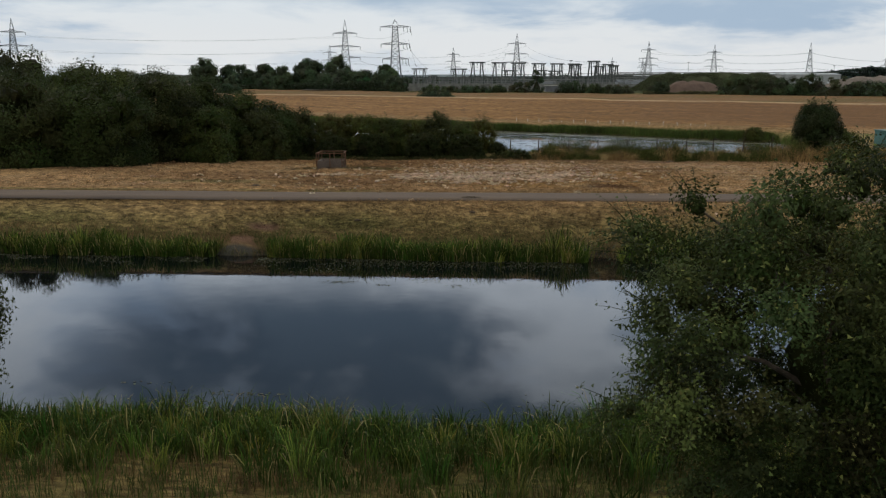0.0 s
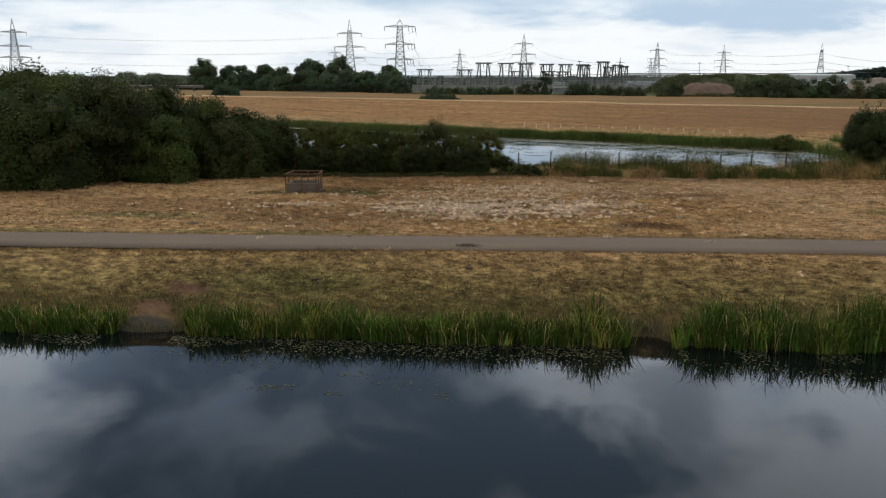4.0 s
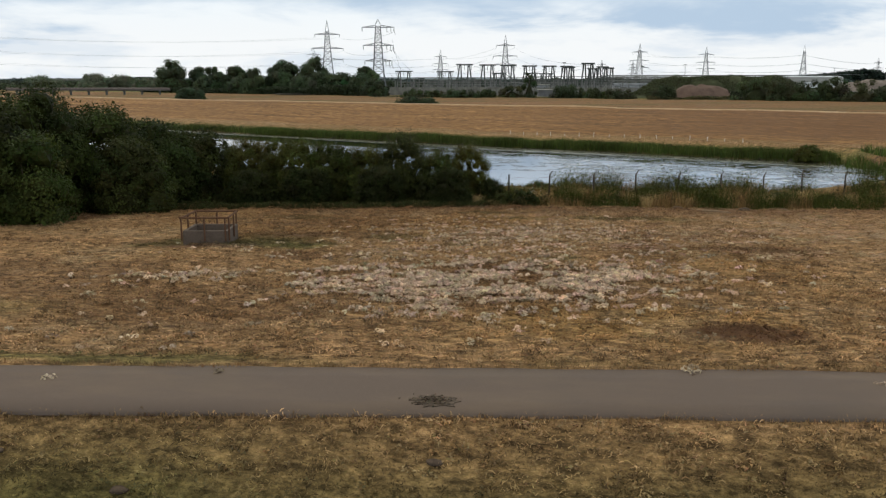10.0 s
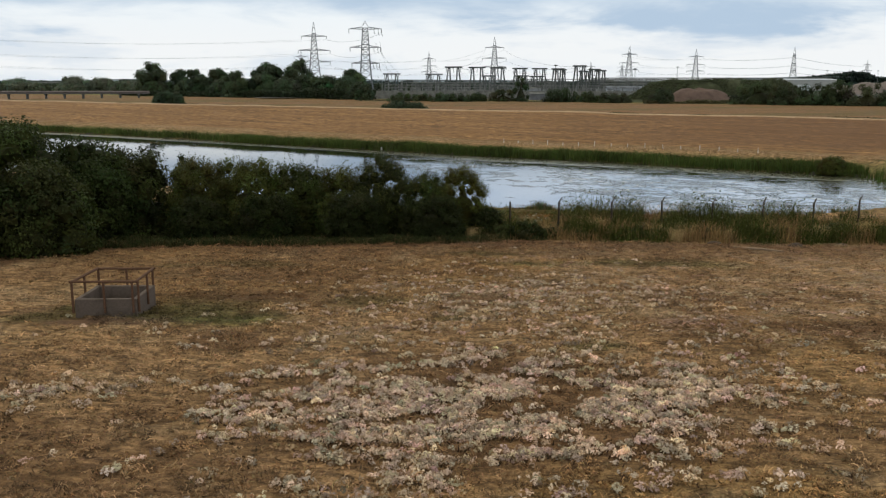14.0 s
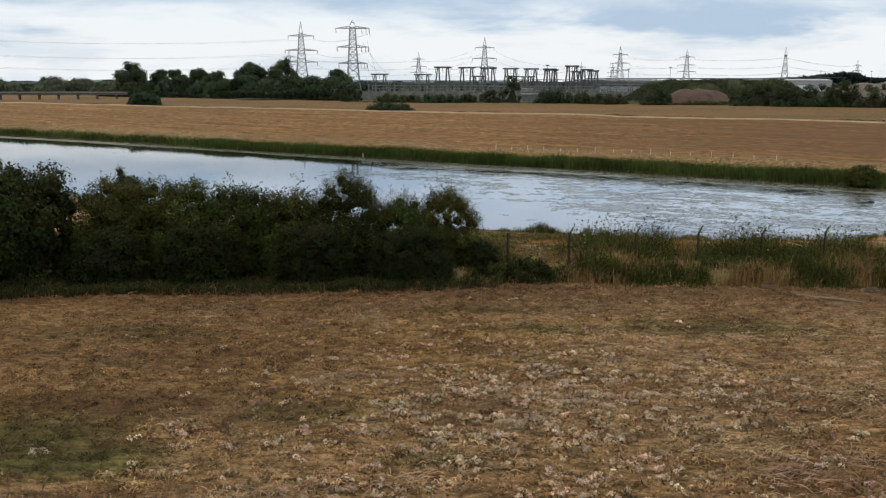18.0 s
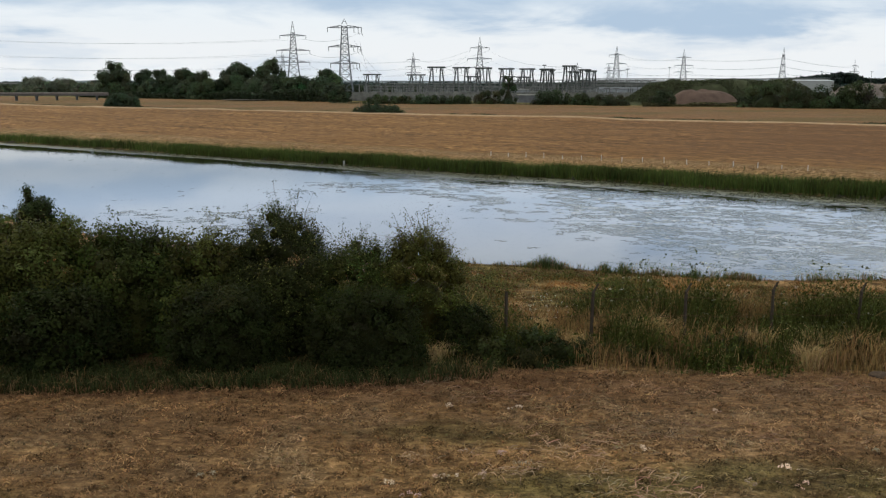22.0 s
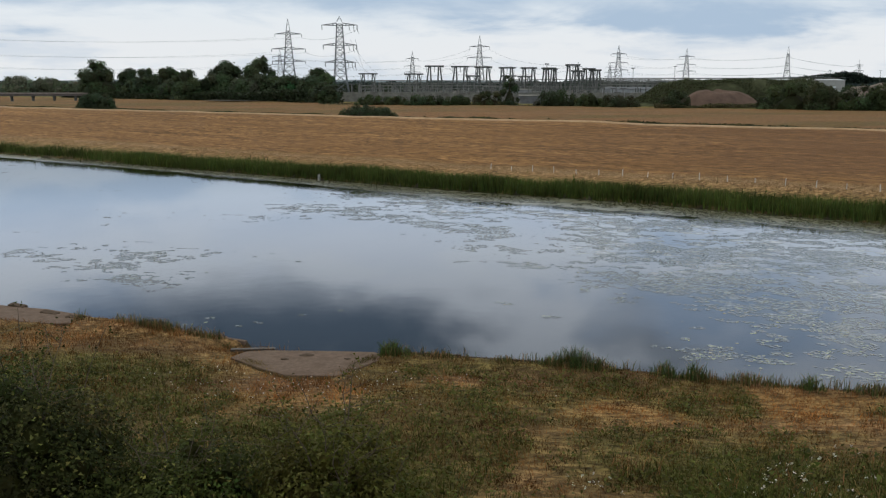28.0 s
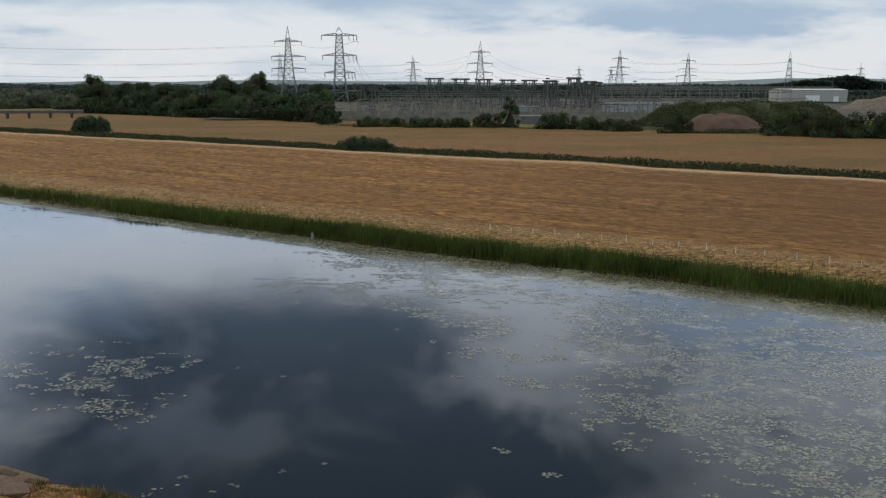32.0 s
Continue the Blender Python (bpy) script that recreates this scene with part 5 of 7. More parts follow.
ok = y > interp(((-27, 76.8), (-24, 78.8), (-18, 80.9), (-12, 81.7), (-4, 82.0), (1, 83.2)), x)
x, y, k = x[ok], y[ok], k[ok]
dry = (r.uniform(size=m) < 0.16)[k] | (np.hypot(x + 16.8, y - 83.4) < 0.9)
# the tints are darkened for the hedge's shade on the grass
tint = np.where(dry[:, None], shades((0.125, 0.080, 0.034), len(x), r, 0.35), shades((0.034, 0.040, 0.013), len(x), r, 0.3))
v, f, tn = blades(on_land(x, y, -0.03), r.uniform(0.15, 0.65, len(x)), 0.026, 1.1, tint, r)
stuff("hedge_foot_grass", v, f, STRAW, tn, "long grass at the hedge foot, shade put into its tints", "grass")

x, y, k, m = clustered(r, 95000, (-26, 88.5), (30, 105), 24, 0.3)
amount = lookout(x, y)["green"] + 0.20 * (1 - smooth(x, -9, -3)) + 0.22 * value_noise(x, y, 1.4, 66) + 0.2 * value_noise(x, y, 0.6, 67)
ok = (amount > 0.50) & (y < interp(NEAR_SHORE, x) - 1.0) & (np.hypot(x + 5.8, y - 104.6) > 3.2)
x, y, k = x[ok], y[ok], k[ok]
dry = (r.uniform(size=m) < 0.20)[k]
tint = np.where(dry[:, None], shades((0.20, 0.115, 0.046), len(x), r, 0.3), shades((0.072, 0.074, 0.019), len(x), r, 0.3))
low_leaf = (~dry) & (r.uniform(size=len(x)) < 0.75)
v, f, tn = blades(on_land(x, y, -0.03), r.uniform(0.12, 0.62, len(x)) * (0.45 + 0.75 * r.uniform(size=m)[k]) * (0.35 + 0.9 * smooth(amount[ok], 0.4, 1.0)) * (1 - 0.35 * smooth(y, 94, 101)), 0.022, 1.05, tint, r)
stuff("slope_weeds", v, f, STRAW, tn, "rank green weeds on the slope behind the hedge", "weeds")
p = on_land(x[low_leaf], y[low_leaf])
p = p + r.normal(size=p.shape) * [[0.10, 0.10, 0.0]] + [[0, 0, 1.0]] * r.uniform(0.02, 0.26, (len(p), 1))
v, f, tn = leaves(p, 0.055 * r.uniform(0.6, 1.4, len(p)), shades((0.076, 0.076, 0.019), len(p), r, 0.34), r, facing=np.tile([0.0, -0.2, 1.0], (len(p), 1)), corners=4)
stuff("slope_herbs", v, f, LEAF, tn, "low leafy green herbs spread over the slope", "weeds")

# short growth on the slope down to the wide water, taller at its edge
r = np.random.default_rng(38)
x, y, k, m = clustered(r, 120000, (-26, 91), (24, 112), 16, 0.22)
ok = (y < interp(NEAR_SHORE, x) - 0.05) & ~((np.hypot((x + 5.85) / 2.5, (y - 105.7) / 1.75) < 1))
x, y, k = x[ok], y[ok], k[ok]
v, f, tn = blades(on_land(x, y, -0.02), r.uniform(0.07, 0.28, len(x)) * (1 + 1.2 * np.clip(value_noise(x, y, 2.5, 53), 0, 1)), 0.022, 0.8, meadow_tint(x, y, r) * np.array([[0.80, 0.56, 0.36]]) * np.clip(1 + 0.4 * r.normal(size=(m, 1)), 0.4, 1.8)[k] * np.clip(1 + 0.5 * value_noise(x, y, 1.6, 71) + 0.3 * value_noise(x, y, 0.5, 72), 0.35, 1.8)[:, None], r, True)
stuff("shore_grass", v, f, STRAW, tn, "patchy orange and green grass sloping to the water", "grass")
x, y, k, m = clustered(r, 9000, (-70, 0), (40, 1), 40, 0.26)
y = interp(NEAR_SHORE, x) - 0.15 - np.abs(y) * 0.5
keep = (value_noise(x, 0, 2.4, 54) > -0.1 - 0.6 * (x < -22)) & ((x < -9.5) | (x > -2.8))
x, y = x[keep], y[keep]
mix_ = r.uniform(size=len(x)) < 0.55
tint = np.where(mix_[:, None], shades((0.080, 0.095, 0.034), len(x), r, 0.3), shades((0.20, 0.13, 0.06), len(x), r, 0.3))
sets = [blades(on_land(x, y, -0.04), r.uniform(0.15, 0.6, len(x)), 0.022, 0.4, tint, r)]
for cx, wide, high, n in ((-2.75, 0.45, 0.75, 420), (-0.9, 0.35, 0.45, 200), (1.4, 0.3, 0.4, 160), (3.9, 0.6, 0.95, 620), (4.8, 0.35, 0.6, 240), (6.9, 0.25, 0.8, 200), (7.9, 0.3, 0.85, 220), (9.6, 0.5, 0.6, 300), (11.4, 0.3, 0.7, 200), (13.5, 0.6, 0.6, 300), (-9.8, 0.5, 0.5, 240), (-12.6, 0.6, 0.55, 260)):
    x = cx + wide * r.normal(size=n)
    y = interp(NEAR_SHORE, x) - 0.30 - 0.22 * np.abs(r.normal(size=n))
    mix_ = r.uniform(size=n) < (0.85 if high > 0.6 else 0.45)
    sets.append(blades(on_land(x, y, -0.04), high * r.uniform(0.35, 1.1, n) * np.exp(-((x - cx) / (2 * wide)) ** 2), 0.024, 0.5, np.where(mix_[:, None], shades((0.062, 0.084, 0.024), n, r, 0.3), shades((0.21, 0.135, 0.06), n, r, 0.3)), r))
v, f, tn = joined(*sets)
stuff("waterside_tufts", v, f, STRAW, tn, "tufts of rushes and dead grass at the water's edge", "grass")

# the reed belt along the far edge of the wide water
r = np.random.default_rng(39)
n = 52000
x = np.where(r.uniform(size=n) < 0.8, r.uniform(-45, 48, n), r.uniform(-130, -45, n))
d = np.abs(r.normal(size=n)) * 1.3 + r.uniform(-0.8, 2.2, n)
y = interp(FAR_SHORE, np.minimum(x, 43.5)) + d
y = np.where(x > 42, r.uniform(112, 134, n), y)
x = np.where(x > 42, 43.5 + r.normal(size=n) * 1.4, x)
tall = (1.25 + 0.25 * value_noise(x, y, 3.5, 55)) * r.uniform(0.6, 1.1, n) * (1 - 0.5 * smooth(d, 2.5, 5))
root = np.stack([x, y, np.maximum(land(x, y), WATER_FAR - 0.1)], 1)
tint = shades((0.056, 0.074, 0.017), n, r, 0.32, 0.12) * (1 + 0.4 * value_noise(x, y, 5, 56) + 0.25 * value_noise(x, y, 1.2, 57))[:, None]
v, f, tn = blades(root, tall, 0.075, 0.25, tint, r, True)
stuff("far_reeds", v, f, BLADE, tn, "belt of green reeds along the far waterside", "reeds")
r = np.random.default_rng(40)
n = 60000
x = np.where(r.uniform(size=n) < 0.75, r.uniform(-40, 55, n), r.uniform(-120, -40, n))
d = r.uniform(4.0, 11.0, n)
y = interp(BANK_LINE, x) + d
tint = shades((0.21, 0.130, 0.060), n, r, 0.18)
tint[d < 6] = shades((0.15, 0.145, 0.06), int((d < 6).sum()), r, 0.25)
v, f, tn = blades(on_land(x, y, -0.03), r.uniform(0.06, 0.18, n), 0.06, 1.2, tint, r, True)
stuff("bank_foot_grass", v, f, STRAW, tn, "pale dry grass between the reeds and the flood bank", "grass")

# the hedge in the ditch behind the flood bank
r = np.random.default_rng(41)
n = 85000
x = r.uniform(-150, 90, n)
off = np.clip(r.normal(size=n), -2.0, 2.0) * 3.4
y = interp(BANK_LINE, x) + 72.5 + off
top_ = 1.10 + 0.20 * value_noise(x, 0, 5, 57) + 0.16 * value_noise(x, 0, 1.6, 58)
ground_ = land(x, y)
p = np.stack([x, y, ground_ + r.uniform(0, 1, n) ** 0.6 * np.maximum(top_ - ground_, 0.25)], 1)
v, f, tn = leaves(p, 0.165 * r.uniform(0.6, 1.4, n), shades((0.040, 0.046, 0.019), n, r, 0.3), r, corners=3)
stuff("ditch_hedge", v, f, LEAF, tn, "low dark hedge in the ditch behind the flood bank", "hedge")

# ---- floating leaves ----
def pads(points, size, tint, r, z, corners=6):
    """Flat, uneven floating leaves."""
    n = len(points)
    a = r.uniform(0, 2 * np.pi, (n, 1)) + np.linspace(0, 2 * np.pi, corners, endpoint=False)[None]
    s = (size * np.ones(n))[:, None] * r.uniform(0.65, 1.15, (n, corners))
    v = np.stack([points[:, 0:1] + s * np.cos(a), points[:, 1:2] + s * np.sin(a), z + r.uniform(0.004, 0.010, (n, corners))], -1).reshape(-1, 3)
    f = np.arange(n * corners).reshape(n, corners)
    return v, f, np.repeat(tint, corners, axis=0)


PAD = foliage("floating_leaf", 0.0, 0.24, 4.0)
PAD.node_tree.nodes["Principled BSDF"].inputs["Specular IOR Level"].default_value = 0.55
r = np.random.default_rng(42)
x = r.uniform(-26, 22, 9000)
y = 36.75 - np.abs(r.normal(size=9000)) * 0.85
keep = (value_noise(x, y, 1.3, 60) + 0.9 * np.exp(-((x + 2) / 6) ** 2) - 0.25 * (35.8 - y) > 0.0) & (np.abs(x - 5) > 0.9) & (np.abs(x + 12) > 1.2)
near_pads = [np.stack([x[keep], y[keep]], 1)]
for cx, cy, sx, sy, n in ((-6.1, 32.1, 0.35, 0.14, 70), (-4.3, 31.7, 0.15, 0.08, 22), (-6.2, 19.1, 0.6, 0.14, 60), (-8.0, 18.5, 0.5, 0.10, 45), (-1.3, 31.8, 0.25, 0.3, 30), (-2.6, 32.8, 0.6, 0.3, 40), (-4.0, 33.4, 0.3, 0.15, 30), (9.5, 34.6, 1.2, 0.5, 90), (-7.7, 34.2, 0.8, 0.4, 80), (2.0, 19.0, 1.2, 0.4, 24), (-9.2, 19.8, 0.3, 0.1, 12)):
    near_pads.append(np.stack([cx + sx * r.normal(size=n), cy + sy * r.normal(size=n)], 1))
near_pads = np.concatenate(near_pads)
v, f, tn = pads(near_pads, r.uniform(0.016, 0.048, len(near_pads)), shades((0.050, 0.050, 0.026), len(near_pads), r, 0.45, 0.08), r, WATER_NEAR)
stuff("river_lily_pads", v, f, foliage("river_pad", 0.0, 0.5, 4.0), tn, "small brownish lily pads floating beside the reeds", "lily pads")
r = np.random.default_rng(43)
n = 330000
x = r.uniform(-60, 44, n)
near, far = interp(NEAR_SHORE, x), interp(FAR_SHORE, x)
y = near + r.uniform(0.01, 1, n) * (far - near)
w = weed(x, y)
drift = value_noise(x + 0.4 * y, y * 1.6, 4.2, 61) * 0.45 + value_noise(x + 0.4 * y, y * 1.8, 1.3, 62) * 0.5 + value_noise(x, y * 1.4, 0.5, 69) * 0.45
keep = 1.15 * drift + 1.0 * w > 0.63 + 0.42 * (1 - smooth(w, 0.10, 0.34))
x, y, w = x[keep], y[keep], w[keep]
v, f, tn = pads(np.stack([x, y], 1), r.uniform(0.045, 0.13, len(x)), shades((0.071, 0.070, 0.036), len(x), r, 0.55, 0.06), r, WATER_FAR, 4)
stuff("lake_lily_pads", v, f, PAD, tn, "rafts of grey-green lily pads and weed on the water", "lily pads")

# ---- the concrete chamber with its railing ----
ch = thing("valve_chamber", "low weathered concrete chamber with rusty railing in the meadow", "chamber", (-12.88, 64.25, float(land(-12.88, 64.25))), 4)
W, D, T, HT = 1.0, 1.0, 0.15, 0.70
for a_, b_ in (((-W, -D, -0.25), (W, -D + T, HT)), ((-W, D - T, -0.25), (W, D, HT)), ((-W, -D + T, -0.25), (-W + T, D - T, HT)), ((W - T, -D + T, -0.25), (W, D - T, HT))):
    bm = bmesh.new()
    box(bm, a_, b_, 0.018)
    part("chamber_wall", bm, CONCRETE, ch)
bm = bmesh.new()
box(bm, (-W + T, -D + T, -0.2), (W - T, D - T, 0.12))
bmesh.ops.subdivide_edges(bm, edges=bm.edges[:], cuts=5, use_grid_fill=True)
for vert in bm.verts:
    if vert.co.z > 0:
        vert.co.z += 0.06 * noise.noise(vert.co * 3)
part("chamber_floor", bm, surface("silt", (0.13, 0.092, 0.066), 0.95, 8.0, 0.3), ch, "silted floor with rubble")
RAIL = 1.29
for qx, qy in ((-W - 0.04, -D - 0.03), (W - 0.1, -D - 0.03), (-W + 0.08, D), (W - 0.06, D), (-W - 0.02, 0.0), (W + 0.03, 0.1), (0.05, D), (-W * 0.02, -D - 0.03), (W + 0.04, -D + 0.12)):
    tv, tf = tubes([(np.array([[qx, qy, -0.05 if abs(qy) > 1.1 and qy < 0 else 0.25], [qx, qy, RAIL]]), [0.042, 0.040])], 6)
    part_of(ch, "railing_post", mesh_from("railing_post", tv, tf, RUST))
for a_, b_ in (((-W - 0.12, -D - 0.03), (W + 0.08, -D - 0.03)), ((-W + 0.02, D), (W + 0.05, D)), ((-W - 0.03, -D - 0.05), (-W + 0.06, D + 0.04)), ((W + 0.03, -D - 0.05), (W - 0.03, D + 0.05))):
    tv, tf = tubes([(np.array([[*a_, RAIL], [(a_[0] + b_[0]) / 2, (a_[1] + b_[1]) / 2, RAIL - 0.006], [*b_, RAIL]]), 0.041)], 6)
    part_of(ch, "top_rail", mesh_from("top_rail", tv, tf, RUST))

# ---- patch in the path ----
bm = bmesh.new()
r = np.random.default_rng(44)
ring = [bm.verts.new((0.44 * math.cos(q) * w, 0.30 * math.sin(q) * w, 0.0)) for q, w in zip(np.linspace(0, 2 * math.pi, 41)[:-1], 1 + 0.22 * r.normal(size=40))]
top_face = bm.faces.new(ring)
ex = bmesh.ops.extrude_face_region(bm, geom=[top_face])
bmesh.ops.translate(bm, verts=[q for q in ex["geom"] if isinstance(q, bmesh.types.BMVert)], vec=(0, 0, 0.016))
bmesh.ops.recalc_face_normals(bm, faces=bm.faces[:])
ob = thing("path_patch", "dark gravelly repair patch in the asphalt path", "patch", (-1.2, 42.85, float(land(-1.2, path_middle(-1.2))) + 0.062))
part("patch", bm, surface("dark_gravel", (0.062, 0.047, 0.034), 0.95, 9.0, 0.95, stain=(1.9, 1.8, 1.7), stain_scale=5.0, stain_amount=0.8, bump=0.8, bump_distance=0.02), ob)
q, w = r.uniform(0, 2 * np.pi, 420), np.abs(r.normal(size=420)) * 0.42 + 0.1
bits = np.stack([0.46 * np.cos(q) * w, 0.32 * np.sin(q) * w, np.full(420, 0.018)], 1)
v, f, tn = leaves(bits, r.uniform(0.012, 0.032, 420), shades((0.10, 0.075, 0.052), 420, r, 0.5), r, 0.8)
tagged(part_of(ob, "loose_grit", mesh_from("loose_grit", v, f, STRAW, tn), "loose brown grit"), "loose brown grit", kind="stuff")

# ---- concrete apron, plank and log ----
bm = bmesh.new()
ring = [bm.verts.new((qx, qy * 0.80 + 0.15, qz)) for qx, qy, qz in ((-2.95, 0.45, 0.0), (-1.7, -1.0, 0.02), (-0.5, -2.1, 0.04), (1.35, -2.15, 0.04), (2.1, -0.7, 0.02), (2.95, 0.85, 0.0), (2.3, 1.75, -0.08), (0.6, 1.95, -0.10), (-1.85, 1.95, -0.10), (-2.6, 1.6, -0.06))]
fc = bm.faces.new(ring)
ex = bmesh.ops.extrude_face_region(bm, geom=[fc])
bmesh.ops.translate(bm, verts=[q for q in ex["geom"] if isinstance(q, bmesh.types.BMVert)], vec=(0, 0, -0.5))
bmesh.ops.recalc_face_normals(bm, faces=bm.faces[:])
bmesh.ops.bevel(bm, geom=bm.edges[:], offset=0.025, segments=1, affect="EDGES")
ob = thing("concrete_apron", "worn pale concrete apron sloping into the water", "slab", (-5.75, 105.4, -2.53))
for dx_, dy_, dr_ in ((-0.9, 0.4, 0.16), (0.9, -0.6, 0.2), (0.2, -1.0, 0.24), (1.4, 0.5, 0.13), (-0.2, 1.0, 0.3)):
    bd = bmesh.new()
    bmesh.ops.create_icosphere(bd, subdivisions=2, radius=dr_)
    for vert in bd.verts:
        vert.co = Vector((vert.co.x * (1 + 0.5 * noise.noise(vert.co * 7)), vert.co.y * 0.7, max(0.0, vert.co.z) * 0.22))
    heap_ = part("dirt", bd, bpy.data.materials["dark_earth"], ob, "dark patch of mud and droppings", soft=True)
    heap_.location = (dx_, dy_, -0.02 if dy_ < 0.6 else -0.07)
part("slab", bm, surface("pale_concrete", (0.118, 0.084, 0.062), 0.9, 6.0, 0.25, stain_scale=1.6, stain_amount=0.6, bump=0.4), ob)
r = np.random.default_rng(45)
x, y = -6.2 + 3.2 * r.normal(size=260), 102.6 + 1.5 * r.normal(size=260)
ok = (y < interp(NEAR_SHORE, x) - 0.4) & (np.hypot((x + 5.85) / 2.3, (y - 105.7) / 1.6) > 1)
v, f, tn = leaves(on_land(x[ok], y[ok], 0.10), r.uniform(0.02, 0.045, int(ok.sum())), shades((0.62, 0.60, 0.56), int(ok.sum()), r, 0.15), r, 0.45)
stuff("feathers", v, f, STRAW, tn, "small white feathers scattered on the grass", "feathers")
# grass that hangs over the edges of the slab
a_ = np.sort(r.uniform(0, 1, 2600))
x = np.interp(a_, (0, 0.38, 0.6, 1), (-8.15, -6.15, -4.8, -3.35)) + 0.14 * r.normal(size=2600)
y = np.interp(a_, (0, 0.38, 0.6, 1), (105.7, 103.65, 103.6, 106.2)) + 0.14 * r.normal(size=2600)
v, f, tn = blades(np.stack([x, y, np.full(2600, -2.62)], 1), r.uniform(0.10, 0.22, 2600), 0.022, 1.4, meadow_tint(x, y, r) * np.array([[0.55, 0.60, 0.50]]), r)
stuff("slab_edge_grass", v, f, STRAW, tn, "ragged grass growing over the slab's edges", "grass")
# pale flower heads among the weeds
x, y = r.uniform(2, 14, 260), r.uniform(89.5, 96, 260)
ok = value_noise(x, y, 1.6, 59) > -0.1
x, y = x[ok], y[ok]
v, f, tn = leaves(np.repeat(on_land(x, y, 0.0) + np.stack([0 * x, 0 * x, r.uniform(0.45, 0.8, len(x))], 1), 5, 0) + r.normal(size=(5 * len(x), 3)) * 0.025, 0.02, shades((0.55, 0.54, 0.46), 5 * len(x), r, 0.15), r, 0.8)
stuff("yarrow_flowers", v, f, STRAW, tn, "small white yarrow flower heads among the weeds", "flowers")
# dark edging along the waterside
edging = thing("edging", "dark timber edging along the waterside beside the slab", "edging", (-3.0, 107.3, -2.6))
for i in range(5):
    ex0, ex1 = -3.1 + 1.5 * i, -3.1 + 1.5 * (i + 1) - 0.03
    ey0, ey1 = interp(NEAR_SHORE, ex0), interp(NEAR_SHORE, ex1)
    bm = bmesh.new()
    box(bm, (0, -0.06, -0.35), (1.47, 0.06, 0.10 + 0.03 * math.sin(i * 2.0)), 0.012)
    ob = part("board", bm, surface("edging_wood", (0.05, 0.04, 0.03), 0.75, 14.0, 0.4) if "edging_wood" not in bpy.data.materials else bpy.data.materials["edging_wood"], edging)
    ob.location, ob.rotation_euler = (ex0 + 3.0, ey0 - 107.3 - 0.02, 0), (0, 0, math.atan2(ey1 - ey0, 1.5))
bm = bmesh.new()
ring = [bm.verts.new((qx, qy - 0.30 * qx, qz)) for qx, qy, qz in ((-3.2, 0.9, -0.05), (-3.1, -1.2, 0.04), (-0.6, -1.45, 0.05), (2.0, -1.2, 0.02), (3.1, -0.5, -0.02), (3.0, 0.7, -0.06), (0.6, 1.15, -0.08))]
fc = bm.faces.new(ring)
ex = bmesh.ops.extrude_face_region(bm, geom=[fc])
bmesh.ops.translate(bm, verts=[q for q in ex["geom"] if isinstance(q, bmesh.types.BMVert)], vec=(0, 0, -0.45))
bmesh.ops.recalc_face_normals(bm, faces=bm.faces[:])
bmesh.ops.bevel(bm, geom=bm.edges[:], offset=0.025, segments=1, affect="EDGES")
ob = thing("concrete_apron", "broken pale concrete slab at the water's edge", "slab", (-19.6, 112.0, -2.56))
part("slab", bm, bpy.data.materials["pale_concrete"], ob)
for bx_, by_ in ((2.6, 0.2), (1.1, 0.5), (-1.0, 1.1)):
    bm = bmesh.new()
    box(bm, (-0.45, -0.16, -0.1), (0.45, 0.16, 0.06), 0.03)
    ob2 = part("broken_edge", bm, bpy.data.materials["dark_earth"], ob, "dark broken edge of the slab")
    ob2.location, ob2.rotation_euler = (bx_, by_ - 0.30 * bx_, -0.05), (0.1, 0.05, -0.3)
edging = thing("edging", "pale concrete edging strip along the waterside", "edging", (-14.0, 110.5, -2.6))
for i in range(4):
    ex0, ex1 = -14.2 + 1.4 * i, -14.2 + 1.4 * (i + 1)
    ey0, ey1 = interp(NEAR_SHORE, ex0), interp(NEAR_SHORE, ex1)
    bm = bmesh.new()
    box(bm, (0, -0.10, -0.35), (1.5, 0.08, 0.09), 0.015)
    ob2 = part("kerbstone", bm, bpy.data.materials["pale_concrete"], edging)
    ob2.location, ob2.rotation_euler = (ex0 + 14.0, ey0 - 110.5 - 0.05, 0), (0, 0, math.atan2(ey1 - ey0, 1.4))
bm = bmesh.new()
box(bm, (-0.85, -0.11, -0.09), (0.85, 0.11, 0.0), 0.012)
ob = thing("plank", "dark wet wooden plank at the water's edge", "plank", (-8.2, 107.3, -2.62), 6)
part("board", bm, surface("wet_wood", (0.055, 0.045, 0.035), 0.6, 14.0, 0.4), ob)
bm = bmesh.new()
box(bm, (-0.1, -0.08, -0.35), (0.1, 0.08, -0.09), 0.01)
part("block", bm, bpy.data.materials["wet_wood"], ob)
tv, tf = tubes([(np.array([[12.6, 81.9, 0], [13.2, 81.6, 0.03], [13.9, 81.3, 0.04], [14.8, 80.8, 0.02]]), [0.07, 0.066, 0.06, 0.04])], 9)
tv[:, 2] += land(tv[:, 0], tv[:, 1]) + 0.06
ob = thing("fallen_branch", "pale bleached branch lying in the mown grass", "branch")
part_of(ob, "branch", mesh_from("branch", tv, tf, surface("bleached_wood", (0.22, 0.155, 0.10), 0.85, 14.0, 0.3), None, True))

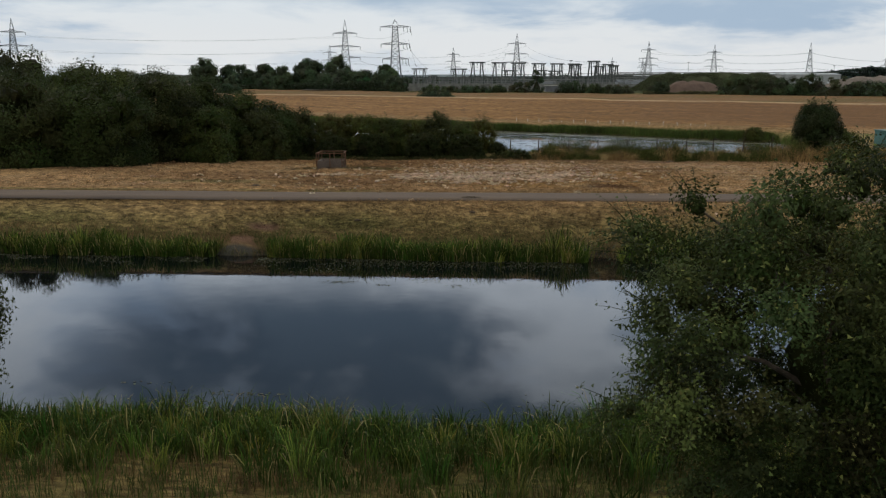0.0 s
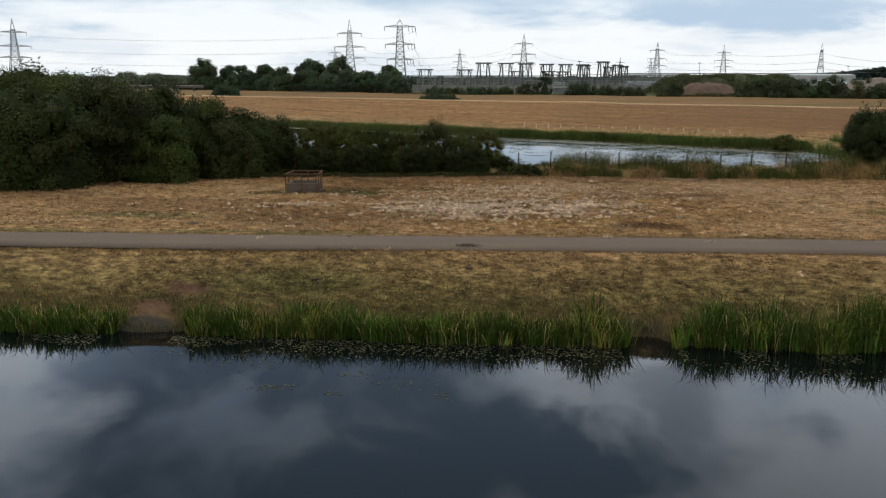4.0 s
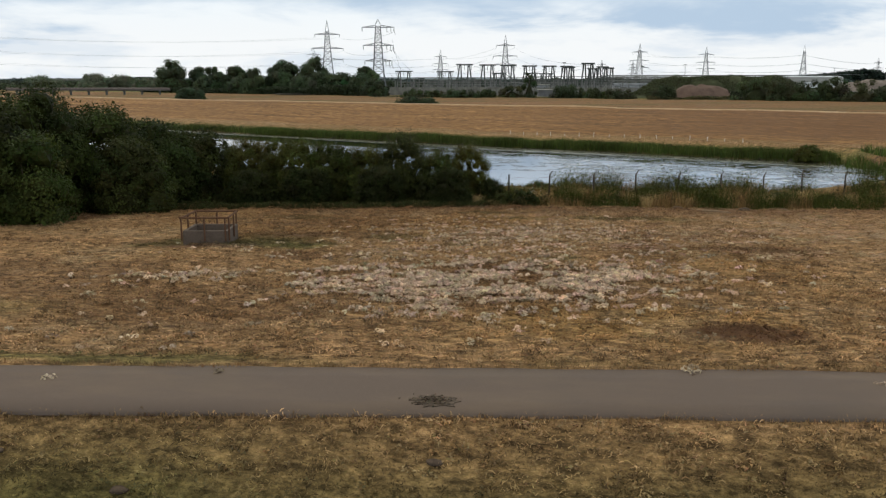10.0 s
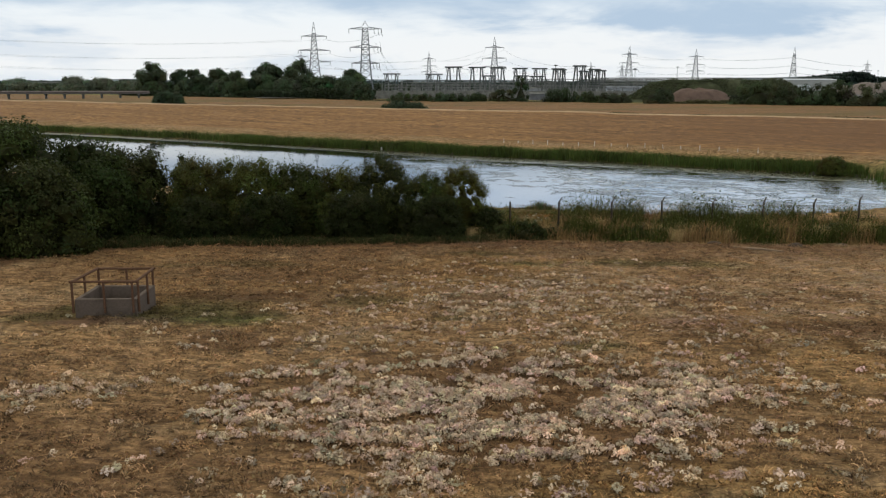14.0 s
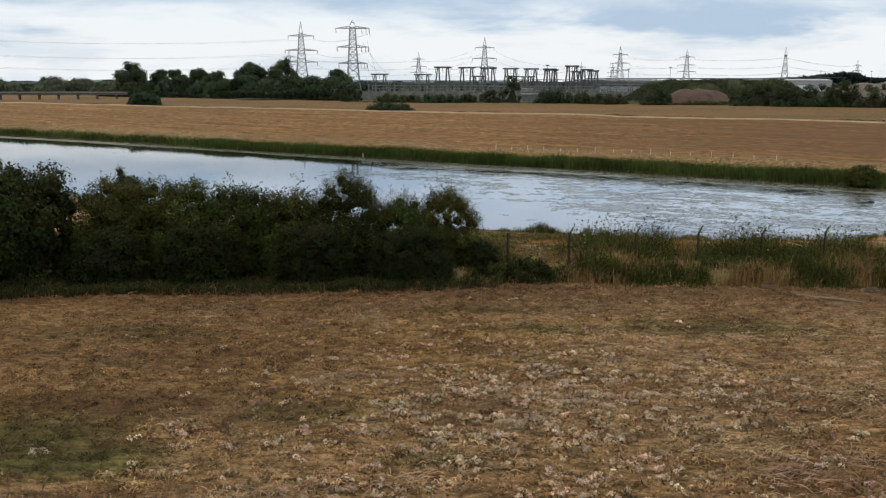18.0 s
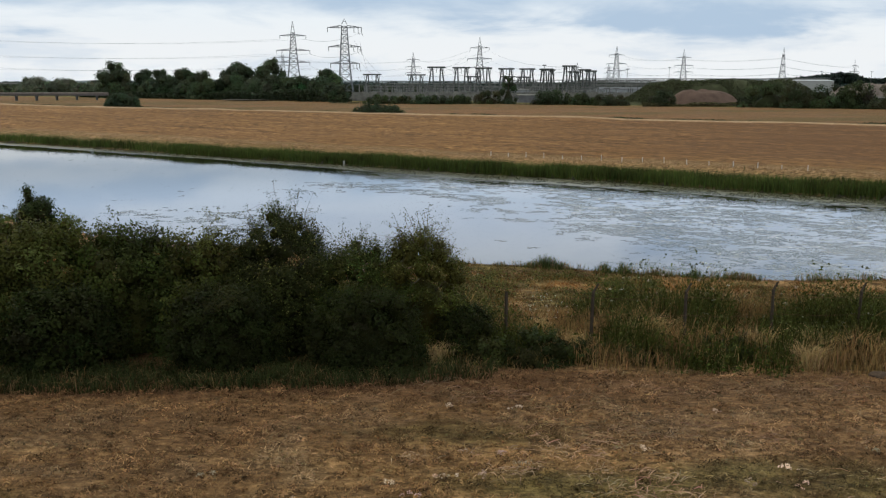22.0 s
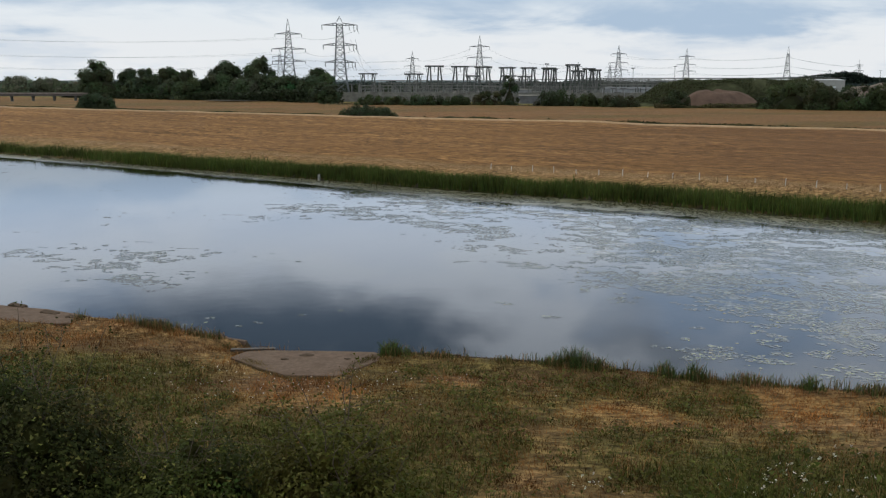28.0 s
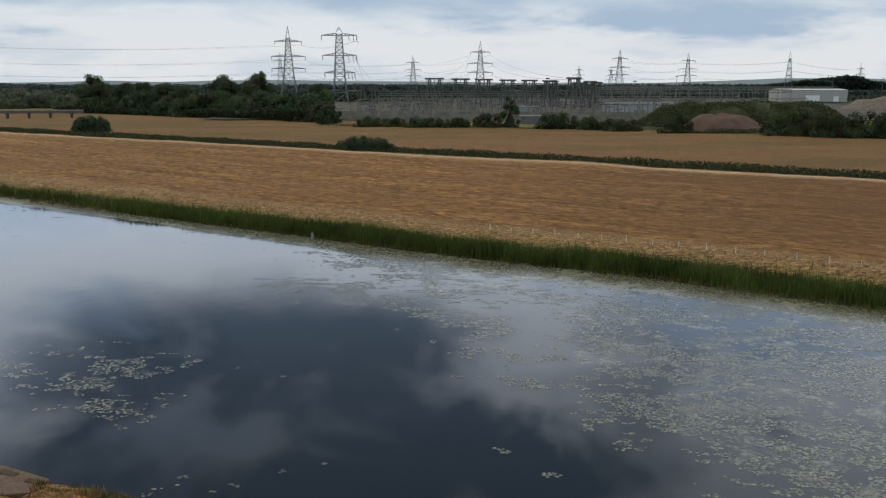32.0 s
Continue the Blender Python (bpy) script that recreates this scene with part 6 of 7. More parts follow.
# ---- the wire fence with cranked concrete posts ----
fence = thing("wire_fence", "old fence of cranked concrete posts with slack wires in tall weeds", "fence", (1.0, 86.5, 0))
POST = surface("dark_concrete_post", (0.045, 0.034, 0.024), 0.9, 16.0, 0.3, bump=0.3)
tops = []
for i in range(15):
    fx = 0.98 + 2.95 * i + (0.0, -0.14, 0.02, 0.03, 0.06, 0.07, 0.18, -0.04)[i % 8] * (i < 8)
    fy = 86.45 + 0.088 * (fx - 1) + (0.35 if i == 0 else 0.05 * math.sin(i * 2.1))
    g = float(land(fx, fy))
    tall = 2.02 if i < 2 else 2.05 + 0.05 * math.sin(i * 3)
    lean = 0.03 * math.sin(i * 1.7)
    tops.append((fx, fy, g, tall, lean))
    pts = [(fx, fy, g - 0.2), (fx + lean * 0.5, fy, g + tall * 0.5), (fx + lean, fy, g + tall)]
    if i:
        pts += [(fx + lean + 0.16, fy + 0.10, g + tall + 0.24), (fx + lean + 0.19, fy + 0.12, g + tall + 0.27)]
    tv, tf = tubes([(np.array(pts) - [1.0, 86.5, 0], [0.062, 0.058, 0.052, 0.042, 0.028][:len(pts)])], 4)
    part_of(fence, "post", mesh_from("post", tv, tf, POST))
for frac in (0.35, 0.62, 0.92):
    pts = []
    for i, (fx, fy, g, tall, lean) in enumerate(tops):
        pts.append((fx + lean * frac, fy - 0.07, g + tall * frac))
        if i + 1 < len(tops):
            nx_, ny_, ng = tops[i + 1][:3]
            pts.append(((fx + nx_) / 2, (fy + ny_) / 2 - 0.07, (g + ng) / 2 + tall * frac - 0.07))
    tv, tf = tubes([(np.array(pts) - [1.0, 86.5, 0], 0.006)], 4)
    part_of(fence, "wire", mesh_from("wire", tv, tf, RUST))

# ---- white stakes at the foot of the flood bank ----
stake_row = thing("stake_row", "row of thin white stakes along the foot of the bank", "fence", (12.7, 160.4, 0))
for i in range(-5, 11):
    sx, sy = 12.7 + 2.08 * i, 160.4 - 1.66 * i + 0.0
    sy = interp(BANK_LINE, sx) + 7.6 + 0.15 * math.sin(i * 2.3)
    g = float(land(sx, sy))
    tall = 0.55 + 0.12 * math.sin(i * 1.9)
    tv, tf = tubes([(np.array([[sx, sy, g - 0.1], [sx + 0.03 * math.sin(i), sy, g + tall]]) - [12.7, 160.4, 0], [0.035, 0.03])], 4)
    part_of(stake_row, "stake", mesh_from("stake", tv, tf, WHITE_PAINT))
bm = bmesh.new()
box(bm, (-0.13, -0.03, -0.3), (0.13, 0.03, 0.40), 0.01)
ob = thing("marker_post", "white marker board standing in the reeds", "marker", (-16.25, 168.4, -2.75))
ob.matrix_basis = pose(-16.25, float(interp(FAR_SHORE, -16.25)) - 0.4, -2.75)
part("board", bm, surface("dull_white_board", (0.36, 0.35, 0.31), 0.7, 20.0, 0.2, bump=0.1), ob)
bm = bmesh.new()
box(bm, (-0.05, 0.04, -0.8), (0.05, 0.12, 0.5))
part("support", bm, OLD_WOOD, ob)

# ---- teal cabin beyond the round bush ----
cab = thing("cabin", "small teal green metal cabin beyond the bushes", "cabin", (46.6, 106.5, float(land(46.6, 106.5)) - 0.1), 8)
TEAL = surface("teal_metal", (0.045, 0.115, 0.10), 0.6, 4.0, 0.15)
bm = bmesh.new()
box(bm, (-1.4, -1.1, 0), (1.4, 1.1, 2.1), 0.03)
part("body", bm, TEAL, cab)
bm = bmesh.new()
box(bm, (-1.5, -1.2, 2.1), (1.5, 1.2, 2.2), 0.02)
part("roof", bm, TEAL, cab)
bm = bmesh.new()
box(bm, (-0.5, -1.14, 0.1), (0.4, -1.1, 1.95), 0.01)
part("door", bm, surface("dark_teal_metal", (0.03, 0.075, 0.068), 0.6, 4.0, 0.15), cab)

# ---- pylons and power lines ----
def bars(pairs, radius):
    return tubes([(np.array(pq, float), radius) for pq in pairs], 4)


def pylon(at, turn, height, base, waist, arms, peak, label, member=0.155):
    """A lattice tower: four legs, crossed bracing, arms with insulators, and a peak. arms: (height, half length)."""
    ob = thing("pylon", label, "pylon", at, turn, "pylons")
    low_arm, top_arm = arms[-1][0], arms[0][0]

    def half(z):
        if z < low_arm:
            return base / 2 + (waist / 2 - base / 2) * (z / low_arm) ** 0.6
        return waist / 2 + (1.45 - waist / 2) * (z - low_arm) / (peak - low_arm)

    levels = [0.0]
    while levels[-1] < peak - 1.5:
        levels.append(min(levels[-1] + max(1.9, half(levels[-1]) * 1.3), peak))
    corners = ((-1, -1), (1, -1), (1, 1), (-1, 1))
    for cx, cy in corners:
        tv, tf = tubes([(np.array([[cx * half(z), cy * half(z), z] for z in levels]), np.linspace(member * 1.7, member, len(levels)))], 4)
        part_of(ob, "leg", mesh_from("leg", tv, tf, STEEL))
    pairs = []
    for a_, b_ in zip(levels, levels[1:]):
        for k in range(4):
            (x0, y0), (x1, y1) = corners[k], corners[(k + 1) % 4]
            pairs += [((x0 * half(a_), y0 * half(a_), a_), (x1 * half(b_), y1 * half(b_), b_)), ((x1 * half(a_), y1 * half(a_), a_), (x0 * half(b_), y0 * half(b_), b_)),
                      ((x0 * half(b_), y0 * half(b_), b_), (x1 * half(b_), y1 * half(b_), b_))]
    tv, tf = bars(pairs, member * 0.75)
    tagged(part_of(ob, "bracing", mesh_from("bracing", tv, tf, STEEL)), kind="stuff")
    tv, tf = bars([((cx * half(peak), cy * half(peak), peak), (0, 0, height)) for cx, cy in corners] + [((-0.6, 0, (peak + height) / 2), (0.6, 0, (peak + height) / 2))], member)
    part_of(ob, "peak", mesh_from("peak", tv, tf, STEEL))
    for z, reach in arms:
        for s in (-1, 1):
            w = half(z)
            tip = (s * reach, 0, z + 0.2)
            pairs = [((s * w, -w, z), tip), ((s * w, w, z), tip), ((s * w, -w, z + 1.3), tip), ((s * w, w, z + 1.3), tip)]
            for q in (0.25, 0.5, 0.75):
                x_ = s * (w + (reach - w) * q)
                pairs += [((x_, -w * (1 - q), z + 0.2 * q), (x_, w * (1 - q), z + 0.2 * q)), ((x_, w * (1 - q), z + 0.2 * q), (x_, w * (1 - q), z + 1.3 * (1 - q) + 0.2 * q)), ((x_, -w * (1 - q), z + 0.2 * q), (x_, -w * (1 - q), z + 1.3 * (1 - q) + 0.2 * q))]
            pairs.append(((0, 0, z + 0.1), tip))
            tv, tf = bars(pairs, member * 1.15)
            arm = part_of(ob, "crossarm", mesh_from("crossarm", tv, tf, STEEL))
            tv, tf = tubes([(np.array([[s * reach, 0, z + 0.2], [s * reach * 0.99, 0, z - 2.2]]), 0.2)], 5)
            part_of(arm, "insulator", mesh_from("insulator", tv, tf, DARK_STEEL), "dark string of insulator discs")
    return ob


GZ = 1.5
TALL_ARMS = ((42.5, 10.2), (31.2, 13.0), (22.0, 12.8))
tower = pylon((-140.5, 760, GZ), 8, 54.0, 14.0, 6.6, TALL_ARMS, 45.0, "tall grey lattice pylon with three pairs of arms")
SPOTS = {"A": (-140.5, 760, 8, 1.0), "L": (-415, 719, 20, 1.0), "C": (9.2, 983, 4, 0.98), "D": (-88, 1419, -8, 0.97), "B2": (-264, 1300, 10, 0.97), "E": (285.7, 1261, -6, 0.93), "M": (187, 1206, 5, 0.97), "F": (381.7, 1158, 68, 0.90), "N": (232, 1560, 10, 0.72), "O": (196, 1700, 12, 0.8), "P": (640, 1560, 20, 0.8)}
for key, (tx, ty, turn, scale) in SPOTS.items():
    if key != "A":
        ob = copy_thing(tower, pose(tx, ty, GZ, 0, 0, turn))
        ob.scale = (scale, scale, scale)
TENSION_ARMS = ((36.8, 9.7), (26.1, 9.2), (16.8, 8.3))
tension = pylon((-72.1, 566, GZ), 3, 41.7, 9.4, 5.4, TENSION_ARMS, 38.8, "grey lattice terminal pylon with drop lines beside the trees", 0.125)
for z, reach in TENSION_ARMS:
    for q in (0.55, 0.8, 1.0):
        tv, tf = tubes([(np.array([[reach * q, 0, z], [reach * q + 0.1, 0, z - 2.6], [reach * q + 0.9, -0.5, z - 4.6 * q]]), [0.15, 0.15, 0.08])], 5)
        part_of(tension, "insulator", mesh_from("insulator", tv, tf, DARK_STEEL))

WIRE = surface("dark_cable", (0.16, 0.17, 0.18), 0.6, 1.0, 0.1, metal=0.3, bump=0)


def span(p, q, sag, radius):
    s_ = np.linspace(0, 1, 17)[:, None]
    pts = np.array(p) * (1 - s_) + np.array(q) * s_
    pts[:, 2] -= (4 * sag * s_ * (1 - s_))[:, 0]
    return pts, radius


def arm_tip(key, level, s):
    tx, ty, turn, scale = SPOTS[key]
    z, reach = TALL_ARMS[level]
    c_, s2 = math.cos(radians(turn)), math.sin(radians(turn))
    return (tx + c_ * s * reach * scale, ty + s2 * s * reach * scale, GZ + (z - 2.6) * scale)


def line_between(a_, b_, sag, radius, sides=(-1, 1), levels=(0, 1, 2)):
    ob = thing("power_line", "thin dark overhead power cables strung between pylons", "cable", (0, 0, 0), 0, "overhead lines")
    for s in sides:
        for level in levels:
            p = arm_tip(a_, level, s) if isinstance(a_, str) else a_[level]
            q = arm_tip(b_, level, s) if isinstance(b_, str) else b_[level]
            tv, tf = tubes([span(p, q, sag, radius)], 4)
            part_of(ob, "cable", mesh_from("cable", tv, tf, WIRE))


line_between("A", "L", 4, 0.045)
line_between("E", "F", 3, 0.08)
line_between("M", "E", 3, 0.08)
line_between("F", "P", 3, 0.09)
line_between("D", "B2", 4, 0.08)
line_between("C", "D", 5, 0.08)
line_between("A", [(-72 + 9, 566, 35.5), (-72 + 8.5, 566, 25), (-72 + 7.8, 566, 16)], 3, 0.07, (1,))
line_between("C", [(46, 468, 14.5), (49, 470, 14.5), (52, 472, 14)], 4, 0.06, (1,))
line_between("C", [(-16, 484, 14.5), (-13, 486, 14.5), (-10, 488, 14)], 4, 0.06, (-1,))
ob = thing("drop_line", "slack drop cables from the terminal pylon to the gantries", "cable", (0, 0, 0), 0, "overhead lines")
for p, q in (((-63.5, 566, 31), (-56, 549, 12)), ((-64, 566, 21), (-52, 549, 12)), ((-65, 566, 11), (-58, 549, 10)), ((-66.5, 566, 31), (-50, 552, 12))):
    tv, tf = tubes([span(p, q, 2.0, 0.055)], 4)
    part_of(ob, "cable", mesh_from("cable", tv, tf, WIRE))

# ---- the substation ----
def gantry(at, width, height, turn=0, label="dark steel gantry on splayed legs in the substation"):
    ob = thing("gantry", label, "gantry", at, turn, "gantries of the substation")
    for s in (-1, 1):
        for k in (-1, 1):
            tv, tf = tubes([(np.array([[s * width * 0.38 + k * 1.5, 0, 0], [s * width * 0.30 + k * 0.35, 0, height]]), [0.40, 0.32])], 4)
            part_of(ob, "leg", mesh_from("leg", tv, tf, DARK_STEEL))
    bm = bmesh.new()
    box(bm, (-width * 0.60, -0.6, height), (width * 0.60, 0.6, height + 0.72), 0.2)
    beam = part("beam", bm, DARK_STEEL, ob)
    for s in (-0.46, 0.0, 0.46):
        tv, tf = tubes([(np.array([[s * width, -0.3, height + 0.1], [s * width * 1.06, -1.0, height - 2.4]]), [0.13, 0.10])], 5)
        part_of(beam, "insulator", mesh_from("insulator", tv, tf, DARK_STEEL))
    return ob


for gx0, gy0, gw, gh in ((-54.7, 549, 8.6, 10.2), (-30, 545, 8.6, 10.0), (-16.5, 484, 7.4, 13.0), (-4.6, 484, 7.2, 12.8), (6.0, 486, 7.0, 12.6), (17.0, 486, 6.6, 12.3), (27.0, 486, 6.4, 12.2), (35.8, 482, 5.6, 12.0), (37.8, 492, 5.4, 11.8), (45.0, 467, 5.6, 13.2), (53.0, 474, 5.0, 11.6), (57.5, 486, 4.8, 11.2), (51.0, 500, 5.0, 11.0), (1.5, 540, 7.0, 9.0), (20.0, 540, 7.0, 9.0), (29.0, 548, 7.0, 8.8)):
    gantry((gx0, gy0, GZ), gw, gh)

r = np.random.default_rng(71)
POLE = surface("grey_busbar_steel", (0.150, 0.150, 0.138), 0.75, 0.6, 0.35, metal=0.1, bump=0)


def bus_frame(x0, x1, y, z, gap, turn=0.0):
    """A long low frame: posts and two rails."""
    ob = thing("busbar_frame", "long low grey busbar frame on slim posts", "busbar frame", (x0, y, GZ), turn, "busbar frames of the substation")
    n = max(2, int((x1 - x0) / gap))
    for i in range(n + 1):
        px_ = (x1 - x0) * i / n
        tv, tf = tubes([(np.array([[px_, 0, 0], [px_, 0, z]]), 0.17)], 4)
        part_of(ob, "post", mesh_from("post", tv, tf, POLE))
    for zz in (z, z - 1.3):
        tv, tf = tubes([(np.array([[0, 0, zz], [(x1 - x0) / 2, 0, zz], [x1 - x0, 0, zz]]), 0.16)], 4)
        part_of(ob, "rail", mesh_from("rail", tv, tf, POLE))


for x0, x1, y, z in ((-48, 10, 455, 4.6), (5, 62, 440, 4.2), (-44, 40, 500, 5.6), (50, 120, 480, 6.6), (60, 165, 540, 8.0), (70, 215, 610, 8.6), (90, 250, 690, 9.0), (-50, 30, 560, 7.0), (20, 95, 520, 7.4), (55, 140, 450, 5.0)):
    bus_frame(x0, x1, y, z, 6.5)
for i in range(330):
    ex, ey = r.uniform(-44, 118), r.uniform(362, 540)
    eh = r.uniform(2.6, 6.0)
    if i % 9 == 0:
        ob = thing("transformer", "grey substation transformer box with bushings", "transformer", (ex, ey, GZ), r.uniform(0, 20), "switchgear of the substation")
        bm = bmesh.new()
        box(bm, (-1.6, -1.2, 0), (1.6, 1.2, 2.6), 0.1)
        tank = part("tank", bm, POLE, ob)
        for s in (-0.9, 0, 0.9):
            tv, tf = tubes([(np.array([[s, 0, 2.6], [s, 0, 4.2]]), [0.22, 0.12])], 5)
            part_of(tank, "bushing", mesh_from("bushing", tv, tf, DARK_STEEL))
    else:
        ob = thing("insulator_post", "slim grey switchgear post with a crossbar", "insulator post", (ex, ey, GZ), 0, "switchgear of the substation")
        tv, tf = tubes([(np.array([[0, 0, 0], [0, 0, eh]]), [0.26, 0.16])], 5)
        part_of(ob, "column", mesh_from("column", tv, tf, POLE))
        tv, tf = tubes([(np.array([[-1.1, 0, eh], [1.1, 0, eh]]), 0.13)], 4)
        part_of(ob, "crossbar", mesh_from("crossbar", tv, tf, DARK_STEEL))
PALE_GREY = surface("pale_grey_fence", (0.155, 0.150, 0.130), 0.85, 0.5, 0.4, bump=0)
fence2 = thing("palisade_fence", "pale grey security fence round the substation", "fence", (-40, 352, GZ))
for i in range(40):
    bm = bmesh.new()
    x0 = i * 2.9
    y0 = -0.22 * i + (0 if i < 30 else -(i - 30) * 0.3)
    for k in range(7):
        box(bm, (x0 + k * 0.41, y0, 0), (x0 + k * 0.41 + 0.36, y0 + 0.05, 2.9 + 0.06 * (k % 2)))
    box(bm, (x0, y0 + 0.05, 0.5), (x0 + 2.9, y0 + 0.1, 0.62))
    box(bm, (x0, y0 + 0.05, 2.3), (x0 + 2.9, y0 + 0.1, 2.42))
    part("panel", bm, PALE_GREY, fence2)


def shed(name, label, at, size, turn, wall_mat, roof_mat, pitch=0.5, doors=()):
    ob = thing(name, label, "building", at, turn)
    L, Wd, Hh = size
    bm = bmesh.new()
    box(bm, (0, 0, 0), (L, Wd, Hh))
    part("wall", bm, wall_mat, ob)
    bm = bmesh.new()
    q = [bm.verts.new(c_) for c_ in ((-0.3, -0.3, Hh + 0.02), (L + 0.3, -0.3, Hh + 0.02), (L + 0.3, Wd + 0.3, Hh + 0.02), (-0.3, Wd + 0.3, Hh + 0.02), (-0.3, Wd / 2, Hh + pitch), (L + 0.3, Wd / 2, Hh + pitch))]
    for ids in ((0, 1, 5, 4), (2, 3, 4, 5), (0, 4, 3), (1, 2, 5), (0, 3, 2, 1)):
        bm.faces.new([q[k] for k in ids])
    part("roof", bm, roof_mat, ob)
    for d0, d1, dh in doors:
        bm = bmesh.new()
        box(bm, (d0, -0.08, 0.0), (d1, -0.01, dh))
        part("door", bm, surface(name + "_door", (0.62, 0.63, 0.63), 0.6, 2.0, 0.1, bump=0), ob)
    return ob


SHEET = surface("pale_sheet_cladding", (0.30, 0.29, 0.26), 0.6, 0.6, 0.12, stain_amount=0.2, bump=0)
DARK_SHEET = surface("dark_sheet_roof", (0.075, 0.08, 0.085), 0.7, 0.6, 0.2, bump=0)
shed("warehouse", "long low pale warehouse beyond the spoil heap", (181, 600, 2.2), (38, 22, 6.6), 0, SHEET, surface("light_roof", (0.36, 0.37, 0.36), 0.5, 0.5, 0.1, bump=0), 0.8, ((14, 22, 3.6), (30, 33, 3.0)))
shed("switch_house", "long dark-roofed switch house in the substation", (52, 418, GZ), (26, 8, 3.4), 3, surface("grey_wall", (0.25, 0.26, 0.26), 0.8, 1.0, 0.2, bump=0), DARK_SHEET, 0.9)
shed("relay_house", "small grey flat-roofed building behind the fence", (14, 378, GZ), (7, 5, 3.6), 0, surface("light_wall", (0.22, 0.225, 0.22), 0.8, 1.0, 0.15, bump=0), PALE_GREY, 0.3)
shed("relay_house", "small dark shed at the substation gate", (14.5, 330, GZ), (6, 4, 2.2), 6, surface("grey_shed_wall", (0.12, 0.12, 0.12), 0.8, 1.0, 0.2, bump=0), PALE_GREY, 0.3)
for lx, ly, lh in ((30.5, 430, 13.0), (72, 470, 12.0), (64, 300, 5.0), (250, 700, 14.0), (330, 800, 15.0), (120, 600, 15.0)):
    ob = thing("light_mast", "slim grey lamp mast", "mast", (lx, ly, GZ), 0, "masts")
    tv, tf = tubes([(np.array([[0, 0, 0], [0, 0, lh]]), [0.18, 0.10])], 5)
    part_of(ob, "pole", mesh_from("pole", tv, tf, POLE))
    bm = bmesh.new()
    box(bm, (-0.8, -0.2, lh), (0.8, 0.2, lh + 0.4), 0.05)
    part("lamp_head", bm, DARK_STEEL, ob)

# ---- the pipe bridge ----
br = thing("pipe_bridge", "long dark pipe bridge on short trestles beyond the bank", "pipe bridge", (-190, 366, 0.9), 6)
for i in range(9):
    bm = bmesh.new()
    for s in (-0.55, 0.55):
        box(bm, (i * 7.0 - 0.22, s - 0.2, -0.3), (i * 7.0 + 0.22, s + 0.2, 2.0), 0.03)
    box(bm, (i * 7.0 - 0.3, -0.95, 1.7), (i * 7.0 + 0.3, 0.95, 2.05), 0.03)
    part("trestle", bm, DARK_STEEL, br)
bm = bmesh.new()
box(bm, (-4, -0.9, 2.05), (60, 0.9, 2.5), 0.05)
part("deck", bm, surface("weathered_deck", (0.10, 0.09, 0.08), 0.9, 1.5, 0.3, bump=0), br)
for s in (-0.45, 0.4):
    tv, tf = tubes([(np.array([[-4, s, 2.85], [28, s, 2.85], [60, s, 2.85]]), 0.36)], 10)
    part_of(br, "pipe", mesh_from("pipe", tv, tf, surface("brown_pipe", (0.15, 0.125, 0.11), 0.75, 1.0, 0.3, bump=0) if "brown_pipe" not in bpy.data.materials else bpy.data.materials["brown_pipe"], None, True))
fr = thing("portal_frame", "pale steel portal frame beyond the pipe bridge", "frame", (-254, 500, GZ))
for px_ in (0, 4, 9, 26):
    tv, tf = tubes([(np.array([[px_, 0, -1], [px_, 0, 6.0]]), 0.3)], 4)
    part_of(fr, "post", mesh_from("post", tv, tf, PALE_GREY))
bm = bmesh.new()
box(bm, (-2, -0.5, 5.4), (30, 0.5, 6.2))
part("beam", bm, PALE_GREY, fr)

# ---- spoil heap ----
def heap(name, label, cx, cy, rx, ry, high, mat, seed, flat=0.0):
    n = 48
    gx2, gy2 = np.meshgrid(np.linspace(-1, 1, n), np.linspace(-1, 1, n))
    q = np.sqrt(np.abs(gx2) ** 2.6 + np.abs(gy2) ** 2.6)
    z = high * (1 - smooth(q, flat, 1.0)) * (1 + 0.25 * value_noise(gx2 * rx, gy2 * ry, 5.0, seed)) + 0.30 * value_noise(gx2 * rx, gy2 * ry, 1.8, seed + 1) * (q < 0.95) - 0.4 * (q >= 0.98)
    k = (np.arange(n - 1)[:, None] * n + np.arange(n - 1)[None]).ravel()
    ob = thing(name, label, "heap", (cx, cy, GZ))
    part_of(ob, "mound", mesh_from("mound", np.stack([gx2.ravel() * rx, gy2.ravel() * ry, z.ravel()], 1), np.stack([k, k + 1, k + n + 1, k + n], 1), mat, None, True))
    return ob


RED_EARTH = surface("red_earth", (0.100, 0.067, 0.051), 0.95, 0.5, 0.3, stain=(0.7, 0.65, 0.6), stain_scale=0.25, bump=0.6, bump_distance=0.3)
ROUGH = surface("rough_grass", (0.055, 0.060, 0.030), 0.95, 0.6, 0.4, stain_scale=0.2, bump=0.6, bump_distance=0.3)
heap("spoil_heap", "overgrown spoil heap beside the substation", 70, 307, 31, 13, 5.6, ROUGH, 81, 0.4)
heap("earth_face", "bare reddish earth face of the spoil heap", 61.0, 295.0, 13.0, 7.5, 3.7, RED_EARTH, 83, 0.22)
heap("gravel_heap", "pale brown heap of gravel", 212, 472, 52, 16, 5.2, surface("pale_gravel", (0.14, 0.115, 0.096), 0.95, 0.6, 0.3, bump=0.5, bump_distance=0.2), 85, 0.6)
r = np.random.default_rng(72)
n = 34000
x, y = r.uniform(40, 101, n), r.uniform(294, 312, n)
top_z = 5.6 * (1 - smooth(np.sqrt(np.abs((x - 70) / 31) ** 2.6 + np.abs((y - 307) / 13) ** 2.6), 0.4, 1.0))
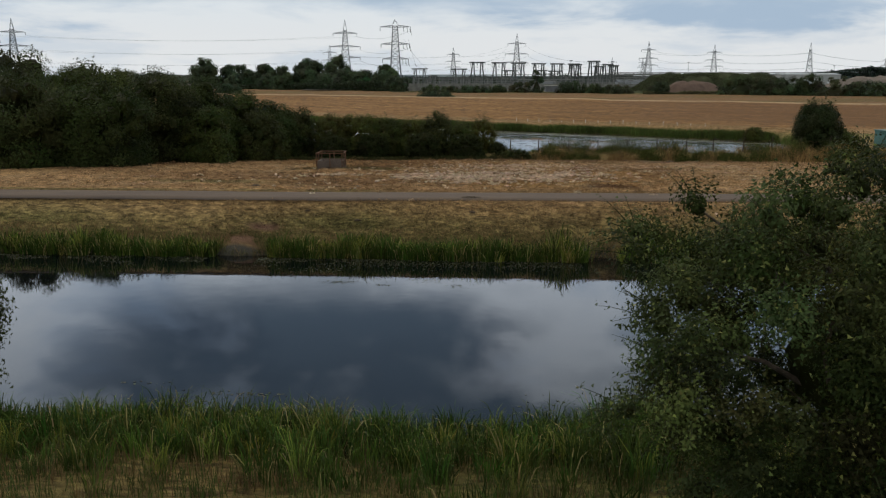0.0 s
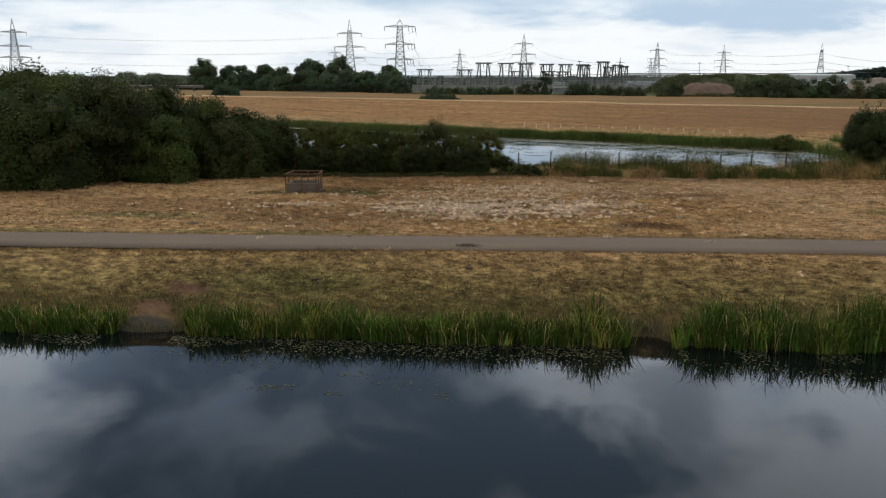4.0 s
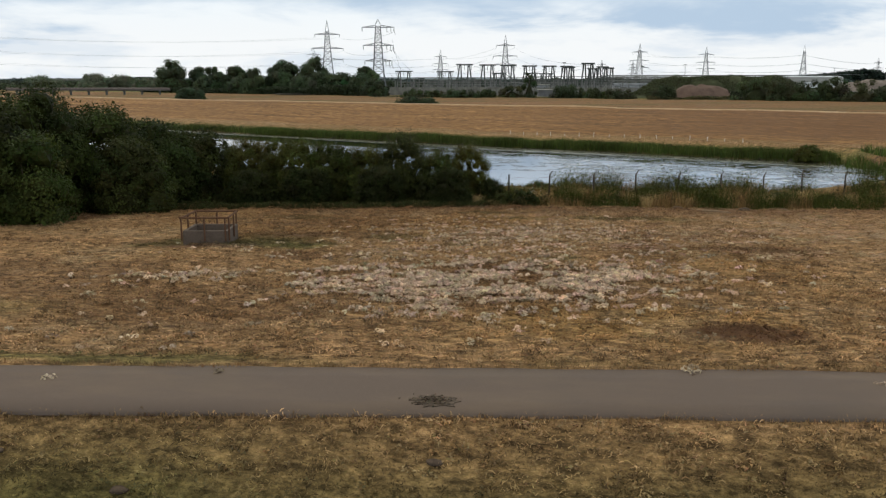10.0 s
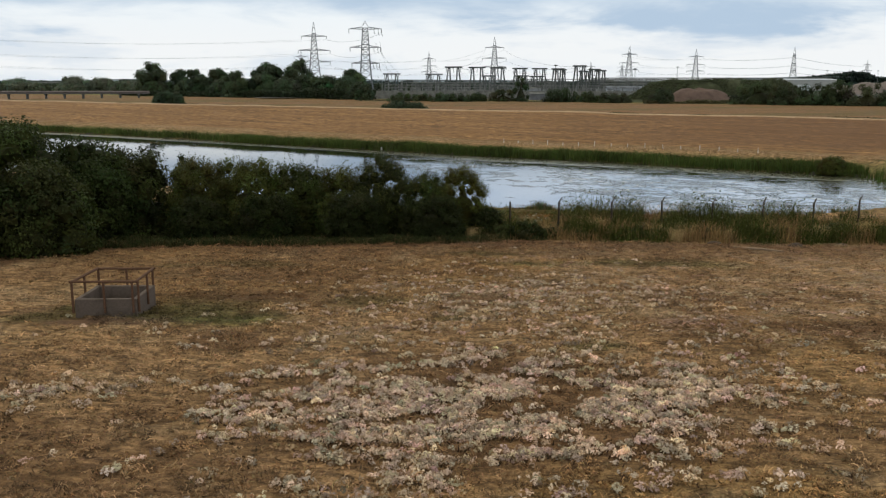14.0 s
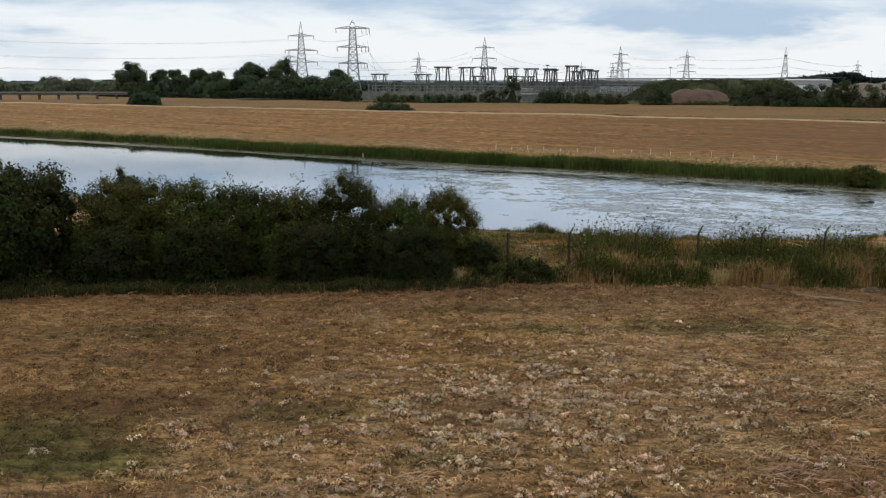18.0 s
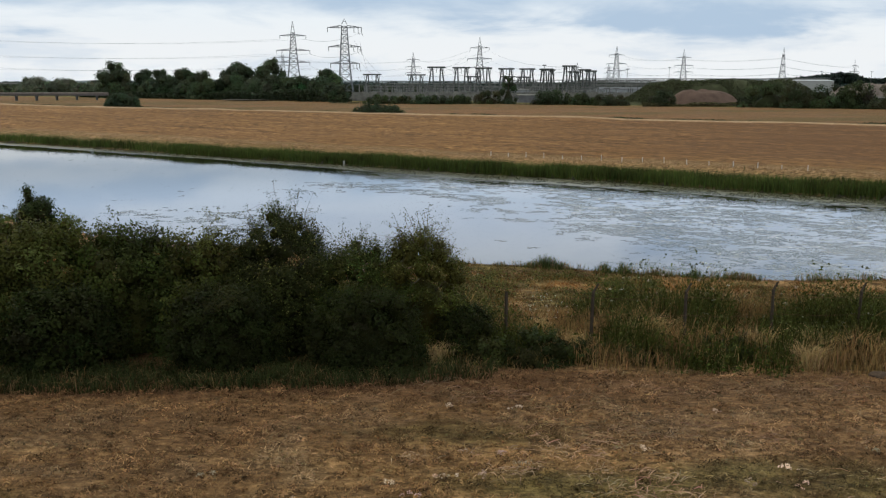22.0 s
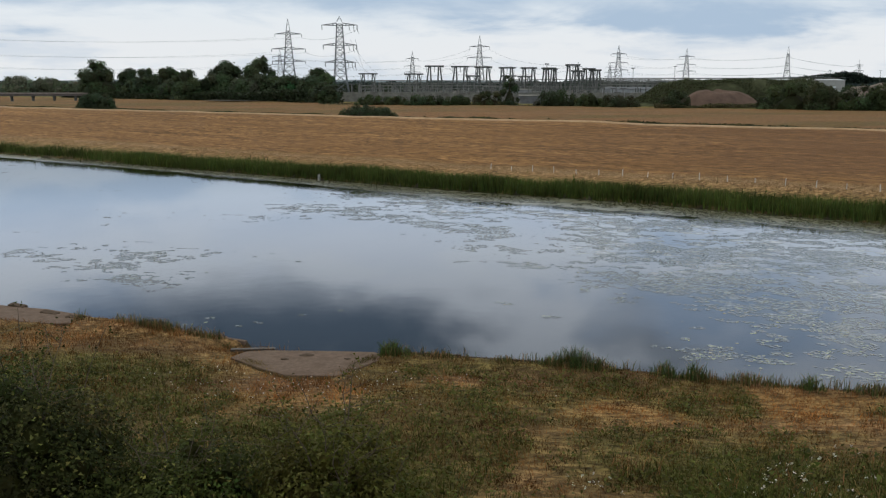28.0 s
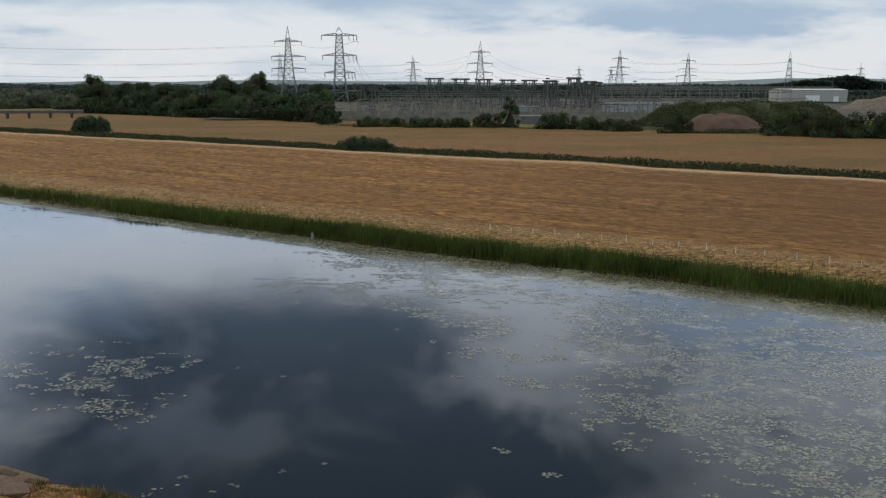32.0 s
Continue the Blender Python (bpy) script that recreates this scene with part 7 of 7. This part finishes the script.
keep = (top_z > 0.6) & ~((np.abs(x - 61) < 10.5 - 0.9 * np.maximum(y - 294, 0)) & (y < 299)) & (value_noise(x, y, 4, 73) > -0.95)
x, y, top_z = x[keep], y[keep], top_z[keep]
p = np.stack([x, y, GZ + top_z + r.uniform(0, 1, len(x)) * (1.1 + 0.7 * value_noise(x, y, 3, 74))], 1)
v, f, tn = leaves(p, 0.23, shades((0.060, 0.068, 0.032), len(p), r, 0.35), r, corners=3)
n = 3600
x, y = r.uniform(44, 80, n), 286.6 + r.normal(size=n) * 0.7
q = np.stack([x, y, GZ + r.uniform(0, 1, n) * (0.75 + 0.5 * value_noise(x, 0, 2.5, 75))], 1)
v, f, tn = joined((v, f, tn), leaves(q, 0.26, shades((0.085, 0.078, 0.036), n, r, 0.35), r, corners=3))
stuff("heap_scrub", v, f, LEAF, tn, "green scrub growing over the spoil heap", "scrub")


# ---- far woods and hills ----
def far_wood(name, x0, x1, y0, y1, high, n, size, colour, seed, label, bend=None):
    r = np.random.default_rng(seed)
    x = r.uniform(x0, x1, n)
    y = y0 + (y1 - y0) * (x - x0) / (x1 - x0) + r.uniform(-1, 1, n) * (14 if size > 0.5 else 3)
    top_ = high * (0.72 + 0.28 * value_noise(x, 0, 26, seed) + 0.20 * value_noise(x, 0, 9, seed + 1))
    if bend is not None:
        top_ = top_ + interp(bend, x)
    p = np.stack([x, y, GZ - 1 + np.maximum(top_, 1.0) * r.uniform(0, 1, n) ** 0.6], 1)
    v, f, tn = leaves(p, size * r.uniform(0.6, 1.4, n), shades(colour, n, r, 0.22), r, corners=3)
    stuff(name, v, f, LEAF, tn, label, "woods")


# the farthest belts are tinted bluer and paler: aerial haze in their colour
far_wood("far_wood", -260, -20, 520, 640, 7.0, 9000, 1.0, (0.040, 0.052, 0.030), 91, "dark belt of trees behind the field's edge")
far_wood("far_wood", -60, 260, 720, 760, 8.0, 9000, 1.1, (0.045, 0.060, 0.045), 92, "blue-green belt of trees behind the substation")
far_wood("far_wood", -900, -230, 900, 820, 9.0, 9000, 1.8, (0.050, 0.062, 0.042), 93, "far dark woodland on the plain")
far_wood("far_wood", 330, 1100, 1500, 1450, 6.0, 17000, 3.8, (0.030, 0.042, 0.032), 94, "dark wooded rise on the horizon", ((330, -2), (450, 2), (540, 13), (600, 17), (625, 9), (800, 8), (1100, 6)))
far_wood("far_wood", -1500, 900, 2300, 2300, 9.0, 6000, 4.6, (0.085, 0.105, 0.10), 95, "woodland along the horizon, tinted pale blue for haze")
far_wood("far_wood", -420, -160, 540, 500, 6.0, 7000, 1.0, (0.052, 0.064, 0.034), 96, "grey-green belt of willows beyond the pipe bridge")
far_wood("far_wood", 66, 150, 280, 262, 4.6, 14000, 0.28, (0.032, 0.041, 0.021), 88, "dark scrub hedge along the far field")
far_wood("far_wood", -165, -38, 428, 336, 4.6, 12000, 0.5, (0.030, 0.040, 0.020), 89, "dark hedge under the field trees")
far_wood("far_wood", -42, 52, 322, 296, 1.5, 4200, 0.27, (0.070, 0.072, 0.038), 87, "low scrub before the security fence")
far_wood("far_wood", 100, 420, 262, 330, 5.6, 6000, 0.8, (0.036, 0.046, 0.024), 97, "dark scrub belt beside the far field")
far_wood("far_wood", 190, 520, 660, 600, 7.0, 7000, 1.0, (0.045, 0.058, 0.036), 86, "dark belt of trees behind the gravel heap")
far_wood("far_wood", -500, 700, 900, 900, 8.0, 9000, 2.2, (0.042, 0.058, 0.050), 101, "belt of trees across the plain, tinted blue for haze")
far_wood("far_wood", -900, 1000, 1500, 1500, 9.0, 9000, 3.6, (0.052, 0.070, 0.064), 103, "far woodland on the plain, tinted blue for haze")
# pale blue base colour stands in for the haze over the hills
HAZE = surface("haze_tinted_hill", (0.16, 0.19, 0.20), 0.95, 0.004, 0.2, stain_scale=0.002, bump=0)
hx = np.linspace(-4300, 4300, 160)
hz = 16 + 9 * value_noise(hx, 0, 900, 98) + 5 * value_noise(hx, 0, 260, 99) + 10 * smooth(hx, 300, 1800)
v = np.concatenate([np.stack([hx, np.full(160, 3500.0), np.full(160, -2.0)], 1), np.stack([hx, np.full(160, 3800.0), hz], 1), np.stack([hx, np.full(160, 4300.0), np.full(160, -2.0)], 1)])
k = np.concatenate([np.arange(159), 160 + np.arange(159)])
tagged(new("backdrop", mesh_from("backdrop", v, np.stack([k, k + 1, k + 161, k + 160], 1), HAZE, None, True)), "low hills on the horizon, tinted blue for haze", "hills", kind="structure")

# the gravelled yard of the substation
yx, yy = np.meshgrid(np.linspace(-85, 190, 50), np.linspace(352, 720, 60))
yz = GZ + 0.38 + 0.05 * value_noise(yx, yy, 12, 26)
k = (np.arange(59)[:, None] * 50 + np.arange(49)[None]).ravel()
tagged(new("yard", mesh_from("yard", np.stack([yx.ravel(), yy.ravel(), yz.ravel()], 1), np.stack([k, k + 1, k + 51, k + 50], 1), surface("grey_gravel_yard", (0.075, 0.068, 0.054), 0.95, 0.3, 0.4, stain_scale=0.06, stain_amount=0.5, bump=0), None, True)), "grey gravel yard of the substation", "yard", kind="structure")
